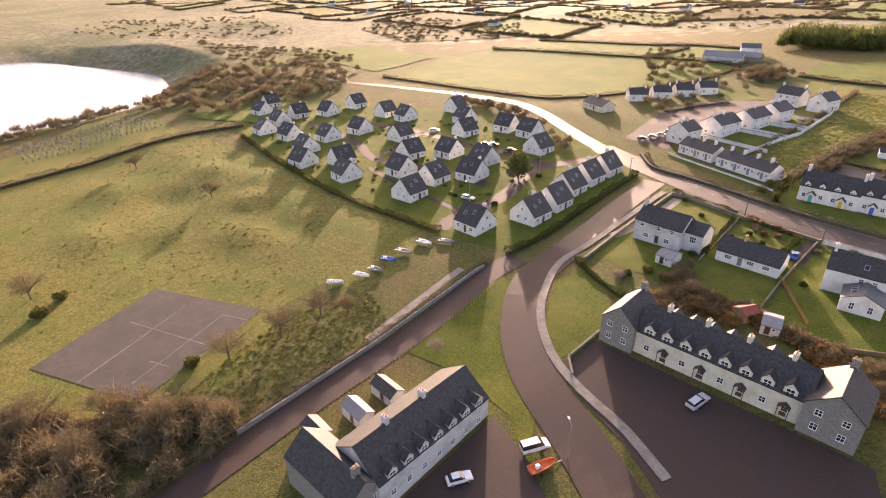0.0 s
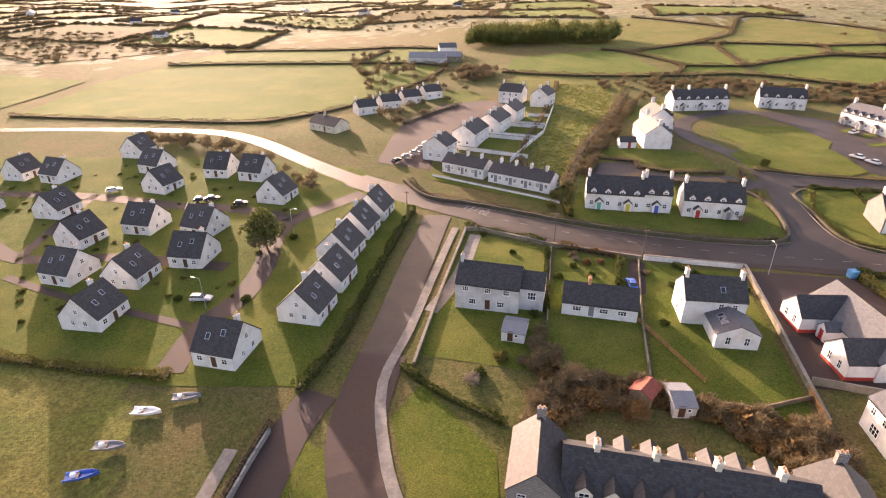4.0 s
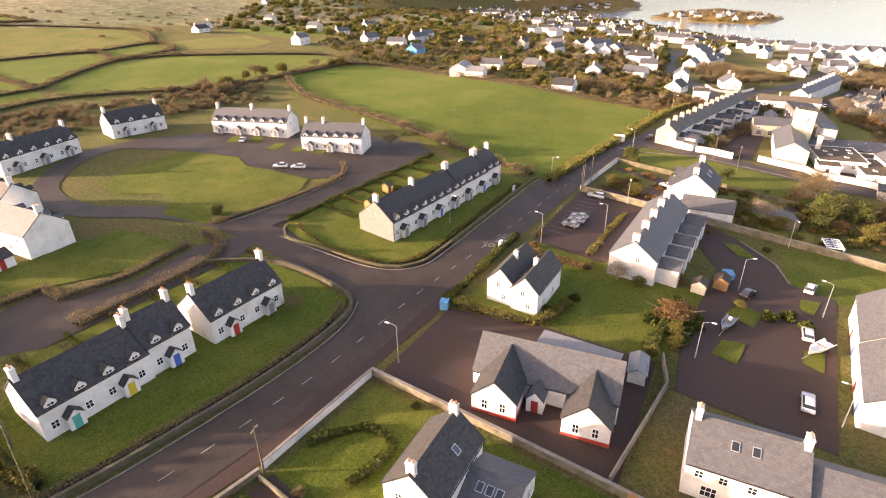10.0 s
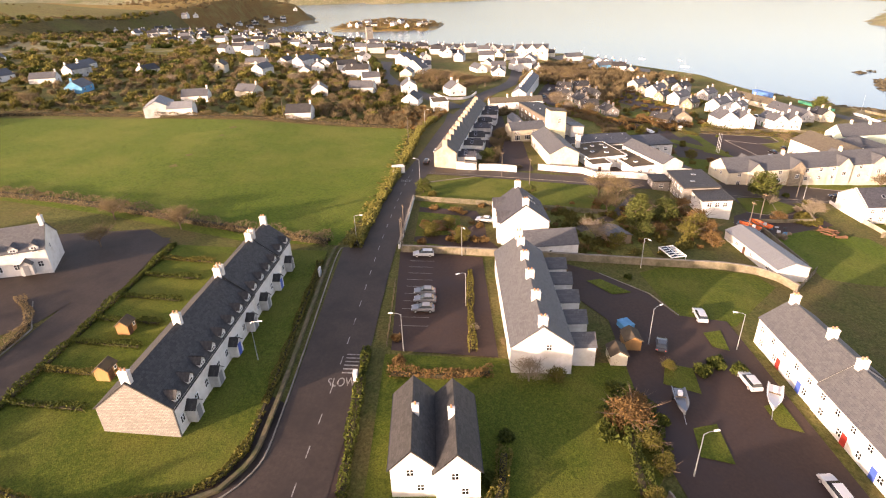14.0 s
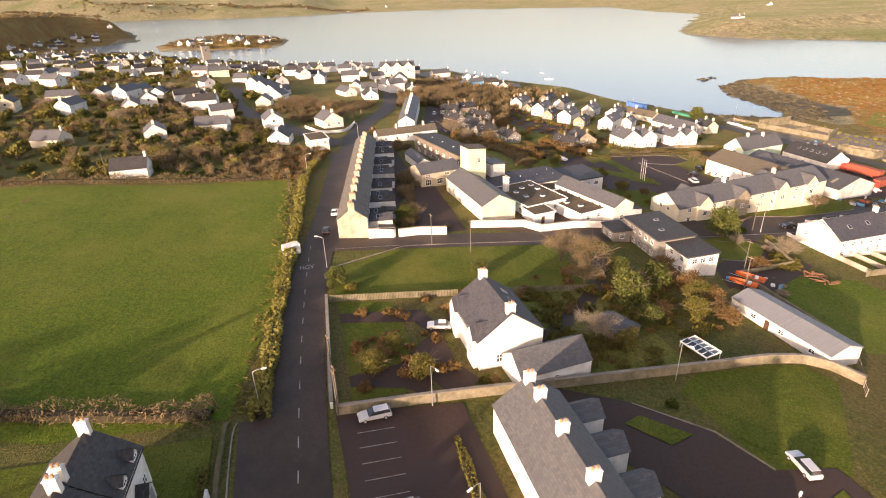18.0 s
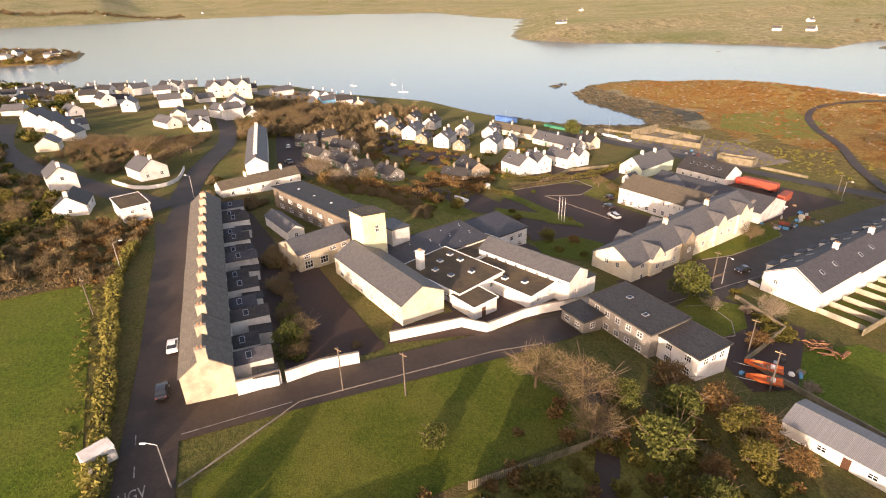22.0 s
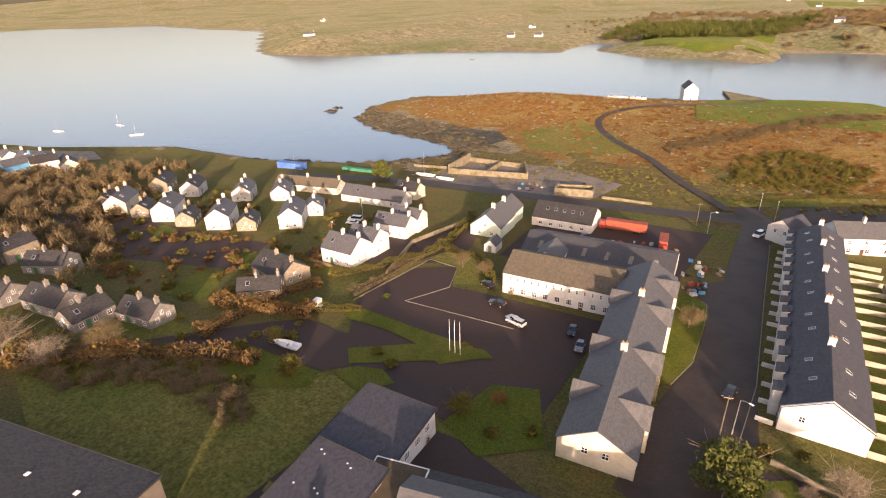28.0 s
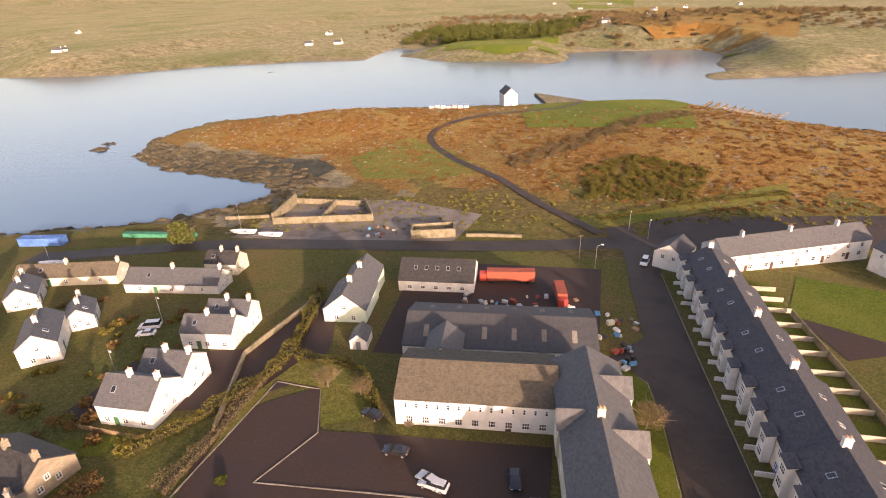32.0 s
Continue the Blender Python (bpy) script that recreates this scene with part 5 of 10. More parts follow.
adm = flat_block("office_block", "grey stone two-storey office with dark hipped roof", 142.6, 73.2, -2, 15.0, 9.4, 5.8, M_STONEG, M_SLATE, wins=(("N", even(5, 13), 3.6, 1.2, 1.2, 1), ("N", even(5, 13), 0.9, 1.2, 1.2, 1), ("W", (-2, 2), 3.6, 1.2, 1.2, 1)), lean=-0.3)
fr, pn = skylight_mesh()
for u, v in ((-3, 1.2), (2.8, -1.0)):
    sk = child("skylight", fr, adm, pose(u, v, 6.0))
    child("pane", pn, sk)
flat_block("office_block", "white two-storey office end with a dark roof", 131.0, 72.4, -2, 8.0, 7.6, 5.2, M_WHITE, M_SLATE, wins=(("N", (-2, 1.8), 3.2, 1.3, 1.2, 2), ("W", (-2, 0, 2), 3.2, 1.2, 1.2, 1), ("N", (-2, 1.8), 0.8, 1.3, 1.2, 2)), lean=-0.3)
flat_block("office_porch", "small stone porch block with a felt roof", 149.0, 80.6, -2, 6.0, 4.6, 2.9, M_STONEG, M_SLATE, wins=(("N", (-1.4, 1.4), 0.9, 1.2, 1.2, 1), ("W", (0,), 0.9, 1.2, 1.2, 1)))

# ---- flats, school and yard by the coast road ----
flats = house("apartment_building", "long cream apartment building with grey slate roof", 168.0, 27.0, 97, 58.0, 11.2, 5.2, 3.2, M_CREAM, M_SLATEG, wins=(("N", even(12, 55), 0.9, 1.2, 1.3, 1), ("N", even(12, 55), 3.7, 1.2, 1.2, 1), ("S", even(10, 55), 0.9, 1.2, 1.2, 1), ("S", even(10, 55), 3.7, 1.2, 1.2, 1), ("E", (-1.5, 1.5), 3.6, 1.0, 1.2, 1)), chimneys=(8.0, -12.0))
for u in (-22, -10, 6, 20):
    small_gable(flats, "bay", 5.0, 5.4, 6.0, 2.5, pose(u, 6.3, -0.7, 0, 0, 180), M_CREAM if u != 6 else M_STONE, M_SLATEG, (1.4, 1.3))
for u in (-14, 4, 18):
    small_gable(flats, "bay", 4.4, 5.4, 5.4, 2.2, pose(u, -6.0, 0), M_CREAM, M_SLATEG, (1.4, 1.3))
house("surf_centre", "white two-storey building with a lichened tile roof", 189.5, 3.8, 6, 27.0, 14.0, 5.8, 3.0, M_WHITE, M_LICHEN, wins=(("N", even(14, 25), 4.0, 0.5, 1.1, 0), ("N", even(9, 25), 0.9, 1.2, 1.4, 2), ("E", (-4, 0, 4), 3.6, 0.8, 1.2, 1)), doors=(("N", -5.5, M_DOORS["brown"]),), category="building")
house("entrance_gable", "grey slate gabled roof over a link building", 198.0, -6.5, 96, 9.0, 7.0, 4.6, 2.8, M_WHITE, M_SLATEG, category="building")
ware = house("warehouse", "long warehouse with a dark corrugated roof", 188.5, -17.6, 6, 39.0, 16.5, 3.6, 3.0, M_GREYR, coursed("dark_corrugated_sheet", (0.055, 0.058, 0.062), (0.07, 0.072, 0.078), (0.03, 0.03, 0.03), 0.2, 40.0, 0.6, (0.1, 0.09, 0.08), False, 0.9, 0.03), category="building")
for u in even(6, 36):
    for s in (1, -1):
        bm = bmesh.new()
        k = 3.0 / 8.25
        slab(bm, [(u - 0.5, s * 6.2, 3.6 + k * 2.05 + 0.2), (u + 0.5, s * 6.2, 3.6 + k * 2.05 + 0.2), (u + 0.5, s * 3.4, 3.6 + k * 4.85 + 0.2), (u - 0.5, s * 3.4, 3.6 + k * 4.85 + 0.2)][::-s], 0.05)
        part("rooflight", bm, M_CONC, ware, "clouded plastic rooflight sheet")
for n in range(5):
    z = ground_z(137.5, 21 - n * 18.2)
    h = house("terraced_houses", "white terraced houses with blue-black slate roof", 137.2 + n * 0.55, 21.6 - n * 18.2, 91.5, 18.0, 11.8, 5.2, 3.4, M_WHITE, M_SLATEB, wins=(("S", even(6, 17), 3.4, 1.0, 1.2, 1), ("S", even(6, 17), 0.9, 1.1, 1.3, 1), ("N", even(6, 17), 3.4, 1.0, 1.1, 1), ("N", even(6, 17), 0.9, 1.3, 1.4, 2), ("E", (-3,), 3.4, 0.9, 1.1, 1)), doors=[("S", u + 1.6, M_DOORS[("brown", "blue", "green")[n % 3]]) for u in even(3, 17)], chimneys=((-8.2, 0, 0.7, 1.1),), skylights=(("S", -4, 0.5), ("S", 2, 0.6), ("N", 3, 0.5), ("N", -3, 0.55)), group="coast road terrace", category="terraced house", z=z + 0.25 * (n % 2))
    bm = bmesh.new()
    for s in (-1, 1):
        slab(bm, [(8.75, s * 6.1, 5.28), (9.05, s * 6.1, 5.28), (9.05, 0, 8.85), (8.75, 0, 8.85)][::-s], 0.25)
    part("parapet", bm, M_WHITE, h, "white raised gable coping")
    for k, u in enumerate(even(3, 17)):
        wx, wy = 131.2 + n * 0.55, 21.6 - n * 18.2 + u + 2.9
        wall_run("garden_wall", ((wx - 0.2, wy), (wx - 9.2, wy - 0.4)), 1.2, 0.18, M_BUFF, "pale rendered wall dividing back gardens", group="garden walls")
        drape("lawn", ((wx - 0.5, wy - 0.4), (wx - 9, wy - 0.8), (wx - 9, wy - 5.3), (wx - 0.5, wy - 5.0)), M_GRASS, 0.07, "small back garden lawn", "lawn")
        fx, fy = 143.4 + n * 0.55, 21.6 - n * 18.2 + u + 2.9
        wall_run("front_wall", ((fx, fy), (fx + 2.6, fy)), 0.9, 0.25, M_WHITE, "low white wall beside a front step", group="front walls")
    for u in even(3, 17):
        flat_block("bay_window", "white two-storey bay window with a slate cap", 143.8 + n * 0.55, 21.6 - n * 18.2 + u - 1.4, 91.5, 2.4, 1.3, 5.4, M_WHITE, M_SLATEB, wins=(("S", (0,), 3.4, 1.6, 1.3, 2), ("S", (0,), 0.8, 1.6, 1.5, 2)), group="bay windows", parapet=0.0, category="bay window", z=z + 0.25 * (n % 2), lean=0.4)
house("terraced_houses", "white terrace with grey slate roof and an archway", 115.5, -77.6, 24, 46.0, 10.0, 5.4, 3.2, M_WHITE, M_SLATEG, wins=(("N", even(10, 44), 3.5, 1.0, 1.2, 1), ("N", even(9, 44), 0.9, 1.2, 1.3, 1)), doors=[("N", u, M_DOORS["brown"]) for u in even(5, 40)], chimneys=(-15, 0, 15), category="terraced house")
house("terraced_houses", "white end terrace with grey roof across the green", 86.0, -62.0, 110, 30.0, 10.0, 5.4, 3.2, M_WHITE, M_SLATEG, wins=(("S", even(7, 28), 3.5, 1.0, 1.2, 1), ("N", even(7, 28), 3.5, 1.0, 1.2, 1), ("N", even(7, 28), 0.9, 1.2, 1.3, 1)), category="terraced house")
house("corner_house", "white corner house with a slate roof by the junction", 146.5, -67.0, 60, 9.0, 8.0, 5.0, 2.8, M_WHITE, M_SLATEB, wins=(("N", (-2, 2), 3.3, 1, 1.2, 1), ("E", (-1.5, 1.5), 3.3, 1.0, 1.2, 1)))

# ---- cottages of the harbour village ----
for x, y, yaw, L, D, e, wl, rf in ((248.0, 17.6, 3, 10.5, 9.0, 4.4, M_WHITE, M_SLATEG), (247.6, 9.2, 3, 9.5, 7.6, 4.8, M_WHITE, M_SLATEG), (249.8, -6.2, 8, 11.5, 7.0, 4.2, M_WHITE, M_SLATEG), (249.4, -13.0, 8, 10.0, 6.6, 4.6, M_WHITE, M_SLATEG),
                                (284.8, 4.0, 130, 13.0, 7.4, 4.6, M_WHITE, M_SLATEG), (286.6, -7.6, 130, 8.0, 6.0, 3.4, M_GREYR, M_SLATEG), (293.5, 15.0, 130, 8.0, 6.0, 3.0, M_STONE, M_SLATE), (303, 18.0, 130, 12.0, 7.4, 4.6, M_WHITE, M_SLATEG), (313.7, 23.5, 130, 8.0, 6.0, 3.0, M_STONE, M_SLATE),
                                (325.5, 23.0, 130, 12.0, 7.4, 4.6, M_WHITE, M_SLATEG), (335, 26.5, 130, 8.0, 6.0, 3.0, M_STONE, M_SLATE), (346, 28.0, 130, 12.0, 7.4, 4.6, M_CREAM, M_SLATEG), (356, 28.0, 130, 8.0, 6.0, 3.0, M_STONE, M_SLATE),
                                (361, 4, 130, 11, 7, 3.8, M_STONE, M_SLATE), (345, 1, 130, 11, 7, 3.8, M_GREYR, M_SLATE), (323, -6, 130, 11, 7, 3.8, M_GREYR, M_SLATEG), (311, -14, 130, 10, 7, 3.6, M_GREYR, M_SLATEG),
                                (254.5, 35.5, -8, 13, 9.0, 2.8, M_STONE, M_SLATE), (250.5, 45.0, 40, 10, 6, 2.4, M_STONEG, M_SLATE), (320.5, 78.5, 60, 9, 6.5, 2.8, M_STONEG, M_SLATE), (322.5, 69, 100, 9, 6.5, 4.2, M_STONE, M_SLATE), (306, 67, 30, 11, 7, 2.8, M_STONEG, M_SLATE),
                                (295.5, 82.5, 15, 12, 6.5, 2.6, M_STONEG, M_SLATE), (280, 77, 10, 12, 7, 3.0, M_STONEG, M_SLATE), (268, 76, 95, 9, 6.5, 2.6, M_STONEG, M_SLATE), (259.5, 68, 10, 10, 6.5, 2.6, M_STONEG, M_SLATE),
                                (276.8, -29.0, 8, 26, 8, 2.8, M_GREYR, M_SLATEG), (270.5, -41.5, 5, 9.5, 7.0, 3.6, M_CREAM, M_SLATE), (310, -27.5, 15, 28, 7, 2.8, M_CREAM, M_LICHEN)):
    nm = "white" if wl is M_WHITE else "cream" if wl is M_CREAM else "grey" if wl is M_GREYR else "stone"
    house("village_cottage", nm + " gabled cottage with a slate roof near the harbour", x, y, yaw, L, D, e, D * 0.36, wl, rf, wins=(("W", (-1.4, 1.4), 0.9, 0.9, 1.1, 1), ("W", (0,), max(e - 1.2, 2.2), 0.8, 1.0, 1), ("N", (-L / 3, 0, L / 3), 0.9, 1.0, 1.1, 1), ("E", (-1.3, 1.3), 0.9, 0.9, 1.1, 1), ("E", (0,), max(e - 1.2, 2.2), 0.8, 1.0, 1)), doors=(("N", L / 6, M_DOORS["green"]),), chimneys=((-L / 2 + 0.5, 0, 0.6, 0.9), (0.6, 0, 0.6, 0.9)), skylights=(("N", L / 4, 0.5),), group="harbour cottages")
house("green_cottage", "pale green gabled house with a slate roof", 225.4, -25.5, 97, 13.0, 10.0, 3.6, 4.0, M_MINT, M_SLATEG, wins=(("E", (-2, 2), 0.9, 1.0, 1.2, 1), ("E", (0,), 3.6, 1.0, 1.1, 1)), chimneys=(0.0,), skylights=(("S", -2, 0.5), ("S", 2, 0.5)))
house("green_cottage", "pale green rear house with dormer and slate roof", 226.5, -36.8, 97, 9.5, 8.4, 4.2, 3.6, M_MINT, M_SLATEG, chimneys=(3.0,), skylights=(("S", -1, 0.5), ("S", 2, 0.5)))
house("garden_house", "small pale outhouse with a grey gabled roof", 217.5, -11.0, 97, 5.0, 3.6, 2.3, 1.5, M_WHITE, M_SLATEG, doors=(("E", 0, M_DOORS["grey"]),), category="outhouse")
house("workshop", "long white workshop with dark roof and five skylights", 208.2, -44.0, 5, 19.5, 12.0, 3.2, 3.6, M_WHITE, M_SLATE, wins=(("N", even(5, 17), 1.0, 1.2, 0.9, 1),), skylights=[("N", u, 0.55) for u in even(5, 14)], category="building")

# ---- streets running down to the harbour ----
house("street_row", "long low terrace with grey roof and pale chimneys", 308.0, 102.5, -14, 58.0, 7.5, 4.6, 2.4, M_WHITE, M_SLATEG, wins=(("N", even(14, 56), 0.9, 0.9, 1.2, 1), ("N", even(14, 56), 3.0, 0.9, 1.1, 1), ("W", (0,), 3.2, 0.9, 1.1, 1)), chimneys=[(u, 0, 0.6, 1.2) for u in even(9, 54)], category="terraced house")
house("low_range", "low white range with a brown slate roof", 263.0, 113.0, 97, 26.0, 7.0, 3.0, 1.9, M_WHITE, M_LICHEN, wins=(("N", even(5, 24), 0.9, 1.0, 1.1, 1),), chimneys=(-8, 4), category="house")
house("gate_house", "white house with hipped grey roof at the fork", 296.0, 143.0, 20, 11.0, 9.5, 3.6, 3.2, M_WHITE, M_SLATEG, wins=(("W", (-2.4, 2.4), 0.9, 1.1, 1.2, 1), ("S", (-2, 2), 0.9, 1, 1.2, 1), ("N", (-2, 2), 0.9, 1, 1.2, 1)), chimneys=(-4.8, 4.8))
flat_block("corner_shop", "white roofless block with painted wall at the corner", 254.0, 150.0, 10, 12.0, 7.0, 4.2, M_WHITE, M_FELT, wins=(("W", (-2, 1), 2.4, 0.9, 1.0, 1), ("S", (-3, 0), 0.9, 1.0, 1.4, 1)), doors=(("S", 3.2, M_DOORS["blue"]),), category="house")
wall_run("boundary_wall", ((292, 154), (281, 148), (279, 141), (285, 135), (300, 131)), 1.2, 0.3, M_WHITE, "white boundary wall curving round the fork", curved=True)


def far_house(x, y, yaw, L, D, e, wl, rf, label):
    """A simpler house for the distance, with its chimneys and windows."""
    return house("distant_house", label, x, y, yaw, L, D, e, D * 0.36, wl, rf, wins=(("S", (-L / 4, L / 4), 0.9, 1.2, 1.3, 0), ("W", (0,), 0.9 if e < 3.2 else 3.2, 1.1, 1.2, 0)), chimneys=((-L / 2 + 0.5, 0, 0.7, 1.0),), gutter=False, group="houses of the far town")


# houses known one by one: farm, hillside and the lanes north of the street
for n, (x, y) in enumerate(((386, 282), (341, 263), (385, 249), (346, 238), (372, 211), (346, 204), (318, 192), (279, 213), (222, 208), (268, 246), (402, 166), (498, 214), (428, 180), (293, 193), (296, 168), (266, 164),
                            (253, 266), (311, 468), (310, 437), (296, 395), (272, 335), (294, 368), (350, 381), (338, 334), (355, 295), (402, 247), (238, 520), (348, 566), (246, 417), (319, 366), (374, 461), (262, 549), (459, 697),
                            (409, 98), (402, 84), (392, 127), (378, 114), (445, 33), (441, 25), (437, 16), (433, 8), (512, 84), (522, 70), (510, 118), (498, 104), (476, 96), (462, 118), (455, 140), (480, 152), (505, 160), (530, 58))):
    r = random.Random(n)
    wl = (M_WHITE, M_WHITE, M_WHITE, M_CREAM, M_GREYR, M_BLUE)[r.randrange(6) if n % 9 == 2 else r.randrange(4)]
    far_house(x, y, r.choice((-10, 15, 80, 100)) + r.uniform(-12, 12), r.uniform(10, 15), r.uniform(7, 8.5), r.choice((2.7, 2.8, 4.6)), wl, r.choice((M_SLATE, M_SLATEG, M_SLATEG)), ("cream" if wl is M_CREAM else "blue" if wl is M_BLUE else "grey" if wl is M_GREYR else "white") + " house with a slate roof in the village beyond")
for x, y, yaw, L, D, e, wl, rf, lab in ((-124, 392, 5, 24, 9, 3.4, M_GREYR, M_TIN, "long grey farm shed beside the pastures"), (-112, 398, 5, 18, 8, 3.0, M_WALLST, M_TIN, "low stone farm shed with a sheet roof"), (-118, 424, 20, 12, 8, 4.8, M_WHITE, M_SLATEG, "white farmhouse behind the sheds")):
    house("farm_building", lab, x, y, yaw, L, D, e, D * 0.32, wl, rf, wins=(("S", even(3, L), 0.9, 1.0, 1.1, 1),), category="farm building")
# barns of the farm beyond the pasture
house("barn", "grey sheet-roofed barn beyond the pasture", 222, 268, 20, 16, 10, 4.0, 2.6, M_GREYR, M_TIN, category="barn")
house("barn", "white gabled barn beyond the pasture", 219, 257, 100, 10, 7, 3.6, 2.2, M_WHITE, M_TIN, category="barn")
# the buildings along the quay and up the street from it
block = house("quay_building", "long pale three-gabled building beside the quay", 498, 76, 80, 28, 12, 8.2, 3.4, M_CREAM, M_SLATEG, wins=(("N", even(8, 26), 0.9, 1.2, 1.6, 1), ("N", even(8, 26), 4.4, 1.2, 1.5, 1)), chimneys=(-9, 0, 9), category="building")
for u in (-9, 0, 9):
    small_gable(block, "cross_gable", 6.4, 6.0, 8.4, 3.0, pose(u, 6.3, 0, 0, 0, 180), M_CREAM, M_SLATEG, (1.6, 1.5))
for x, y, yaw, L, D, e, wl, rf in ((422, 182, 150, 11, 9, 5.0, M_WHITE, M_SLATEG), (408, 176, 150, 11, 9, 4.6, M_WHITE, M_SLATEG), (392, 170, 150, 11, 9, 4.2, M_WHITE, M_SLATEG), (378, 167, 150, 8, 8, 3.4, M_WHITE, M_SLATEG),
                                (418, 88, 170, 14, 10, 7.0, M_WHITE, M_SLATEG), (402, 94, 100, 10, 8, 6.0, M_WHITE, M_SLATEG), (398, 120, 170, 12, 8, 5.2, M_CREAM, M_SLATE), (388, 113, 90, 10, 8, 5.0, M_WHITE, M_SLATEG),
                                (476, 23, 170, 9, 7, 4.6, M_WHITE, M_SLATEG), (466, 19, 170, 9, 7, 4.6, M_WHITE, M_SLATEG), (456, 16, 170, 9, 7, 4.6, M_WHITE, M_SLATEG), (446, 12, 170, 9, 7, 4.6, M_WHITE, M_SLATEG),
                                (507, 38, 100, 16, 8, 3.4, M_WHITE, M_SLATEG), (560, 110, 20, 14, 8, 4.6, M_WHITE, M_SLATE), (576, 226, 60, 24, 8, 4.8, M_WHITE, M_SLATE), (590, 100, 20, 20, 8, 3.4, M_GREYR, M_SLATE), (620, 92, 80, 22, 8, 3.6, M_GREYR, M_SLATEG),
                                (560, 150, 40, 12, 8, 5, M_WHITE, M_SLATE), (600, 140, 70, 12, 8, 5, M_CREAM, M_SLATE), (630, 160, 30, 12, 8, 5, M_WHITE, M_SLATEG), (660, 185, 50, 12, 8, 4.6, M_WHITE, M_SLATE), (540, 130, 110, 12, 8, 5, M_WHITE, M_SLATEG), (520, 140, 20, 10, 7, 5, M_CREAM, M_SLATE), (610, 180, 100, 12, 8, 4.6, M_WHITE, M_SLATE)):
    far_house(x, y, yaw, L, D, e, wl, rf, ("cream" if wl is M_CREAM else "grey" if wl is M_GREYR else "white") + " house with a slate roof above the quay")
tower = flat_block("church_tower", "square grey stone church tower with a flat top", 742, 257, 20, 8, 8, 19, M_STONEG, M_SLATEG, wins=(("W", (0,), 13, 1.4, 2.6, 1), ("S", (0,), 13, 1.4, 2.6, 1)), category="tower", parapet=1.0)
for n, (x, y) in enumerate(((1058, 236), (1074, 262), (1084, 300), (1096, 330), (1116, 352), (1070, 212), (1112, 206), (1098, 250), (1110, 280), (1120, 316), (1330, 545), (1380, 560), (1402, 534), (1310, 566), (1250, 582), (1200, 600), (1050, 620), (1012, 621), (738, 496), (735, 472), (1290, 600), (1350, 590), (1150, 560), (1100, 600))):
    far_house(x, y, n * 47 % 180, 10 + n % 4, 8, (2.8, 4.6)[n % 2], M_WHITE, (M_SLATE, M_SLATEG)[n % 2], "white house on the slope across the harbour")
# the scattered town towards the headland and the quay
rng = random.Random(11)
made = 0
while made < 120:
    x, y = rng.uniform(330, 960), rng.uniform(120, 620)
    if wetness(x, y) > -22 or y > 150 + 0.9 * (x - 250) or y < 175 - 0.05 * (x - 330) and x < 430:
        continue
    if any((x - a) ** 2 + (y - b) ** 2 < 260 for a, b in CACHE.setdefault("spots", [])):
        continue
    CACHE["spots"].append((x, y))
    wl = rng.choice((M_WHITE, M_WHITE, M_WHITE, M_WHITE, M_CREAM, M_GREYR))
    far_house(round(x, 1), round(y, 1), rng.uniform(0, 180), round(rng.uniform(9, 14)), round(rng.uniform(7, 8.5)), rng.choice((2.8, 2.8, 4.6)), wl, rng.choice((M_SLATE, M_SLATEG)), ("cream" if wl is M_CREAM else "grey" if wl is M_GREYR else "white") + " house with a slate roof in the far town")
    made += 1
for n, (x, y) in enumerate(((534, -740), (577, -728), (868, -560), (872, -572), (620, -900), (420, -860), (330, -900), (250, -860), (180, -960), (140, -820), (60, -1000), (2900, 100), (2950, 300), (2920, -100), (2980, 520), (3050, 800), (3000, -300), (1230, -960), (180, -1500), (100, -1700), (20, -1300), (-60, -1400), (260, -1800), (-200, -1500))):
    far_house(x, y, 20 * n, 12, 8, 3, M_WHITE, M_SLATEG, "white farmhouse across the water")

# ---- lawns, yards and car parks ----
drape("lawn", ((-98, 96), (-74, 100), (-74, 172), (-100, 200), (-150, 205), (-270, 195), (-305, 165), (-290, 128), (-180, 100), (-120, 96)), M_GRASS, 0.05, "mown grass between the holiday cottages", "lawn", "structure", 8)
drape("lawn", ((-57, 159), (-36.5, 153.5), (-35.5, 110), (-57, 111)), M_GRASS, 0.05, "house lawn in long shade", "lawn")
drape("lawn", ((-34, 153), (-16.5, 151), (-17.5, 112), (-34.5, 112)), M_GRASS, 0.05, "bungalow garden lawn", "lawn")
drape("lawn", ((-15, 151), (5.5, 150.8), (6.2, 106.5), (-13, 107), (-16.5, 112)), M_GRASS, 0.05, "long back lawn of a white house", "lawn")
drape("lawn", ((31, 151.5), (62, 152.5), (61.5, 104), (35.5, 118), (34, 138)), M_GRASS, 0.05, "lawn round a double-gabled house", "lawn")
drape("lawn", ((-31, 187), (-31, 170.5), (-6, 166.5), (14, 166.8), (20, 169.5), (21.5, 180), (20, 196), (-12, 197)), M_GRASS, 0.16, "terrace front lawn above the street wall", "lawn")
drape("lawn", ((33.5, 201.5), (31, 192), (34.5, 172), (40, 168), (50, 167.6), (98, 169.5), (97, 202), (60, 202), (48, 202)), M_GRASS, 0.16, "corner lawn round the stone-gabled terrace", "lawn")
drape("lawn", ((22, 257), (36, 265), (51.6, 265.6), (57.6, 247), (53.6, 239), (57, 217.4), (51, 213.6), (33, 212), (22.6, 215.6), (19.8, 227), (25.5, 231.6), (27, 239), (20.6, 248)), M_GRASS, 0.16, "oval village green", "lawn")
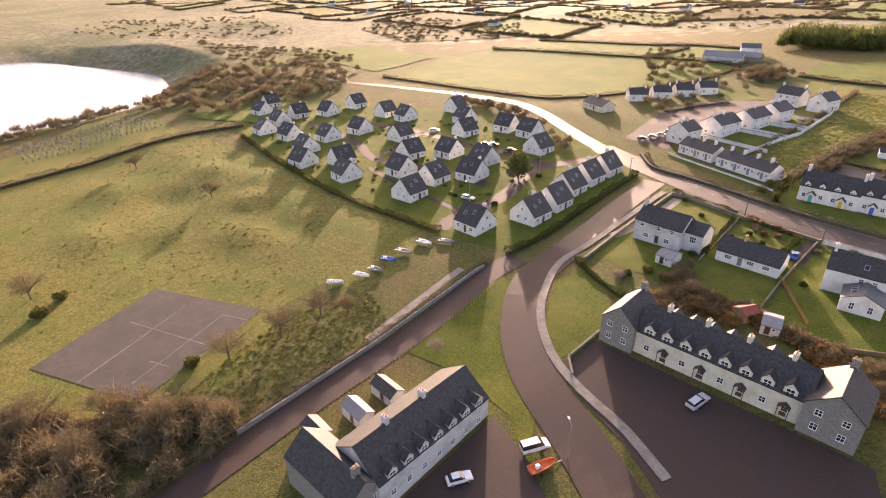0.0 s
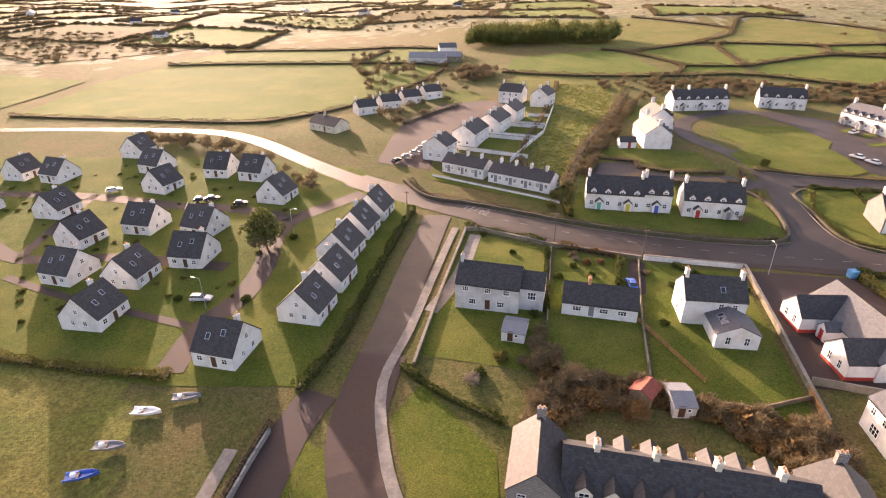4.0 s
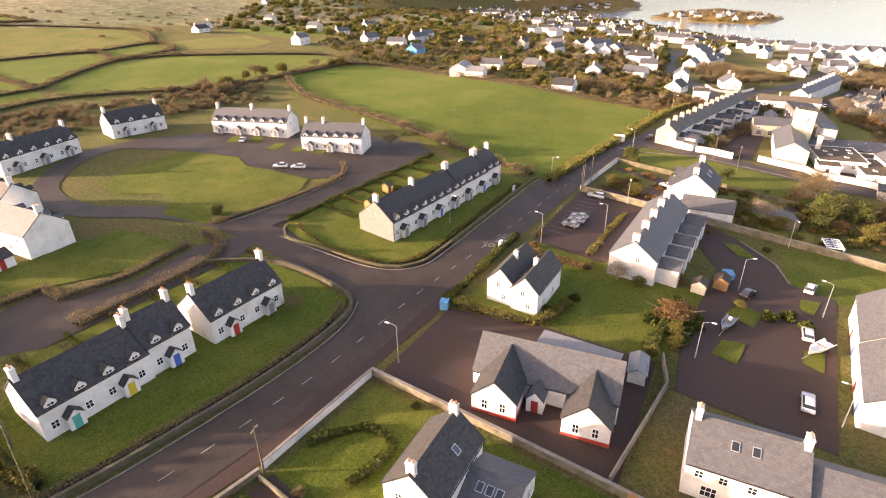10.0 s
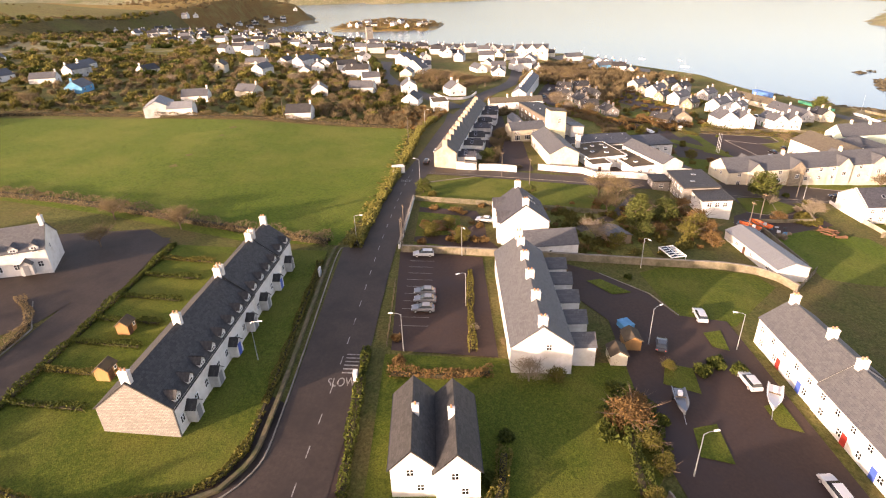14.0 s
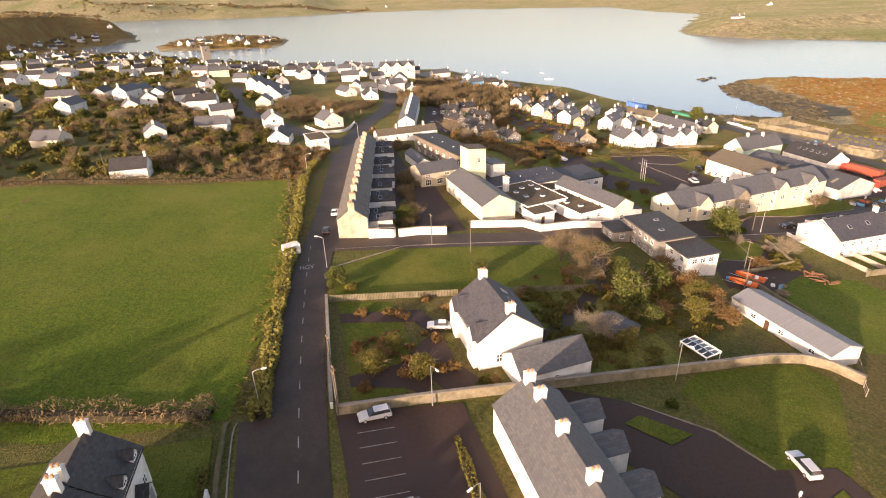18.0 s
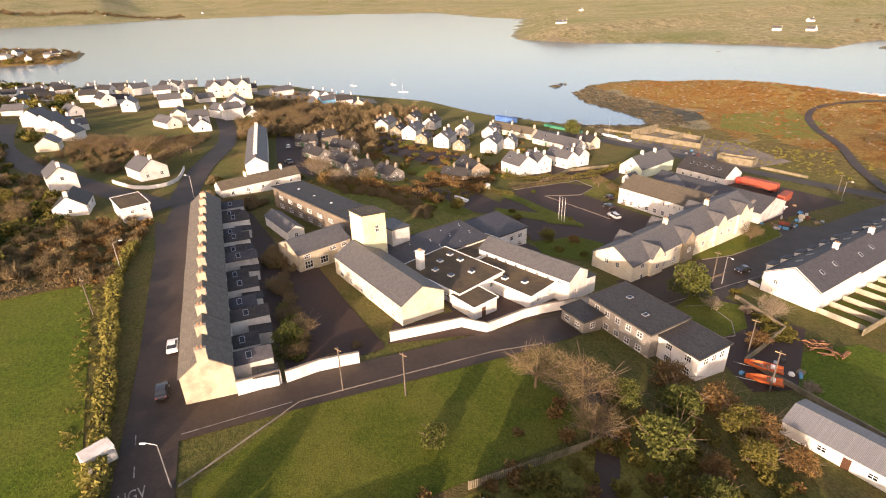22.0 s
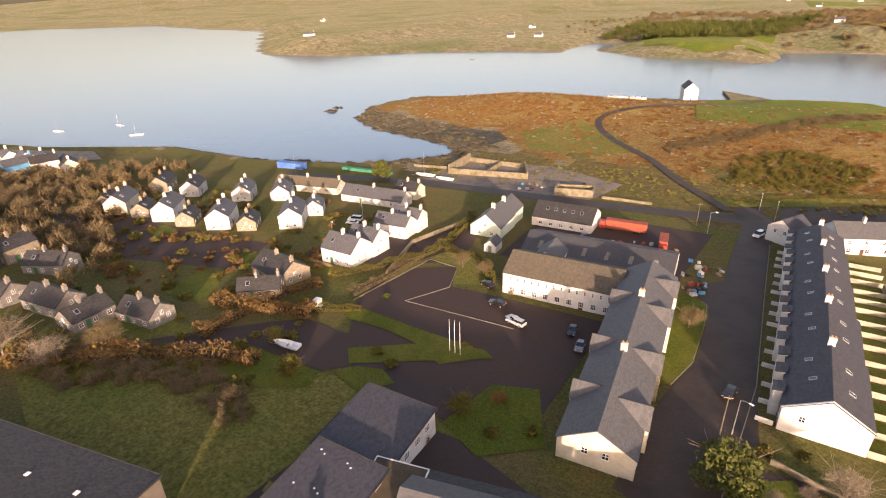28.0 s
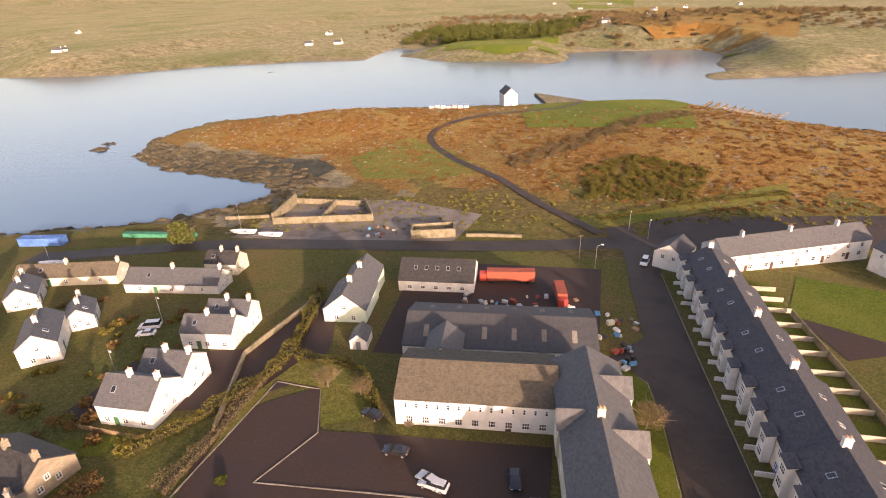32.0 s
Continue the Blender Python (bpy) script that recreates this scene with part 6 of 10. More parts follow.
drape("lawn", ((-22.6, 221), (-19, 230), (-14, 228), (0.8, 227.4), (10.4, 226.7), (13.5, 215.2), (13.6, 210), (1.4, 209.8), (-10.7, 215.3)), M_GRASS, 0.14, "rough grass verge by the estate road", "lawn")
drape("lawn", ((128, 125), (131.5, 151.5), (144, 150), (152, 134), (148.5, 101), (137, 99), (126.5, 98)), M_GRASS, 0.06, "broad open green beside the side street", "lawn")
drape("lawn", ((101, 151), (129.5, 151), (127.5, 141), (112, 140), (101, 143)), M_GRASS, 0.06, "villa front lawn", "lawn")
drape("lawn", ((98.5, 121), (126, 124), (125.5, 97), (98, 97)), M_ROUGH, 0.05, "overgrown walled garden", "garden")
drape("lawn", ((76.5, 101), (73.5, 91.5), (89.5, 76), (94.5, 78), (95.8, 97), (92.5, 103)), M_GRASS, 0.06, "shared lawn by the white block", "lawn")
for pts in (((84, 107), (89, 112), (88, 115), (83, 111)), ((55, 105), (61, 104), (62, 108), (57, 110)), ((42, 106), (49, 105.4), (48, 109), (43, 110)), ((48, 94), (54, 94), (53, 97), (49, 97)), ((66, 96), (72, 95), (71, 98.4), (67, 98.4)), ((80, 96.5), (84, 98), (82, 101), (79, 99))):
    drape("lawn", pts, M_GRASS, 0.2, "small grass island in the car park", "lawn")
drape("lawn", ((200, 100), (180, 62), (204, 58), (216, 62), (262, 66), (262, 92), (240, 98)), M_ROUGH, 0.05, "overgrown hospital garden", "garden")
drape("lawn", ((162.6, 31), (164, 10), (167, -10), (163.6, -13), (159.4, -8), (158.2, 4), (157.7, 18), (159.6, 27.6)), M_GRASS, 0.18, "grass strip beside the apartment building", "lawn")
drape("lawn", ((125, -42), (104, -30), (92, -57), (116, -65)), M_FIELD, 0.07, "square lawn inside the terrace", "lawn")
drape("lawn", ((128, 62), (96, 62), (92, 30), (120, 36)), M_FIELD, 0.06, "bright lawn behind the long shed", "lawn")
drape("lawn", ((134, 60), (146, 58), (148, 48), (140, 42), (134, 50)), M_GRASS, 0.16, "grass bank under the spreading evergreen", "lawn")
drape("lawn", ((-44, 66), (-38, 80), (-40, 92), (-54, 104), (-57, 96), (-48, 78)), M_GRASS, 0.06, "grass beside the curving footpath", "lawn")
drape("lawn", ((-70, 90), (-64, 88), (-50, 68), (-36, 58), (-30, 48), (-40, 56), (-56, 58), (-70, 56)), M_GRASS, 0.06, "grass verge below the terrace", "lawn")
drape("lawn", ((206, -240), (200, -280), (150, -300), (110, -290), (116, -224), (118, -200), (150, -203), (200, -209)), M_FIELD, 0.3, "green turf on top of the headland", "field")
drape("lawn", ((0, -600), (30, -690), (190, -668), (180, -580)), M_FIELD, 0.6, "green point across the channel", "field")

drape("car_park", ((63, 151.6), (99, 153.6), (97, 135.6), (62, 134.4)), M_ASPHR, 0.1, "tarmac car park beside the white terrace", "car park")
drape("car_park", ((30, 92), (75, 92.5), (76.5, 101), (84, 104), (92, 112), (98, 122.5), (95, 127), (86, 121), (74, 114), (45, 115), (30, 113)), M_ASPHR, 0.1, "tarmac yard in front of the white block", "car park")
drape("yard", ((8, 151.5), (28.5, 152.4), (33, 138), (35, 117), (8.4, 115)), M_ASPHR, 0.09, "red-brown tarmac round the hall", "yard")
drape("yard", ((-38.6, 81.5), (8, 81.5), (16, 60), (14, 40), (-6, 53), (-22, 63), (-33, 67), (-38.4, 73)), M_ASPHR, 0.1, "dark tarmac courtyard of the cream row", "yard")
drape("yard", ((-42, 54), (-31, 50), (-20, 43), (-24, 24), (-43, 18), (-42, 30)), M_ASPHR, 0.1, "tarmac parking court of the stone row", "yard")
drape("yard", ((160, 133), (160, 116.5), (193, 118), (195, 126), (168, 132)), M_ASPHR, 0.09, "tarmac hospital forecourt", "yard")
drape("yard", ((155, 100), (160, 116), (166, 112), (164, 100), (200, 96), (200, 64), (184, 62), (154, 70)), M_ASPHR, 0.07, "hospital service yard", "yard")
drape("car_park", ((234, 17), (219.5, 5), (214, 16.4), (176, 12.5), (175.5, 54), (186, 60), (214, 56), (228, 36)), M_ASPHR, 0.09, "wide brown tarmac car park", "car park")
drape("yard", ((150, 43), (128, 40), (118, 62), (121, 70), (130, 66), (136, 58)), M_ASPHR, 0.09, "tarmac lifeboat yard", "yard")
drape("yard", ((168, -12), (214, -8), (218, -56), (166, -60)), M_ASPHR, 0.06, "scruffy dark salvage yard", "yard")
drape("yard", ((212, -72), (286, -66), (284, -108), (240, -112), (206, -100)), mat("gravel_hardstanding", (0.16, 0.14, 0.12), (0.24, 0.21, 0.18), 1.2, 0.95, (0.12, 0.1, 0.09), 0.15, 0.6, "world", 0.05), 0.07, "gravel hardstanding round the ruined store", "yard")
drape("car_park", ((60, -98), (150, -88), (150, -104), (40, -122)), M_ASPH, 0.08, "tarmac car park by the coast road", "car park")
drape("yard", ((120, -24), (86, -38), (92, -52), (104, -31), (124, -42)), M_ASPHR, 0.06, "tarmac court inside the terrace", "yard")
drape("car_park", ((376, 78), (344, 67), (268, 92), (286, 101)), M_ASPHR, 0.09, "tarmac car park behind the street row", "car park")
drape("yard", ((288, 24), (276, 22), (268, 40), (300, 52), (360, 46), (362, 36)), M_ASPHR, 0.08, "tarmac lane among the harbour cottages", "yard")
drape("yard", ((242, -4), (232, -34), (224, -10), (222, 2), (234, 14), (262, 24), (262, 2)), M_ASPHR, 0.065, "tarmac lane between the cottages", "yard")
drape("yard", ((-76, 200), (-79, 222), (-66, 262), (-52, 286), (-86, 300), (-100, 250), (-96, 205)), M_ASPHR, 0.07, "tarmac parking along the semi-detached houses", "yard")
drape("sports_court", ((-138.9, 32), (-106.5, 45.4), (-97, 13), (-127.2, 1)), mat("worn_court_tarmac", (0.07, 0.058, 0.046), (0.1, 0.082, 0.066), 0.8, 0.9, (0.06, 0.052, 0.036), 0.15, 0.3, "world"), 0.08, "worn brown tarmac sports court", "court")
for a, b in (((-112.2, 38), (-104.9, 40.8)), ((-112.2, 38), (-103, 12)), ((-104.9, 40.8), (-100.5, 25)), ((-124, 34), (-113, 6)), ((-128, 22), (-104, 30)), ((-108.5, 19.4), (-103, 21.5)), ((-120, 24), (-114, 8))):
    ribbon("court_line", (a, b), 0.1, M_PAINT, 0.12, "thin painted court line", "marking", "structure", 4.0)
ribbon("lane", ((-70, 99), (-71.4, 90), (-70, 68), (-70.2, 54), (-70.6, 38), (-70, 20), (-69, 0)), 6.4, M_ASPHR, 0.12, "dark earthy lane between a wall and a fence", "road")
ribbon("path", ((-78.5, 86), (-77.9, 73), (-77.4, 64), (-76.8, 54)), 2.2, M_CONC, 0.11, "pale gravel path beside a hedge", "path")
ribbon("path", ((-59.8, 161), (-60.0, 140), (-60, 118), (-60.6, 103), (-56.2, 90), (-50.8, 80.8), (-43.2, 73.4), (-36.2, 69.6), (-29.8, 67.4), (-23.1, 65.4), (-14, 61)), 1.8, M_CONC, 0.22, "pale concrete footpath along the lane", "path")
for pts, w in ((((-99, 99), (-101, 112), (-98.8, 123), (-100.4, 136), (-105, 149), (-105, 160), (-99, 170), (-92, 180)), 5.5), (((-109, 134), (-140, 134), (-165, 130), (-190, 140), (-215, 146), (-240, 148)), 4.0), (((-105, 161), (-130, 165.4), (-146, 165), (-180, 168), (-215, 166)), 4.6), (((-104, 112), (-138, 117), (-160, 122)), 2.0), (((-165, 130), (-172, 150), (-178, 170)), 3.0)):
    ribbon("estate_lane", pts, w, M_ASPHR, 0.12, "brown tarmac lane winding between the cottages", "road")
ribbon("drive", ((-57.5, 124), (-54.5, 138), (-54, 158)), 3.0, M_CONC, 0.1, "concrete drive beside the grey house", "drive")
ribbon("drive", ((102, 143), (106, 138), (100, 134)), 6.0, M_ASPHR, 0.1, "dark drive of the villa", "drive")
ribbon("drive", ((-16, 151), (-17, 138)), 3.6, M_ASPHR, 0.1, "tarmac drive of the bungalow", "drive")
ribbon("lane", ((97, 122), (108, 118), (124, 100), (140, 90)), 3.2, M_ASPH, 0.1, "narrow lane behind the villa", "road")
ribbon("lane", ((256, 141), (274, 151), (298, 164), (334, 181), (372, 192), (430, 196)), 9.0, M_ASPH, 0.12, "lane rising past the fork", "road")
ribbon("street", ((258, 137), (276, 132.5), (302, 124), (336, 110), (367, 103), (400, 99), (450, 93), (505, 96)), 8.0, M_ASPH, 0.125, "street running down to the quay", "road")
drape("quay", ((440, -10), (460, 30), (520, 60), (545, 40), (535, 10), (470, -20)), M_CONC, 0.3, "grey stone quay by the water", "quay")

# road markings
q = along(((-88, 188), (-58, 171.5), (-32, 162.8), (0, 159.5), (30, 160), (60, 159), (100, 158.5), (135, 157), (160, 155)), 5.6)
for k in range(0, len(q) - 1):
    a, d = q[k]
    ribbon("road_marking", ((a.x - d.x, a.y - d.y), (a.x + d.x, a.y + d.y)), 0.14, M_PAINT, 0.16, "worn white centre dash", "marking", "structure", 3.0, True)
ribbon("road_marking", ((153.9, 150), (153, 135)), 0.15, M_PAINT, 0.17, "worn white edge line", "marking")
for k in range(6):
    ribbon("road_marking", ((57 + k * 0.9, 156.2), (57 + k * 0.9, 158.4)), 0.3, M_PAINT, 0.17, "worn white ramp stripe", "marking", "structure", 3.0, True)


def ground_text(words, x, y, yaw, size, stretch=1.8):
    cu = bpy.data.curves.new("lettering", "FONT")
    cu.body, cu.size, cu.align_x = words, size, "CENTER"
    cu.materials.append(M_PAINT)
    ob = new("road_lettering", cu)
    ob.matrix_world = pose(x, y, ground_z(x, y) + 0.19, math.degrees(math.atan(0.03)), 0, yaw) @ Matrix.Diagonal((1, stretch, 1, 1))
    return tagged(ob, "worn white painted word on the road", "marking", "", "structure")


ground_text("SLOW", 53.9, 158.0, -88, 1.5)
ground_text("SLOW", -52.6, 170.9, 62, 1.5)
for k in range(4):
    ribbon("road_marking", ((-59.8 + k * 1.5, 173.2 - k * 0.7), (-58.6 + k * 1.5, 175.2 - k * 0.7)), 0.3, M_PAINT, 0.17, "worn white ramp stripe", "marking", "structure", 3.0, True)
ground_text("HGV", 144.8, 156.4, -90, 1.5)

# ---- walls and fences ----
for pts, h, t, m, c, lab in (
        (((-82, 190), (-72, 179.5), (-57, 176), (-32, 168.6), (-6, 165.2), (12, 165.4), (19.5, 168), (22, 176), (21, 190), (12, 201)), 0.9, 0.6, mat("dark_bank_stone", (0.07, 0.06, 0.045), (0.12, 0.1, 0.07), 1.2, 0.95, (0.06, 0.065, 0.025), 0.5, 0.6, "world"), None, "low mossy retaining wall along the street"),
        (((34.5, 201), (30.2, 197), (31.5, 186), (33.4, 172), (38.5, 166.8), (50, 166.2), (93, 168.2), (100, 167.8)), 0.5, 0.6, mat("mossy_bank_stone", (0.09, 0.075, 0.04), (0.15, 0.12, 0.07), 1.2, 0.95, (0.07, 0.08, 0.025), 0.5, 0.6, "world"), None, "low mossy stone bank round the corner lawn"),
        (((-57.2, 160), (-53.6, 160.6), (-36.8, 155), (-15, 152.2)), 0.9, 0.35, M_WALLST, M_CONC, "low rendered front garden wall"),
        (((-14.4, 152.4), (6.4, 152.4)), 1.2, 0.3, M_WHITE, M_CONC, "stepped pale garden wall with piers"),
        (((6.8, 152.6), (7.2, 128), (7.4, 107)), 1.1, 0.45, M_WALLST, M_CONC, "stone wall between the house and the hall"),
        (((-15.6, 151.6), (-17, 128), (-17.2, 112)), 0.8, 0.3, M_WALLST, None, "low rough garden wall between lawns"),
        (((-35.2, 154), (-34.6, 124)), 0.7, 0.3, M_WALLST, None, "low rough garden wall between lawns"),
        (((-56.9, 160), (-57, 130), (-56.6, 108)), 0.8, 0.4, M_WALLST, M_CONC, "long roadside garden wall with coping"),
        (((98.6, 153.4), (98.2, 138), (97.4, 123), (96.2, 97), (94.9, 77), (88.5, 72)), 1.6, 0.45, M_WALLST, M_CONC, "long lichened garden wall"),
        (((100, 154), (131, 153)), 1.2, 0.4, M_WHITE, M_CONC, "pale roadside wall of the villa"),
        (((158, 134.3), (158.4, 128.8), (157.3, 122.4)), 2.2, 0.3, M_WHITE, M_CONC, "tall white boundary wall"),
        (((160.6, 115.2), (158.7, 101.4), (154.9, 98.4), (155.7, 89.1), (154.6, 72)), 2.0, 0.3, M_WHITE, M_CONC, "tall white hospital boundary wall"),
        (((158.5, 141.5), (158.2, 135)), 2.6, 0.3, M_WHITE, M_CONC, "white back-yard wall of the street terrace"),
        (((121.4, 32), (122.6, -10), (124.6, -42)), 1.6, 0.25, M_WALLST, None, "long back garden wall of the terrace"),
        (((8.0, 116), (30, 114.2), (36.5, 116.4)), 1.5, 0.25, M_CONC, None, "retaining wall below the hall"),
        (((7, 112.4), (-2, 108), (-16, 108.4)), 0.9, 0.25, M_WOOD, None, "low timber garden edge"),
        (((101, 62.8), (127, 62.4), (130, 44), (143, 40)), 1.0, 0.35, M_WALLST, None, "garden wall behind the yard"),
        (((232, 20), (240, -2), (236, -30)), 1.3, 0.4, M_WALLST, None, "stone lane wall among shrubs"),
        (((-38.8, 84), (-39.6, 74), (-36.6, 70.6)), 0.6, 0.3, M_WALLST, M_CONC, "low curved courtyard wall"),
        (((-74.4, 90), (-74.2, 60), (-74, 22)), 1.0, 0.4, M_STONEG, None, "old stone boundary wall"),
        (((-72, 206), (-62, 203.5), (-34.5, 190.5)), 0.8, 0.3, M_WHITE, M_CONC, "low white wall behind the cottages"),
        (((-74, 195.2), (-34, 180.2)), 0.7, 0.3, M_WHITE, M_CONC, "low white front wall of the cottages"),
        (((-51, 209), (-42, 240), (-40, 282)), 1.4, 0.25, M_WHITE, None, "white garden wall behind the semi-detached row")):
    wall_run("garden_wall", pts, h, t, m, lab, cap=c, curved=len(pts) > 5, group="walls")


def fence(points, label, height=1.3, gap=0.16, material=None, board=0.13):
    """A close-boarded fence: posts, rails and upright boards."""
    line = along_straight(points, gap)
    mtl = material or M_WOOD
    ob = thing("fence", label, "fence", pose(*line[0][0], 0))
    o = line[0][0]
    z = heights(np.array([q.x for q, _ in line]), np.array([q.y for q, _ in line]))
    rng_ = random.Random(3)
    vs, fs = [], []
    for (q, d), h in zip(line, z):
        s, b = Vector((-d.y, d.x)) * 0.02, d * board / 2
        top = height + rng_.uniform(-0.03, 0.03)
        base = len(vs)
        for c in (q - b - s, q + b - s, q + b + s, q - b + s):
            vs += [(c.x - o.x, c.y - o.y, h - 0.1), (c.x - o.x, c.y - o.y, h + top)]
        fs += [tuple(base + i for i in f) for f in ((0, 2, 3, 1), (2, 4, 5, 3), (4, 6, 7, 5), (6, 0, 1, 7), (1, 3, 5, 7))]
    tagged(child("boarding", raw_mesh("boarding", vs, fs, mtl), ob), "", "", "", "stuff")
    for k in range(0, len(line), round(2.4 / gap)):
        (q, d), h = line[k], z[k]
        child("post", box_mesh("post", (0.14, 0.14, height + 0.15), mtl), ob, pose(q.x - o.x, q.y - o.y, h - 0.05, 0, 0, math.degrees(math.atan2(d.y, d.x))))
    return ob


fence(((130.2, 152.4), (127.4, 128)), "pale slatted timber fence beside the green", 1.4, 0.3, M_WALLST, 0.22)
fence(((126.6, 121), (124.2, 101)), "weathered timber fence beside the green", 1.4, 0.3, M_WALLST, 0.22)
fence(((7.0, 113.4), (7.2, 106.0), (2, 104.5)), "orange stained board fence at the garden end", 1.5, 0.16, M_WOODO)
fence(((-8.6, 113), (-17.8, 128)), "thin orange timber fence between gardens", 1.0, 0.2, M_WOODO)
fence(((64, 152.4), (85, 153.2)), "low post fence of the car park", 1.0, 0.8, M_WOOD, 0.12)
fence(((240, 21), (243, 24.6), (256, 24.2)), "weathered paling fence below a white house", 1.0, 0.22, M_WOOD)
fence(((-66.6, 28), (-66.4, 56), (-66.2, 84)), "thin post and rail fence along the path", 1.1, 0.9, M_WOOD, 0.1)
fence(((86, 74.6), (99, 62)), "concrete post fence by the long shed", 1.5, 0.9, M_CONC, 0.25)

# kerbs, verges and islands
for pts, closed in ((((29.6, 198), (30.4, 184), (32.4, 171.6), (38, 165.6), (50, 165.0), (93, 167.0), (100, 166.6)), 0), (((76.5, 100.6), (84, 103.6), (91.6, 111.6)), 0),
                    (((229.6, 35.5), (228.6, 5.2), (219.1, 5.9), (214.4, 17.1), (219.1, 29.1)), 0), (((219.1, 29.1), (192, 26.6)), 0),
                    (((159.6, 28), (157.7, 18.4), (158.2, 4), (159.4, -8.3), (164.8, -13.6)), 0), (((147.2, 57.6), (143.6, 48.6), (137, 50.6), (133.4, 55), (134.4, 60.4)), 0),
                    (((-81, 189.4), (-71.6, 178.2), (-57, 174.7), (-32, 167.3), (-6, 164), (12, 164.2), (20.6, 167.4)), 0), (((24, 212.6), (45, 210.4), (64, 210.6), (72, 216)), 0),
                    (((144.6, 151.5), (152.6, 134), (149.2, 101), (147, 92)), 0), (((148.4, 60), (146.6, 20), (148.6, -20), (150.4, -60)), 0)):
    wall_run("kerb", pts, 0.18, 0.2, M_CONC, "pale concrete kerb along the tarmac", "kerb", None, 2.0, len(pts) > 5, "kerbs")
drape("lawn", ((229.2, 30.0), (231.3, 10.8), (227, -4), (214.1, -1), (206, 10.5), (214.6, 15.6), (219.4, 5.4), (229, 4.8)), M_ROUGH, 0.16, "rough grass and bushes round the car park", "lawn")
drape("lawn", ((230, 40), (225, 37.6), (207, 38), (195.5, 37.6), (192.8, 41), (197.6, 46.6), (205.6, 43), (215.5, 42), (224, 43)), M_GRASS, 0.2, "long grass island with flagpoles", "lawn")
drape("lawn", ((240, 72), (239.2, 68.8), (234.2, 62.7), (214.4, 61.3), (212, 66), (226, 76)), M_GRASS, 0.18, "rough green bank beside the drive", "lawn")
drape("lawn", ((212, 60), (210.1, 55.8), (205.5, 53.8), (201, 56), (204, 62)), M_GRASS, 0.2, "grassy mound beside the drive", "lawn")
drape("lawn", ((188, 60), (186.3, 46.5), (178.6, 43.0), (172, 56), (179.4, 63.9)), M_GRASS, 0.16, "shaded lawn behind the hospital", "lawn")
drape("lawn", ((172.8, -100.9), (95.3, -141.7), (98.2, -128.1), (168.2, -91)), M_ROUGH, 0.2, "rough green verge below the heath", "verge")
drape("lawn", ((284, -166), (262, -198), (232, -176), (214, -148), (229.2, -138), (264.6, -136)), M_ROUGH, 0.2, "straw-coloured grass slope above the cove", "verge")
drape("drive", ((125.2, 151), (123.5, 136.2), (118, 134.4), (104, 134), (102, 143), (104, 151), (106.6, 151), (108, 143), (113.4, 138), (115.4, 136), (119.6, 138), (122, 151)), M_ASPHR, 0.12, "dark tarmac drive round the villa garden", "drive")
for k in range(10):
    ribbon("road_marking", ((70 + k * 2.7, 151), (70 + k * 2.7, 146)), 0.1, M_PAINT, 0.15, "worn white parking bay line", "marking", "structure", 5.0)

# tarmac aprons between the carriageway and the banks, and the near pavement
drape("apron", ((23, 212), (24, 201), (23, 190), (22, 176), (20.6, 167.4), (12, 164), (-6, 163.8), (-32, 167), (-57, 174.4), (-81, 188.6), (-88, 181), (-60, 168), (-30, 160), (30, 157), (100, 156), (100, 166.4), (50, 164.8), (38, 165.4), (32.2, 171.4), (30.2, 184), (29.4, 198), (31, 204), (72, 204), (72, 210), (45, 210.2)), M_ASPH, 0.08, "dark tarmac spreading to the kerbs", "road", "structure", 5)
drape("pavement", ((-57, 163.4), (-36, 157.2), (-15, 153.4), (6.6, 153.4), (30, 153.4), (62, 156.4), (100, 155.4), (100, 157), (30, 157.6), (0, 157), (-34, 161), (-56, 167)), M_ASPHR, 0.085, "brown tarmac pavement below the garden walls", "pavement", "structure", 5)
# fields and moor beyond the water and in the valley
for pts, m_, lab in ((((369, -648), (359, -805), (206, -761), (199, -612), (272, -604)), M_FIELD, "green point across the channel"),
                     (((203, -1316), (-55, -1495), (-253, -1222), (-60, -640), (34, -660), (130, -800)), M_HEATH, "brown heath hill across the channel"),
                     (((241, -2000), (3, -2100), (47, -1500), (190, -1400)), M_FIELD, "far green fields on the hill"),
                     (((-320, 260), (-330, 330), (-420, 340), (-470, 270)), M_FIELD, "small green valley field"),
                     (((-420, 380), (-330, 460), (-420, 560), (-560, 520), (-540, 420)), M_LAND, "brown valley scrub beyond the fields"),
                     (((-317, 117), (-316, 147), (-283, 158), (-262, 136)), M_FIELD, "small bright field by the cottages")):
    drape("field", pts, m_, 0.35, lab, "field", "structure", 24 if abs(pts[0][1]) > 500 else 10)

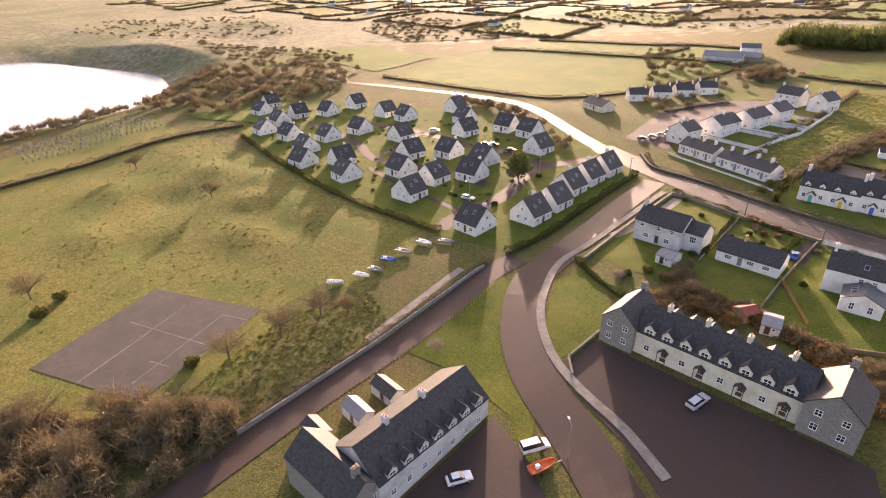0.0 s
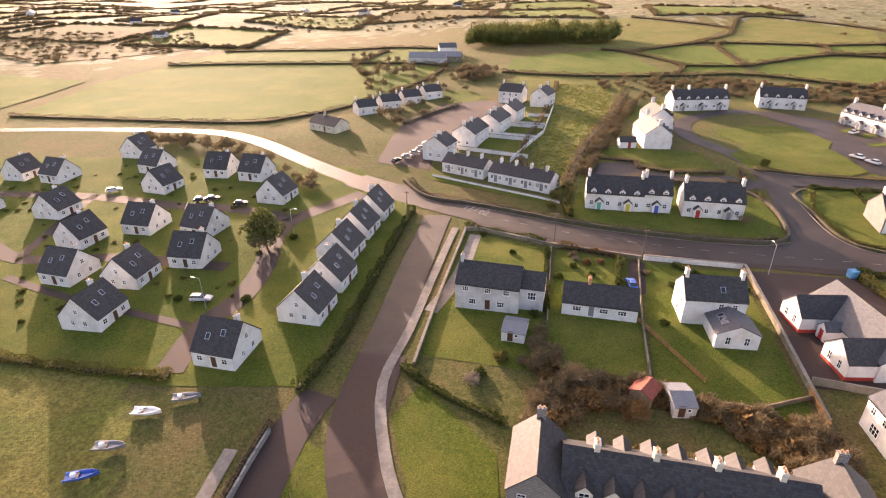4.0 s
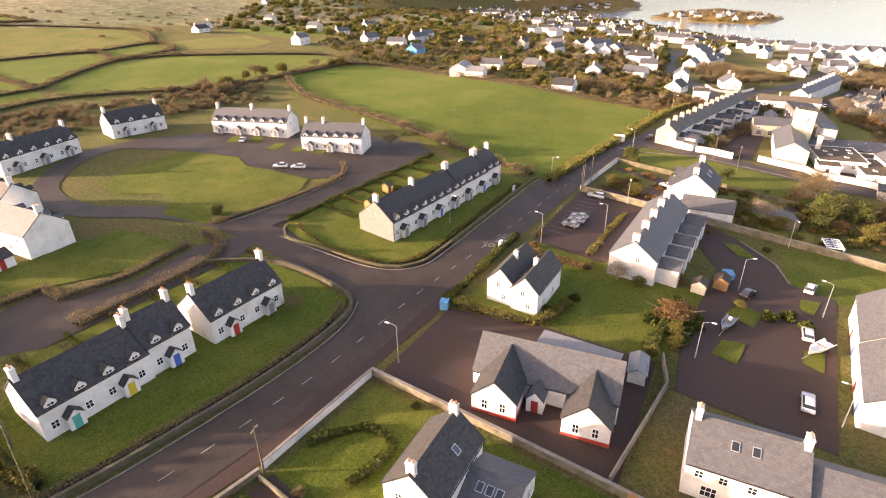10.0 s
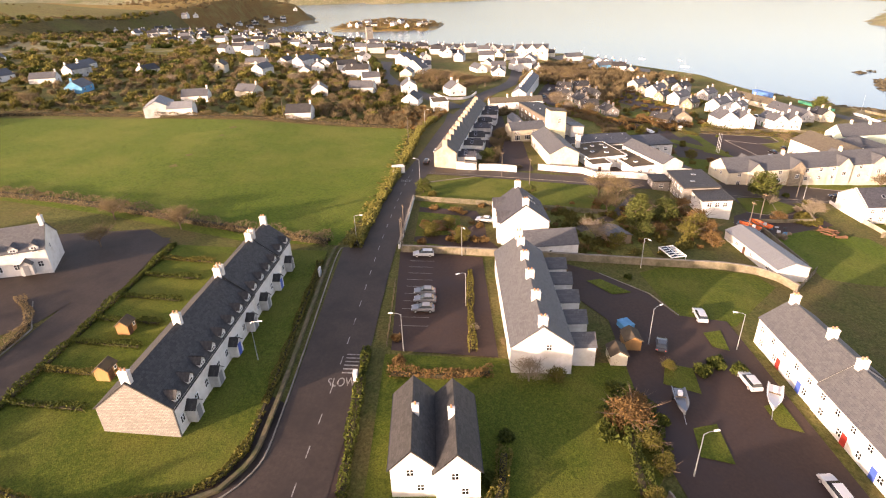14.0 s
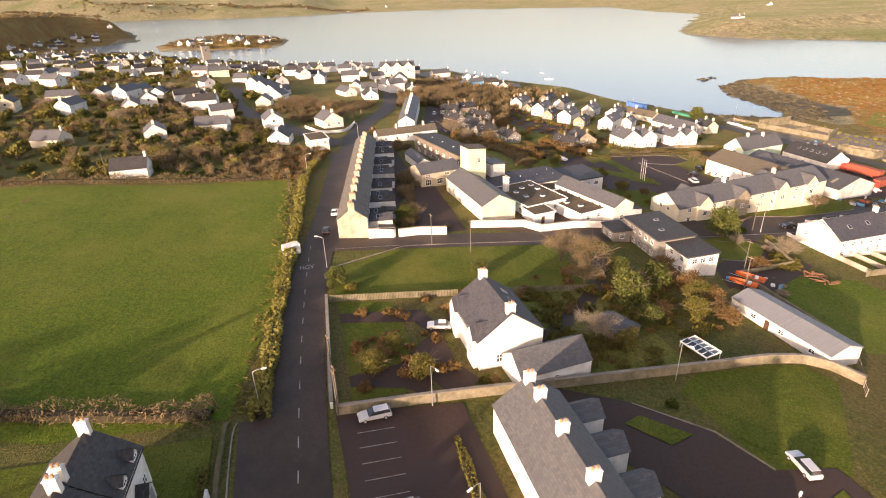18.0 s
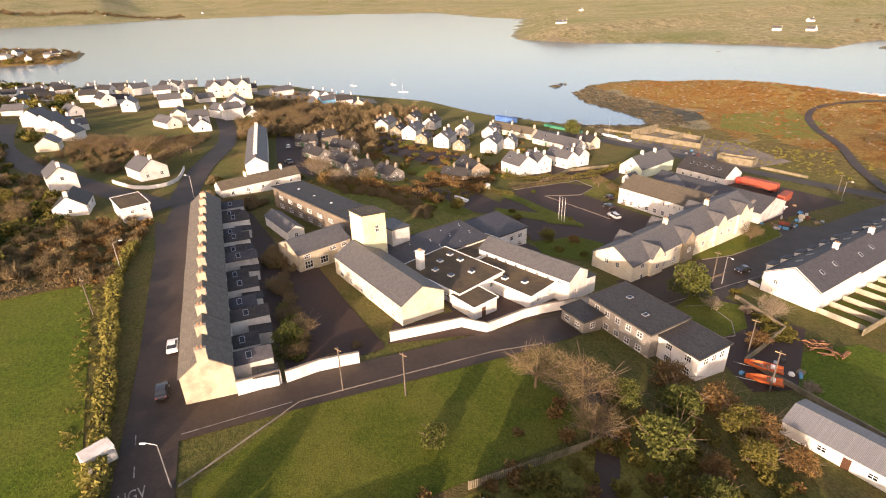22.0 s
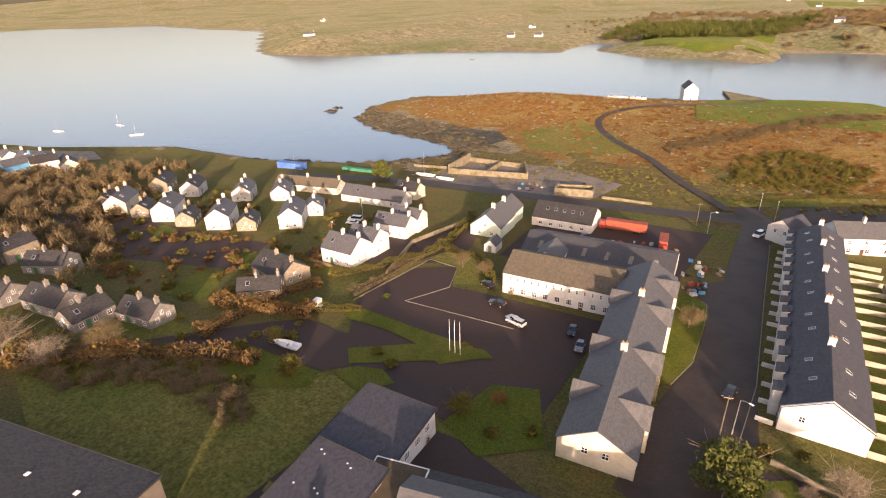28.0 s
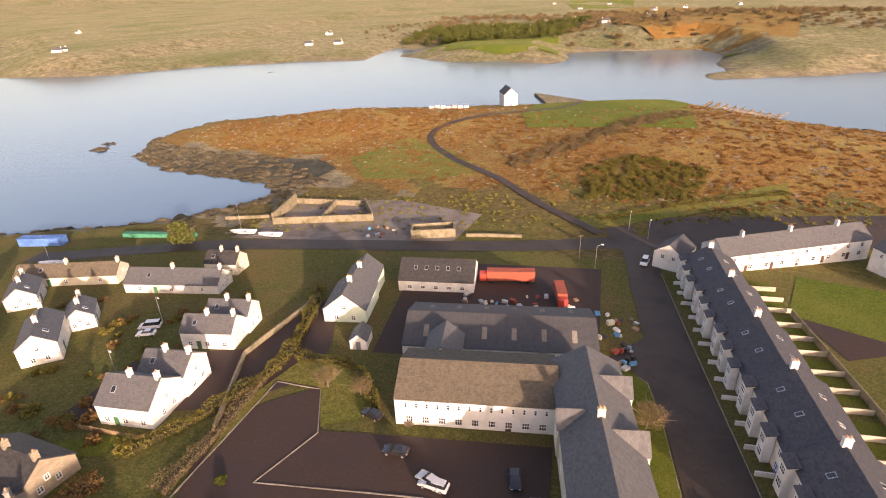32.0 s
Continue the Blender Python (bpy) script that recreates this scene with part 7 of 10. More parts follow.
# patchwork of small fields with their hedges in the valley and on the hill
rng_f = random.Random(31)
hedge_spots = []
for i_ in range(11):
    for j_ in range(6):
        x0, y0 = -1500 + i_ * 155 + rng_f.uniform(-25, 25), 470 + j_ * 150 + 0.12 * i_ * 30 + rng_f.uniform(-25, 25)
        if x0 > -330 and y0 < 640 or rng_f.random() < 0.22:
            continue
        w_, h_, k_ = rng_f.uniform(90, 140), rng_f.uniform(85, 130), rng_f.uniform(-25, 25)
        pts = ((x0, y0), (x0 + w_, y0 + k_), (x0 + w_ + k_, y0 + h_ + k_), (x0 + k_ * 0.5, y0 + h_))
        if min(-wetness(p[0], p[1]) for p in pts) < 12:
            continue
        drape("field", pts, rng_f.choice((M_FIELD, M_FIELD, M_ROUGH, M_LAND)), 0.35, "small valley field between dark hedges", "field", "structure", 30)
        for p, q_ in zip(pts, pts[1:] + pts[:1]):
            n_ = int(math.hypot(q_[0] - p[0], q_[1] - p[1]) / 4.5)
            hedge_spots += [(p[0] + (q_[0] - p[0]) * t_ / n_ + rng_f.uniform(-1, 1), p[1] + (q_[1] - p[1]) * t_ / n_ + rng_f.uniform(-1, 1)) for t_ in range(n_)]

# the estate behind the street: tarmac loop, parking and small lawns
drape("yard", ((-26, 210), (-25.5, 202), (-18.6, 198), (0, 198), (22, 198), (26, 204), (16, 208), (1, 205.4), (-10.8, 209), (-11, 214), (-20, 213)), M_ASPH, 0.1, "tarmac parking behind the street terraces", "yard", "structure", 5)
drape("yard", ((54, 238.6), (58, 247), (52, 267), (40, 289), (50, 291), (76, 272), (94, 244), (104, 212), (98, 204), (66, 211), (57.6, 217.4)), M_ASPH, 0.1, "tarmac road and parking before the far row", "yard", "structure", 6)
for x, y, a in ((68, 263, 35), (72, 257, 35), (70.5, 246, 20), (73, 238, 10), (76, 231, 8)):
    ca, sa = math.cos(math.radians(a)), math.sin(math.radians(a))
    drape("lawn", [(x + ca * u - sa * v, y + sa * u + ca * v) for u, v in ((-2, -1.8), (5, -1.8), (5, 1.8), (-2, 1.8))], M_GRASS, 0.17, "small front lawn between parking bays", "lawn", "structure", 4)
drape("lawn", ((-2.8, 293.6), (8, 303), (10, 298.5), (2, 284), (-2.8, 264), (-9.9, 266)), M_GRASS, 0.1, "back garden lawn of the estate", "lawn")
for k in range(6):
    x = -22 + k * 7.2
    drape("lawn", ((x, 191.4), (x + 4.6, 191.4), (x + 4.8, 197.4), (x + 0.2, 197.4)), M_GRASS, 0.2, "small back garden lawn", "lawn", "structure", 4)

for k, (x0, y0, x1, y1) in enumerate(((-70.5, 219.5, -45.6, 213), (-62, 234, -44.6, 229.6), (-60.4, 237, -44, 233), (-55.4, 250, -42.4, 247), (-54, 253, -42, 250.6), (-50, 266, -40.8, 264.4))):
    wall_run("garden_wall", ((x0, y0), (x1, y1)), 1.3, 0.25, M_WHITE, "white rendered wall between back gardens", cap=M_CONC, group="walls")
for pts in (((-69, 222), (-46, 215.4), (-44.8, 228), (-61, 232.6)), ((-60, 239), (-44.4, 235), (-42.8, 246), (-55, 249)), ((-53.4, 255), (-42, 252.4), (-41, 263), (-50, 265.4)), ((-98, 310), (-86, 316), (-70, 297), (-88, 285)), ((-78, 196), (-73, 192), (-36, 179), (-34.4, 181.6), (-60, 192), (-74, 199))):
    drape("lawn", pts, M_GRASS, 0.12, "garden grass of the older houses", "lawn", "structure", 5)
for pts in (((271, 27), (264, 31), (268, 36), (277, 33)), ((318, 29), (306, 31), (309, 37), (320, 36)), ((276, 43), (264, 47), (258, 56), (270, 59)), ((257, 28), (247, 24), (246, 29), (254, 31))):
    drape("lawn", pts, M_GRASS, 0.16, "small lawn among the harbour cottages", "lawn", "structure", 4)
M_WEED = mat("dark_seaweed", (0.022, 0.024, 0.012), (0.05, 0.048, 0.024), 0.6, 0.7, (0.1, 0.085, 0.05), 0.12, 0.8, "world", 0.2)
drape("tide_flat", ((364, -131), (370, -146), (345, -158), (322, -164), (296, -162), (284, -150), (288, -133), (322, -131)), M_WEED, 0.25, "dark weedy rocks bared by the tide in the cove", "shore", "structure", 4)

# tarmac round the hospital and the street terrace
drape("drive", ((232, 48), (222, 48), (205, 45.4), (197, 48.4), (200, 54), (206, 53.4), (211, 55.8), (214.6, 61), (234.2, 62.4), (239.4, 68.6), (252, 86), (257, 83), (246, 66), (238, 54)), M_ASPHR, 0.13, "brown tarmac drive past the grass island", "drive", "structure", 5)
drape("pavement", ((157.5, 152), (158, 146.4), (198, 141), (238, 134.6), (240, 142), (244, 145.4), (200, 149)), M_ASPH, 0.1, "tarmac pavement before the street terrace", "pavement", "structure", 5)
drape("yard", ((159, 133.6), (159, 117), (195, 116.4), (204, 121), (240, 121), (240, 125), (200, 130.4)), M_ASPHR, 0.1, "shaded tarmac yard beside the hospital", "yard", "structure", 5)

# ---- plants ----
def leaf_cloud(seed, n, lobes, size, slim=1.0, shell=0.55):
    """Triangles scattered through a handful of lobes: an uneven crown with gaps. lobes: (x, y, z, rx, rz). slim under 1 makes twigs."""
    r = np.random.default_rng(seed)
    w = np.array([l[3] ** 2 * l[4] for l in lobes])
    pick = r.choice(len(lobes), n, p=w / w.sum())
    d = r.normal(size=(n, 3))
    d /= np.linalg.norm(d, axis=1)[:, None]
    rad = shell + (1.05 - shell) * r.random(n) ** 0.7
    L = np.array(lobes)[pick]
    c = L[:, :3] + d * rad[:, None] * np.stack([L[:, 3], L[:, 3], L[:, 4]], 1)
    a = r.normal(size=(n, 3)) + d * (1.6 if slim < 0.5 else 0.2)
    a /= np.linalg.norm(a, axis=1)[:, None]
    b = np.cross(a, r.normal(size=(n, 3)))
    b /= np.linalg.norm(b, axis=1)[:, None]
    s = size * (0.6 + 0.8 * r.random(n))[:, None]
    v = np.stack([c - a * s * 0.5 - b * s * slim * 0.5, c - a * s * 0.5 + b * s * slim * 0.5, c + a * s * 0.6], 1)
    v[:, :, 2] = np.maximum(v[:, :, 2], 0.02)
    return v.reshape(-1, 3)


def cloud_mesh(name, pts, material):
    me = bpy.data.meshes.new(name)
    n = len(pts) // 3
    me.vertices.add(n * 3)
    me.vertices.foreach_set("co", pts.astype(np.float32).ravel())
    me.loops.add(n * 3)
    me.loops.foreach_set("vertex_index", np.arange(n * 3, dtype=np.int32))
    me.polygons.add(n)
    me.polygons.foreach_set("loop_start", np.arange(0, n * 3, 3, dtype=np.int32))
    me.materials.append(material)
    me.update(calc_edges=True)
    me.validate()
    return me


def trunk_mesh(seed, h, spread, limbs, material):
    """A tapered trunk with limbs and branches."""
    r = random.Random(seed)
    bm = bmesh.new()
    tube(bm, (0, 0, -0.4), (0, 0, h * 0.35), h * 0.032, h * 0.024, 6)
    for k in range(limbs):
        a = 2 * math.pi * (k + r.random() * 0.6) / limbs
        z0 = h * r.uniform(0.2, 0.36)
        p = Vector((math.cos(a) * spread * 0.5, math.sin(a) * spread * 0.5, h * r.uniform(0.5, 0.66)))
        tube(bm, (0, 0, z0), p, h * 0.016, h * 0.009, 5)
        for _ in range(3):
            e = p + Vector((math.cos(a + r.uniform(-0.9, 0.9)) * spread * 0.5, math.sin(a + r.uniform(-0.9, 0.9)) * spread * 0.5, h * r.uniform(0.1, 0.32)))
            tube(bm, p, e, h * 0.008, h * 0.003, 4)
    tube(bm, (0, 0, h * 0.34), (r.uniform(-0.3, 0.3), r.uniform(-0.3, 0.3), h * 0.85), h * 0.02, h * 0.006, 5)
    return mesh_of(bm, "trunk", material)


def lobes_for(seed, h, w, n, low=0.3):
    r = random.Random(seed)
    out = [(0, 0, h * 0.68, w * 0.34, h * 0.28)]
    for k in range(n):
        a = 2 * math.pi * k / n + r.uniform(-0.4, 0.4)
        d = w * r.uniform(0.2, 0.36)
        out.append((math.cos(a) * d, math.sin(a) * d, h * r.uniform(low + 0.15, 0.75), w * r.uniform(0.16, 0.27), h * r.uniform(0.13, 0.24)))
    return out


TREES = {}
for k in range(3):
    TREES["bare", k] = (trunk_mesh(k, 7.0, 5.0, 6, M_BARK), cloud_mesh("crown", leaf_cloud(k, 3000, lobes_for(k, 7.0, 7.5, 9), 0.8, 0.05, 0.15), M_TWIG))
    TREES["pale", k] = (trunk_mesh(k + 9, 6.0, 5.0, 7, M_WALLST), cloud_mesh("crown", leaf_cloud(k + 9, 2800, lobes_for(k + 9, 6.0, 7.0, 9), 0.75, 0.05, 0.15), M_TWIGG))
    TREES["evergreen", k] = (trunk_mesh(k + 20, 6.5, 4.0, 5, M_BARK), cloud_mesh("crown", leaf_cloud(k + 20, 2600, lobes_for(k + 20, 6.5, 6.5, 9, 0.12), 0.42, 0.7), M_EVER))
    TREES["bushy", k] = (trunk_mesh(k + 30, 5.0, 4.0, 6, M_BARK), cloud_mesh("crown", leaf_cloud(k + 30, 2000, lobes_for(k + 30, 5.0, 6.0, 8, 0.1), 0.4, 0.5, 0.35), M_OLIVE))
    TREES["russet", k] = (trunk_mesh(k + 40, 4.0, 4.0, 6, M_BARK), cloud_mesh("crown", leaf_cloud(k + 40, 1700, lobes_for(k + 40, 4.0, 5.5, 8, 0.05), 0.4, 0.4, 0.3), M_ORANGE))
SHRUBS = {}
for k in range(3):
    for key, m, slim, sz in (("green", M_HEDGE, 0.7, 0.3), ("olive", M_OLIVE, 0.6, 0.3), ("russet", M_ORANGE, 0.4, 0.34), ("twiggy", M_TWIG, 0.09, 0.55), ("pale", M_TWIGG, 0.09, 0.55)):
        SHRUBS[key, k] = cloud_mesh("shrub", leaf_cloud(100 + k, 620, [(0, 0, 0.5, 0.8, 0.55), (0.5, 0.3, 0.6, 0.5, 0.4), (-0.45, 0.25, 0.55, 0.5, 0.45), (0.1, -0.5, 0.5, 0.5, 0.4)], sz, slim, 0.4), m)
TREE_WORDS = {"bare": "bare winter tree with fine brown twigs", "pale": "bare pale-twigged tree with a rounded crown", "evergreen": "dark evergreen tree with a dense crown", "bushy": "olive-green broad bushy tree", "russet": "russet-leaved bushy tree in winter colour"}
SHRUB_WORDS = {"green": "clipped green garden shrub", "olive": "rounded yellow-green garden shrub", "russet": "russet winter garden shrub", "twiggy": "bare brown twiggy shrub", "pale": "bare pale twiggy shrub"}
count = [0]


def tree(kind, x, y, size=1.0, flat=1.0):
    k = count[0] % 3
    count[0] += 1
    t, c = TREES[kind, k]
    ob = thing("tree", TREE_WORDS[kind], "tree", pose(x, y, ground_z(x, y) - 0.05, 0, 0, count[0] * 77 % 360) @ Matrix.Diagonal((size, size, size * flat, 1)), kind + " trees")
    child("trunk", t, ob)
    child("crown", c, ob)


def shrub(kind, x, y, size=1.0, tall=1.0):
    k = count[0] % 3
    count[0] += 1
    ob = new("shrub", SHRUBS[kind, k])
    ob.matrix_world = pose(x, y, ground_z(x, y) - 0.1, 0, 0, count[0] * 71 % 360) @ Matrix.Diagonal((size, size, size * tall, 1))
    tagged(ob, SHRUB_WORDS[kind], "shrub", kind + " shrubs")


# shade inside the hedges, put into the colour of a sheet under the leaves
M_HEDGE_SHADE = mat("hedge_inner_shade", (0.03, 0.026, 0.014), (0.06, 0.05, 0.028), 2.0, 0.95, None, 0.1, 0.5, "world")


def hedge(points, h, w, label, material=None, dense=70, curved=True, leaf=0.26):
    """A trimmed hedge: an inner sheet coloured dark like its shaded inside, and leaves all over it, following the
    ground.
    """
    line = along(points, 1.0) if curved else along_straight(points, 1.0)
    r = np.random.default_rng(len(points) * 7 + int(abs(points[0][0])))
    q = np.array([p.xy for p, _ in line])
    d = np.array([t.xy for _, t in line])
    z = heights(q[:, 0], q[:, 1])
    n = int(len(line) * dense * 1.6)
    i = r.integers(0, len(line), n)
    side, up = r.uniform(-1, 1, n), r.random(n)
    top = r.random(n) < 0.4
    up = np.where(top, 0.86 + 0.2 * r.random(n), up)
    side = np.where(top, side, np.sign(side) * (0.8 + 0.25 * np.abs(side)))
    bulge = 1 + 0.2 * np.sin(i * 0.9) + 0.2 * np.sin(i * 0.37 + 1)
    lenw = r.uniform(-0.5, 0.5, n)
    c = np.stack([q[i, 0] + d[i, 0] * lenw - d[i, 1] * side * w / 2 * bulge, q[i, 1] + d[i, 1] * lenw + d[i, 0] * side * w / 2 * bulge, z[i] + up * h * bulge], 1)
    a = r.normal(size=(n, 3))
    a /= np.linalg.norm(a, axis=1)[:, None]
    b = np.cross(a, r.normal(size=(n, 3)))
    b /= np.linalg.norm(b, axis=1)[:, None]
    s = leaf * (0.6 + 0.8 * r.random(n))[:, None]
    slim = 0.7 if material not in (M_TWIG, M_TWIGG) else 0.3
    tri = np.stack([c - a * s * 0.6 - b * s * slim * 0.5, c - a * s * 0.6 + b * s * slim * 0.5, c + a * s * 0.7], 1).reshape(-1, 3)
    ob = tagged(new("hedge", cloud_mesh("hedge", tri, material or M_HEDGE)), label, "hedge")
    # added sheet; its dark colour stands in for shade between the leaves
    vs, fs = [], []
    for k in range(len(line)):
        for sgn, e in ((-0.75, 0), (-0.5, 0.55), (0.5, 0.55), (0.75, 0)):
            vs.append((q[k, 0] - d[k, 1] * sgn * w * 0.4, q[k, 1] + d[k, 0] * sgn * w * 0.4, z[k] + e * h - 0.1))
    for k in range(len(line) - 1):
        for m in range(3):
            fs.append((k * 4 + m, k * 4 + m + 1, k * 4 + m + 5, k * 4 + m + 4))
    child("inner_body", raw_mesh("inner_body", vs, fs, M_HEDGE_SHADE), ob)
    return ob


def thicket(name, label, spots, variants, material, size=(0.8, 1.6), tall=(0.8, 1.3), seed=0):
    """Many bushes nobody would count, as one object."""
    r = np.random.default_rng(seed)
    spots = np.array(spots)
    z = heights(spots[:, 0], spots[:, 1])
    out = []
    for (x, y), h in zip(spots, z):
        p = variants[r.integers(len(variants))]
        s, t, a = r.uniform(*size), r.uniform(*tall), r.uniform(0, 6.28)
        ca, sa = math.cos(a) * s, math.sin(a) * s
        out.append(np.stack([p[:, 0] * ca - p[:, 1] * sa + x, p[:, 0] * sa + p[:, 1] * ca + y, p[:, 2] * s * t + h - 0.15], 1))
    return tagged(new(name, cloud_mesh(name, np.concatenate(out), material)), label, "scrub", "", "stuff")


def scatter(n, outline, seed):
    """Random places inside an outline, off the houses and roads."""
    r = np.random.default_rng(seed)
    xs, ys = [p[0] for p in outline], [p[1] for p in outline]
    x, y = r.uniform(min(xs), max(xs), n * 8), r.uniform(min(ys), max(ys), n * 8)
    ok = inside_distance(outline, x, y) > 0
    x, y = x[ok], y[ok]
    hit = (((BX[:, 0] - x[:, None]) ** 2 + (BX[:, 1] - y[:, None]) ** 2 < BX[:, 2] ** 2).any(1)
           | ((LX[:, 0] - x[:, None]) ** 2 + (LX[:, 1] - y[:, None]) ** 2 < 30).any(1) | (wetness(x, y) > -8))
    return list(zip(x[~hit][:n].tolist(), y[~hit][:n].tolist()))


BLOCKS = [(o.matrix_world.translation.x, o.matrix_world.translation.y, max(6.0, max((c.dimensions.x for c in o.children if c.name.startswith("wall")), default=8) * 0.62)) for o in scene.objects if o.parent is None and o.type == "EMPTY" and any(c.name.startswith("roof") for c in o.children)]
BX = np.array(BLOCKS)
LANES = [q.xy for pts in (((-88, 188), (-58, 171.5), (-32, 162.8), (0, 159.5), (30, 160), (60, 159), (100, 158.5), (160, 154), (197, 148.6), (226, 143.4), (262, 135)), ((157, 156), (152, 110), (150, 85), (152, 62)), ((146, 60), (150, 30), (154, -50), (160, -95)), ((-60, -105), (60, -98), (150, -84), (280, -60)), ((262, 135), (302, 124), (336, 110), (400, 99), (505, 96)), ((258, 141), (298, 164), (334, 181), (430, 196)), ((26, 158), (29, 200), (22, 225), (10, 246), (14, 270), (40, 288), (75, 268), (92, 240)), ((165, -88), (190, -115), (205, -150), (228, -190), (235, -230), (190, -262))) for q, _ in along(pts, 5.0)]
LX = np.array(LANES)


BUSH = [leaf_cloud(200 + k, 170, [(0, 0, 0.6, 1.0, 0.7), (0.7, 0.3, 0.7, 0.6, 0.5), (-0.6, 0.4, 0.6, 0.6, 0.5)], 0.55, 0.55, 0.4) for k in range(3)]
BRUSH = [leaf_cloud(210 + k, 260, [(0, 0, 0.9, 1.0, 0.9), (0.7, 0.3, 1.0, 0.6, 0.7), (-0.6, 0.4, 0.9, 0.6, 0.7)], 0.9, 0.09, 0.25) for k in range(3)]
FARTREE = [leaf_cloud(220 + k, 190, [(0, 0, 2.6, 1.6, 1.6), (1.2, 0.6, 2.2, 1.2, 1.2), (-1.0, 0.7, 2.0, 1.2, 1.1), (0, -1.1, 2.0, 1.1, 1.0)], 1.3, 0.16, 0.3) for k in range(3)]
TUSSOCK = [leaf_cloud(230 + k, 46, [(0, 0, 0.15, 0.5, 0.3)], 0.5, 0.3, 0.3) for k in range(3)]

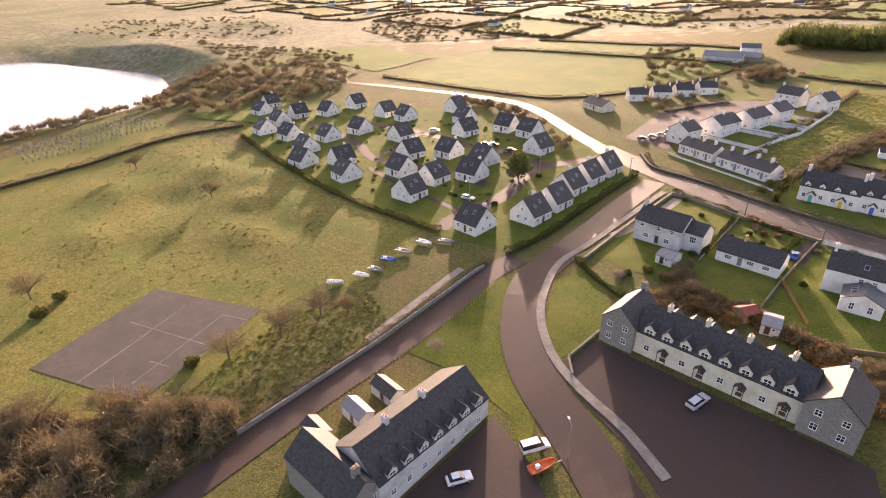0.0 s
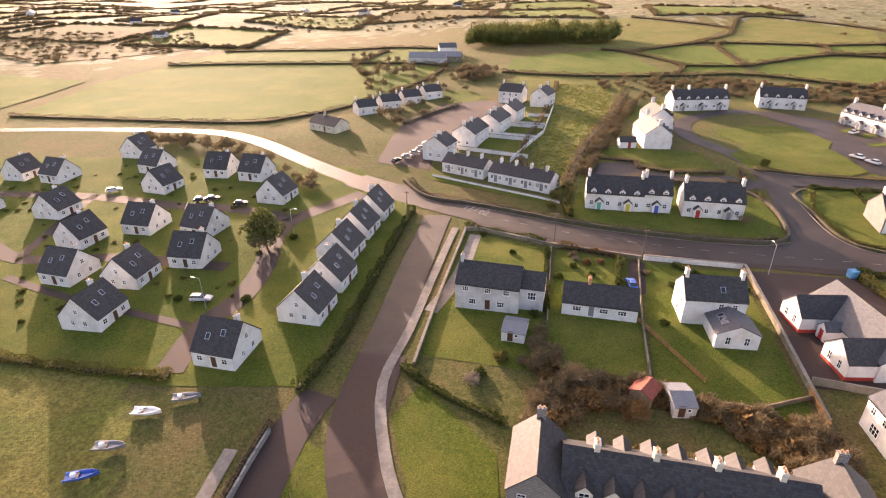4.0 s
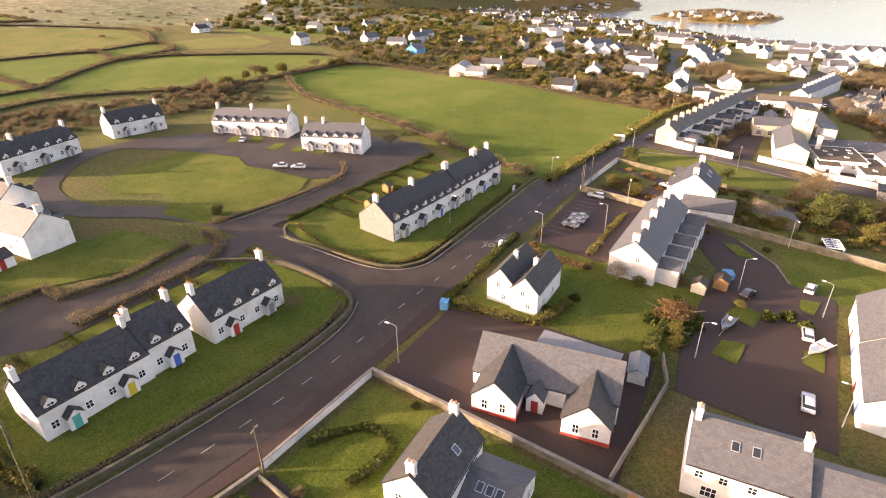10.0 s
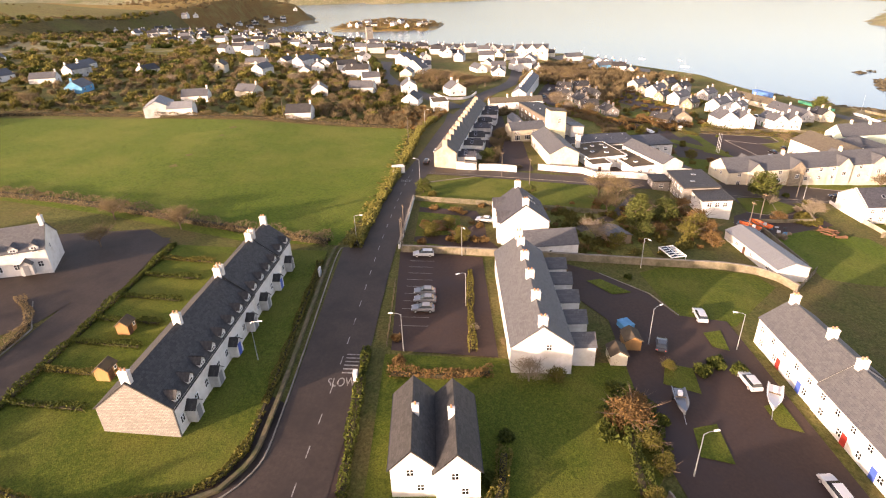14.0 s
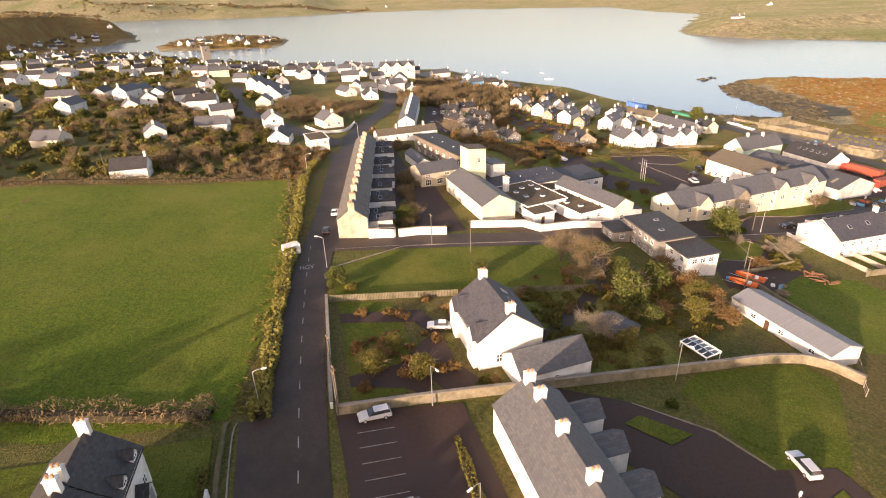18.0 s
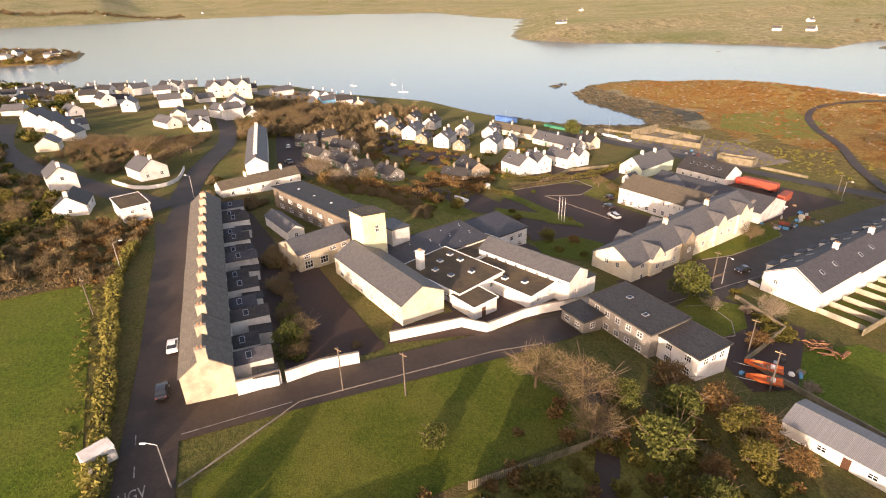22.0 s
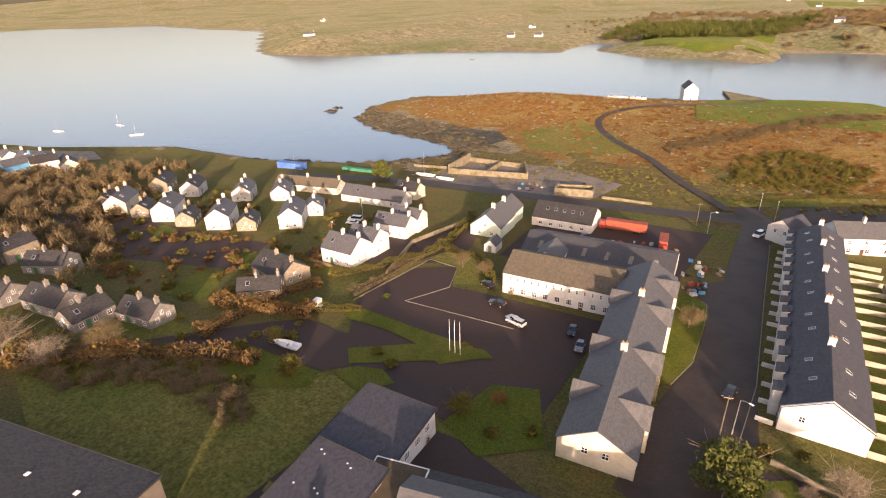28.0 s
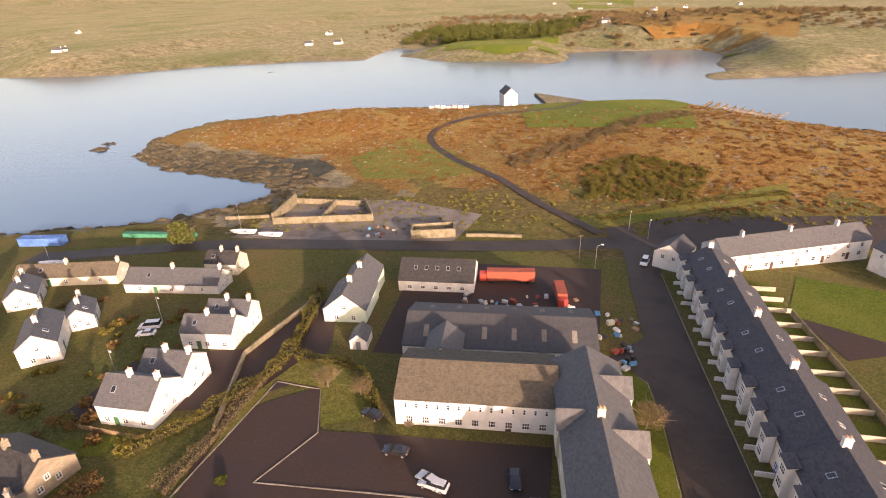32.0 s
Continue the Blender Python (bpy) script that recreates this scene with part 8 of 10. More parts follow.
# hedges
for pts, h, w, lab, m in (
        (((-73.8, 170), (-73.4, 150), (-72.6, 130), (-72, 112), (-74, 99)), 1.5, 1.6, "leafy green hedge along the lane", M_HEDGE),
        (((-31.5, 189), (-32.5, 178), (-31, 171.6)), 2.0, 1.4, "overgrown hedge at the terrace end", M_OLIVE),
        (((-57, 161.8), (-45, 158.6), (-37, 156)), 1.2, 1.0, "dense front garden hedge by the road", M_HEDGE),
        (((-33, 154.6), (-24, 153), (-20, 152)), 1.2, 1.0, "russet hedge along a front garden", M_ORANGE),
        (((-19.6, 150), (-20.6, 140)), 1.3, 1.2, "clipped green hedge beside a drive", M_HEDGE),
        (((-8, 150.5), (-2, 146), (-3, 141), (-10, 142)), 0.8, 1.0, "low clipped hedge round a lawn", M_HEDGE),
        (((-36, 152), (-35.6, 140), (-35, 128)), 1.0, 1.0, "low green hedge between gardens", M_HEDGE),
        (((29, 153.6), (40, 154.4), (62, 155.4)), 1.4, 1.2, "neat green hedge along the road", M_HEDGE),
        (((30, 152), (31.5, 144), (33.8, 137), (42, 135)), 1.3, 1.6, "overgrown olive hedge round a garden", M_OLIVE),
        (((100, 163.6), (133, 161.4), (165, 158.6), (208, 155.6), (228, 151)), 1.8, 2.0, "rough grassy hedge along the pasture", M_TUFT),
        (((102, 170), (108, 200), (118, 240), (132, 296), (158, 336)), 2.0, 3.0, "bare brown hedge bounding a field", M_TWIG),
        (((212, 160), (213, 200), (215, 250), (212, 328), (165, 340)), 2.0, 3.0, "bare brown hedge bounding a field", M_TWIG),
        (((-33, 190), (-26, 230), (-16, 270), (-8, 310)), 2.2, 3.2, "tall brown hedge beside the tussocky strip", M_TWIG),
        (((-39, 188), (-48, 215), (-44, 260), (-40, 330)), 1.6, 1.8, "hedge beside the back gardens", M_TWIG),
        (((-75.4, 92), (-75.2, 58), (-75, 30), (-74, 4)), 1.3, 1.2, "dark brown hedge bank along the path", M_TWIG),
        (((-280, 20), (-280, 54), (-280, 100), (-268, 126)), 2.2, 3.0, "dark field hedge by the graveyard", M_TWIG),
        (((24, 214), (45, 211.6), (64, 211.8), (72, 218)), 0.9, 1.4, "low brown hedge round the green", M_TWIG),
        (((-13, 200), (16, 202), (20, 212)), 1.4, 2.2, "brown hedge along the estate road", M_TWIG),
        (((36, 202), (60, 202.4), (97, 202.6)), 0.9, 1.0, "green hedge behind the terrace gardens", M_HEDGE),
        (((-98, 98), (-120, 97), (-150, 98), (-178, 102), (-212, 108), (-250, 116)), 1.2, 1.8, "low hedge round the holiday cottages", M_OLIVE),
        (((243, 28), (236, 16), (231, 0), (234, -20), (238, -34)), 1.6, 2.4, "yellow-green hedge beside a lane", M_OLIVE),
        (((262, 92), (250, 82), (238, 72), (226, 66)), 2.2, 3.4, "russet hedge below the stone cottages", M_ORANGE),
        (((232, 46), (246, 52), (256, 54)), 2.2, 3.0, "tall russet hedge round a garden", M_ORANGE),
        (((-58, 107), (-50, 102), (-40, 98)), 0.9, 1.2, "low hedge at the garden ends", M_HEDGE),
        (((-36, 93), (-20, 95), (6, 95)), 1.5, 2.2, "russet hedge behind the cream row", M_ORANGE),
        (((-300, 250), (-180, 246), (-153, 256), (-133, 282), (-114, 333), (-108, 376)), 1.6, 2.2, "dark hedge along the sunlit pasture", M_TWIG),
        (((-310, 383), (-204, 388), (-137, 388), (-110, 378)), 1.8, 2.4, "dark hedge running between two pastures", M_TWIG),
        (((-172, 393), (-166, 440)), 1.8, 3.0, "dark hedge running between two pastures", M_TWIG),
        (((-300, 438), (-211, 443), (-165, 456), (-124, 446)), 1.8, 2.4, "dark hedge beyond the pastures", M_TWIG),
        (((-72, 360), (-34, 351), (22, 358), (62, 366), (122, 338), (206, 336)), 1.8, 2.8, "dark hedge along the foot of the hill", M_TWIG),
        (((22, 360), (28, 388), (3, 431), (-14, 441)), 1.8, 2.2, "dark hedge running between two pastures", M_TWIG),
        (((28, 388), (64, 391), (76, 401), (122, 435), (154, 432)), 1.8, 2.2, "dark hedge running between two pastures", M_TWIG),
        (((64, 391), (64, 464), (72, 482)), 1.8, 2.2, "dark hedge running between two pastures", M_TWIG),
        (((122, 435), (130, 476), (72, 483), (46, 473), (3, 431)), 1.8, 2.2, "dark hedge running between two pastures", M_TWIG),
        (((130, 476), (176, 487), (170, 453), (126, 440)), 1.8, 2.2, "dark hedge running between two pastures", M_TWIG),
        (((154, 432), (218, 371), (206, 338)), 1.8, 2.4, "dark hedge above the pasture", M_TWIG),
        (((48, 474), (94, 562), (22, 644)), 1.8, 2.4, "dark hedge crossing the hillside", M_TWIG),
        (((96, 562), (130, 642), (204, 562), (178, 488)), 1.8, 2.4, "dark hedge crossing the hillside", M_TWIG)):
    far = h >= 1.8
    hedge(pts, h, w, lab, m, 60 if not far else 45, True, 0.3 if not far else 0.5)

# single trees
for kind, pts in (("bare", ((-161.8, 8.4, 1.1), (-186.7, 70.5, 1.0), (-250, 66, 1.1), (-94, 43, 1.0), (-93, 53, 1.0), (-88, 57, 0.8), (-95, 31, 1.1), (-86, 14, 1.1), (-88, 1, 1.2), (-104, -2, 1.2), (-96, 8, 1.1), (-80, -6, 1.0), (-78, 22, 0.8), (-105, 142, 0.7), (-30, 108, 0.7), (138, 101, 1.1), (131, 98, 1.3), (125, 102, 1.0), (161, 5, 0.8), (218, 5, 0.7), (211, 6, 0.6), (168, 128, 0.7), (187, 128, 0.6), (94, 217, 0.8), (12, 175, 0.5), (105, 205, 0.9), (108, 222, 0.9), (304, -31, 0.8))),
                  ("pale", ((56.6, 130.2, 0.75), (107.4, 108.8, 1.0), (142, 50, 0.6), (134, 42, 0.9), (265, 92, 1.3), (256, 88, 1.0), (-62, 60, 0.6))),
                  ("evergreen", ((148, 49, 1.35), (128, 92, 0.8), (118, 96, 1.1), (122, 88, 1.0), (110, 97, 0.7), (135, 121, 0.6), (136.5, 150.6, 0.7), (167, 131, 0.8), (-105.4, 145.6, 1.5), (298, -58, 1.3), (27.6, 217, 0.45), (330, 138, 1.0))),
                  ("bushy", ((44.2, 116, 0.6), (40.7, 115.4, 0.5), (36, 118, 0.5), (62, 116, 0.4), (57, 126, 0.5), (-35.9, 182.3, 0.6), (-36, 176, 0.6), (107, 147, 0.8), (104.6, 140, 0.8), (112, 143, 0.7), (104, 105, 0.8), (116, 82, 1.0), (111, 86, 0.9), (187, 56, 0.8), (60.5, 108, 0.4), (218, 65, 0.9), (230, 58, 0.7))),
                  ("russet", ((48.4, 117.6, 1.15), (51, 116, 0.8), (113.9, 80, 1.1), (108, 81.3, 0.9), (110, 146, 0.7), (121, 80, 1.1), (128, 82, 1.2), (113, 92, 0.8), (183, 50, 0.6), (129.6, 54, 0.8), (249, 79, 0.9), (290, 60, 0.9), (63, 120, 0.7), (190, 62, 0.7), (-27, 104, 0.9), (-20, 103, 0.8), (-33, 113, 0.6)))):
    for x, y, s in pts:
        tree(kind, x, y, s)
for x, y, s_ in ((332, 154, 1.5), (336, 148, 1.3), (320, 142, 1.6), (323, 135, 1.3), (317, 130, 1.1), (326, 125, 1.2), (344, 163, 1.2), (352, 158, 1.1), (309, 136, 1.0), (378, 77, 1.3), (372, 64, 1.2), (388, 82, 1.2), (377, 55, 1.3), (392, 68, 1.2), (399, 60, 1.2), (366, 50, 1.1), (268, 92, 1.3), (253, 79, 1.0), (386, 46, 1.2), (409, 52, 1.2)):
    tree("bare", x, y, s_, 0.9)
for n, (x, y) in enumerate(((139, 344), (146, 345), (150, 345), (161, 342), (182, 339), (192, 336), (199, 336), (208, 335), (218, 333), (224, 332), (230, 330), (119, 334), (124, 338))):
    tree(("bushy", "bare", "bushy")[n % 3], x, y, 0.9 + 0.1 * (n % 4))
# wind-cut trees along the lanes and gardens of the town
for n, (x, y) in enumerate(scatter(46, ((216, 160), (250, 170), (330, 175), (360, 120), (420, 110), (420, 60), (380, 40), (300, 90), (280, 110), (300, 170), (420, 210), (420, 330), (280, 330), (222, 280)), 5)):
    tree(("bare", "bushy", "evergreen", "russet", "bare", "pale")[n % 6], x, y, 0.8 + 0.5 * ((n * 7) % 10) / 10)

# garden shrubs
for kind, pts in (("twiggy", ((-30, 151, 1.3), (-14.5, 146, 1.0), (-38, 112, 1.4), (-31, 106, 1.6), (-10, 105, 1.4), (0, 104, 1.3), (-24, 110, 1.5), (8, 100, 1.5), (66, 133, 1.0), (-53, 161, 1.0), (160, 126, 1.2), (162, 121, 1.0))),
                  ("russet", ((-27, 148, 1.2), (-24, 149, 1.1), (-34, 109, 1.6), (-28, 110, 1.5), (-14, 110, 1.3), (-5, 106, 1.5), (3, 105.5, 1.3), (103, 149, 1.3), (114, 149, 1.2), (60, 150, 1.2), (66, 151, 1.1), (92, 119, 1.0), (188, 66, 1.4))),
                  ("green", ((-52, 158, 1.0), (-44, 150, 0.9), (-30, 146, 1.0), (-26, 143, 0.9), (-33, 141, 1.1), (-37, 126, 1.2), (-13, 128, 1.0), (38, 137, 1.3), (45, 134.5, 1.2), (62, 100, 1.6), (60, 103, 1.5), (60.5, 97, 1.5), (42, 115, 1.4), (49, 113, 1.2), (90, 106, 1.0), (5, 143, 0.8), (-97, 122, 1.2), (-100, 150, 1.2), (-112, 120, 1.0), (150, 41, 1.2), (224, 30, 1.0), (-45, 108, 1.2))),
                  ("olive", ((-42, 112, 1.5), (-20, 148, 1.0), (101, 131, 1.0), (116, 132, 1.1), (134, 148, 1.4), (175, 54, 1.2), (205, 52, 1.4), (210, 50, 1.3), (180, 58, 1.3), (197, 38, 0.8), (144, 38, 1.3), (139, 36, 1.2), (-150, 8, 2.2), (-155, 14, 2.0), (-100, 25, 1.8), (258, 48, 1.2), (276, 30, 1.1), (300, 34, 1.1), (315, 36, 1.1))),
                  ("pale", ((-29.5, 149.5, 1.0), (138, 44, 1.4), (117, 60, 1.5), (200, 12, 1.0), (70, 138, 0.9), (-46, 106, 1.6)))):
    for x, y, s in pts:
        shrub(kind, x, y, s)

# uncounted scrub, woods and grass
thicket("thicket", "brown winter thicket below the sports court", scatter(260, ((-122, -26), (-98, 12), (-74, 24), (-72, -30)), 1), BRUSH, M_TWIG, (1.2, 2.4), (0.9, 1.6), 1)
thicket("garden_scrub", "brown and russet brambles at the garden ends", scatter(150, ((-36, 112), (-34, 96), (8, 94), (8, 105), (-14, 107.5)), 2), BUSH, M_ORANGE, (0.8, 1.5), (0.7, 1.2), 2)
thicket("garden_scrub", "brown twiggy scrub at the garden ends", scatter(140, ((-38, 124), (-36, 96), (8, 94), (8, 106), (-30, 112)), 12), BRUSH, M_TWIG, (0.8, 1.5), (0.7, 1.2), 12)
thicket("lane_scrub", "olive scrub beside the yard", scatter(34, ((43, 114), (55, 113), (56, 118), (46, 122)), 3), BUSH, M_HEDGE, (0.7, 1.3), (0.8, 1.3), 3)
thicket("villa_shrubbery", "dark shrubbery in the walled garden", scatter(95, ((99, 119), (125, 122), (125, 80), (112, 78), (99, 98)), 4), BUSH, M_OLIVE, (0.6, 1.3), (0.7, 1.2), 4)
thicket("villa_shrubbery", "russet shrubbery in the walled garden", scatter(70, ((100, 150), (124, 150), (134, 96), (126, 80), (106, 78), (100, 120)), 14), BUSH, M_ORANGE, (0.6, 1.2), (0.7, 1.2), 14)
thicket("town_scrub", "brown winter scrub between the village houses", scatter(620, ((214, 178), (222, 160), (340, 175), (430, 230), (430, 420), (260, 420), (222, 340), (218, 200)), 6), BRUSH, M_TWIG, (1.0, 1.9), (0.7, 1.2), 6)
thicket("town_scrub", "olive scrub between the village houses", scatter(620, ((214, 178), (222, 160), (340, 175), (430, 230), (430, 420), (260, 420), (222, 340), (218, 200)), 7), BUSH, M_OLIVE, (1.0, 2.4), (0.8, 1.3), 7)
thicket("far_trees", "bare brown trees through the far town", scatter(800, ((330, 180), (960, 150), (1060, 260), (960, 640), (480, 720), (250, 560), (300, 420)), 8), FARTREE, M_TWIG, (0.8, 1.5), (0.6, 1.0), 8)
thicket("far_trees", "olive scrub through the far town", scatter(700, ((330, 180), (960, 150), (1060, 260), (960, 640), (480, 720), (250, 560), (300, 420)), 9), BUSH, M_OLIVE, (2.0, 4.5), (0.7, 1.1), 9)
thicket("harbour_trees", "brown trees above the harbour", scatter(420, ((300, 110), (440, 90), (470, 20), (380, -20), (330, 40), (300, 56), (262, 86)), 10), FARTREE, M_TWIG, (0.8, 1.4), (0.8, 1.2), 10)
thicket("harbour_scrub", "russet and olive gardens among the cottages", scatter(110, ((262, 96), (340, 100), (376, 20), (300, -36), (252, -30), (240, 30), (224, 60)), 11), BUSH, M_OLIVE, (0.8, 1.7), (0.6, 1.1), 11)
thicket("gorse", "dark gorse on the heath of the headland", scatter(420, ((170, -118), (130, -122), (122, -150), (150, -165), (172, -150)), 15), BRUSH, M_OLIVE, (0.7, 1.4), (0.5, 0.9), 15)
thicket("bracken", "red-brown bracken over the headland", scatter(4200, ((-60, -125), (150, -112), (250, -140), (390, -190), (400, -235), (300, -272), (214, -262), (190, -246), (150, -250), (98, -260), (60, -270), (-60, -230)), 16), BUSH, M_BRACKEN, (0.5, 1.5), (0.22, 0.5), 16)
thicket("coast_grass", "pale tussocks along the coast road", scatter(700, ((40, -110), (150, -98), (290, -70), (290, -112), (180, -125), (40, -128)), 17), TUSSOCK, M_TUFT, (0.8, 1.8), (0.6, 1.4), 17)
thicket("strip_tussocks", "coarse yellow tussocks on the grass strip", scatter(2000, ((-36, 190), (-29, 192), (-15, 280), (-14, 330), (-38, 332), (-44, 262), (-46, 220)), 18), TUSSOCK, M_STRAW, (0.9, 1.7), (0.4, 0.9), 18)
thicket("verge_tussocks", "rough yellow tussocks on the banks", scatter(2200, ((-92, 16), (-74, 16), (-76, 60), (-90, 66), (-100, 50)), 19), TUSSOCK, M_TUFT, (0.5, 1.0), (0.5, 1.0), 19)
thicket("pine_wood", "dark pine wood on the far rise", scatter(260, ((-110, 455), (-8, 465), (0, 500), (-110, 505)), 20), FARTREE, M_EVER, (1.6, 2.6), (1.0, 1.5), 20)
thicket("hill_scrub", "brown scrub along the foot of the hill", scatter(130, ((-20, 316), (60, 312), (120, 306), (150, 340), (60, 352), (-20, 345)), 21), BRUSH, M_TWIG, (0.9, 1.7), (0.7, 1.2), 21)
thicket("hill_scrub", "bare trees along the rising lane", scatter(60, ((-190, 420), (-130, 290), (-100, 230), (-88, 300), (-70, 345), (-120, 390)), 22), FARTREE, M_TWIG, (0.8, 1.5), (0.8, 1.2), 22)
thicket("lake_trees", "bare trees along the inlet and graveyard", scatter(320, ((-398, 10), (-390, 120), (-470, 190), (-330, 260), (-290, 200), (-300, 130), (-372, 100), (-350, 10)), 23), FARTREE, M_TWIG, (0.9, 1.6), (0.8, 1.2), 23)
for k_, (pts, n_) in enumerate(((((-363, 237), (-378, 292), (-520, 300), (-640, 260), (-460, 222)), 420), (((-540, 420), (-420, 380), (-330, 460), (-400, 540), (-560, 520)), 420), (((-640, 260), (-900, 200), (-1000, 300), (-800, 420), (-600, 380)), 420), (((-330, 560), (-120, 600), (-200, 760), (-420, 720)), 300))):
    thicket("valley_wood", "hazy brown woods in the valley beyond the estate", scatter(n_ // 2, pts, 60 + k_), FARTREE, M_TWIG, (0.8, 1.5), (0.4, 0.7), 60 + k_)
thicket("far_wood", "dark wood across the channel", scatter(500, ((440, -760), (330, -680), (200, -720), (160, -900), (420, -940)), 25), FARTREE, M_EVER, (1.6, 3.0), (0.8, 1.2), 25)
thicket("far_heath", "brown scrub on the far shore", scatter(900, ((160, -680), (-60, -700), (-320, -640), (-420, -1200), (500, -1300), (420, -760)), 26), FARTREE, M_TWIG, (1.5, 3.2), (0.4, 0.8), 26)
thicket("hill_heath", "rough brown heath on the hillside", scatter(260, ((90, 570), (230, 470), (420, 480), (900, 700), (900, 1200), (100, 1100), (-150, 800), (-140, 570)), 27), FARTREE, M_TWIG, (0.8, 1.8), (0.3, 0.6), 27)

# garden plots behind the stone-gabled terrace, and growth round the car parks
for x in (47, 54, 61, 67.5, 75, 83, 90):
    hedge(((x, 191.4), (x + 0.3, 201.6)), 0.9, 0.9, "low clipped hedge between back gardens", M_HEDGE if int(x) % 2 else M_OLIVE, 60, False, 0.26)
hedge(((234, 44), (225, 38.5)), 1.0, 2.4, "rough yellow-green growth at the car park edge", M_OLIVE, 60, False, 0.28)
hedge(((231.5, 34), (231, 20), (231.5, 6)), 1.6, 2.2, "bare twiggy hedge beside the car park", M_TWIG, 60, False, 0.3)
hedge(((228, -3), (216, -2), (207, 9)), 1.2, 2.0, "yellow-green hedge behind the car park", M_OLIVE, 60, True, 0.28)
hedge(((243.5, 66), (245.5, 52), (244.6, 40), (242, 34)), 2.0, 3.0, "tall orange-brown grassy hedge by the lane", M_ORANGE, 60, True, 0.34)
hedge(((57, 151), (56.8, 143), (57.8, 136)), 1.3, 1.3, "russet hedge behind the double-gabled house", M_ORANGE, 60, False, 0.28)
hedge(((36.6, 119), (46, 118), (54, 117)), 1.6, 1.6, "bright green hedge at the yard edge", M_HEDGE, 60, False, 0.3)
hedge(((63.4, 138.4), (75, 138.6), (90, 138.4)), 0.9, 1.1, "planted strip of low shrubs by the terrace", M_OLIVE, 50, False, 0.26)
hedge(((165, -100), (135, -118), (98, -132)), 0.8, 2.6, "pale rough grass bank along the road", M_OLIVE, 60, True, 0.28)
for pts, n in ((((-142, 34), (-106, 49), (-145, 95), (-270, 118), (-275, 40), (-170, -10), (-140, -6)), 2600),):
    thicket("field_tussocks", "low tussocks over the rough field", scatter(n, pts, 41), TUSSOCK, M_TUFT, (0.4, 1.0), (0.4, 0.9), 41)
thicket("town_gardens", "green garden shrubs through the far town", scatter(420, ((330, 180), (960, 150), (1060, 260), (960, 640), (480, 720), (250, 560), (300, 420)), 42), BUSH, M_HEDGE, (2.0, 4.2), (0.6, 1.0), 42)
thicket("bracken_gullies", "dark twiggy growth in the gullies of the heath", scatter(260, ((200, -150), (215, -150), (150, -215), (120, -240), (112, -232)), 43), BRUSH, M_TWIG, (0.9, 1.8), (0.4, 0.7), 43)
thicket("bracken_pale", "straw-coloured grass over the headland", scatter(1500, ((-60, -125), (150, -112), (250, -140), (400, -190), (395, -235), (300, -272), (214, -262), (98, -258), (-60, -230)), 44), TUSSOCK, M_TWIGG, (1.0, 2.4), (0.5, 0.9), 44)
thicket("roadside_trees", "bare trees between the holiday cottages and the road", scatter(60, ((-102, 176), (-112, 188), (-132, 203), (-152, 214), (-200, 226), (-200, 218), (-152, 206), (-120, 186)), 45), FARTREE, M_TWIG, (0.6, 1.1), (0.8, 1.2), 45)
thicket("cottage_shrubs", "olive garden shrubs between the holiday cottages", scatter(150, ((-98, 104), (-104, 170), (-150, 200), (-260, 185), (-285, 135), (-180, 104)), 46), BUSH, M_OLIVE, (0.4, 0.9), (0.6, 1.0), 46)
thicket("hospital_scrub", "dark winter scrub filling the hospital garden", scatter(210, ((262, 124), (206, 122), (206, 112), (240, 116), (262, 100)), 47), BRUSH, M_TWIG, (0.7, 1.4), (0.6, 1.1), 47)
thicket("hospital_scrub", "brown scrub behind the hospital wing", scatter(150, ((262, 92), (226, 90), (212, 78), (230, 70), (262, 80)), 48), BRUSH, M_TWIG, (0.7, 1.5), (0.5, 1.0), 48)
thicket("hospital_scrub", "olive bushes behind the hospital wing", scatter(70, ((262, 92), (226, 90), (212, 74), (230, 66), (262, 80)), 49), BUSH, M_OLIVE, (0.7, 1.4), (0.5, 0.9), 49)
thicket("forecourt_scrub", "tangled shrubs along the hospital forecourt", scatter(70, ((166, 133), (196, 128), (196, 124), (166, 128)), 50), BRUSH, M_TWIG, (0.6, 1.1), (0.6, 1.1), 50)
thicket("wall_bushes", "garden bushes along the drive wall", scatter(60, ((136, 44), (131, 41), (126, 46), (128, 50), (134, 47)), 51), BUSH, M_OLIVE, (0.5, 1.0), (0.6, 1.0), 51)

thicket("street_scrub", "russet and brown brambles beside the street", scatter(100, ((208, 157), (232, 150), (246, 146), (250, 158), (240, 172), (214, 168)), 80), BUSH, M_ORANGE, (0.7, 1.5), (0.7, 1.2), 80)
thicket("street_scrub", "bare twiggy bushes beside the street", scatter(120, ((208, 156), (232, 149), (250, 145), (256, 160), (240, 180), (216, 180)), 81), BRUSH, M_TWIG, (0.7, 1.5), (0.7, 1.3), 81)
thicket("fork_scrub", "golden brown thicket above the fork", scatter(170, ((300, 150), (312, 126), (336, 118), (360, 112), (360, 160), (344, 172), (312, 160)), 82), BRUSH, M_TWIG, (0.8, 1.7), (0.7, 1.2), 82)
thicket("copse", "bare copse by the pastures", scatter(50, ((-100, 340), (-80, 335), (-74, 360), (-98, 372)), 83), FARTREE, M_TWIG, (0.8, 1.4), (0.8, 1.2), 83)
thicket("copse", "bare copse behind the estate", scatter(34, ((104, 322), (126, 322), (128, 340), (108, 342)), 84), FARTREE, M_TWIG, (0.7, 1.2), (0.8, 1.2), 84)
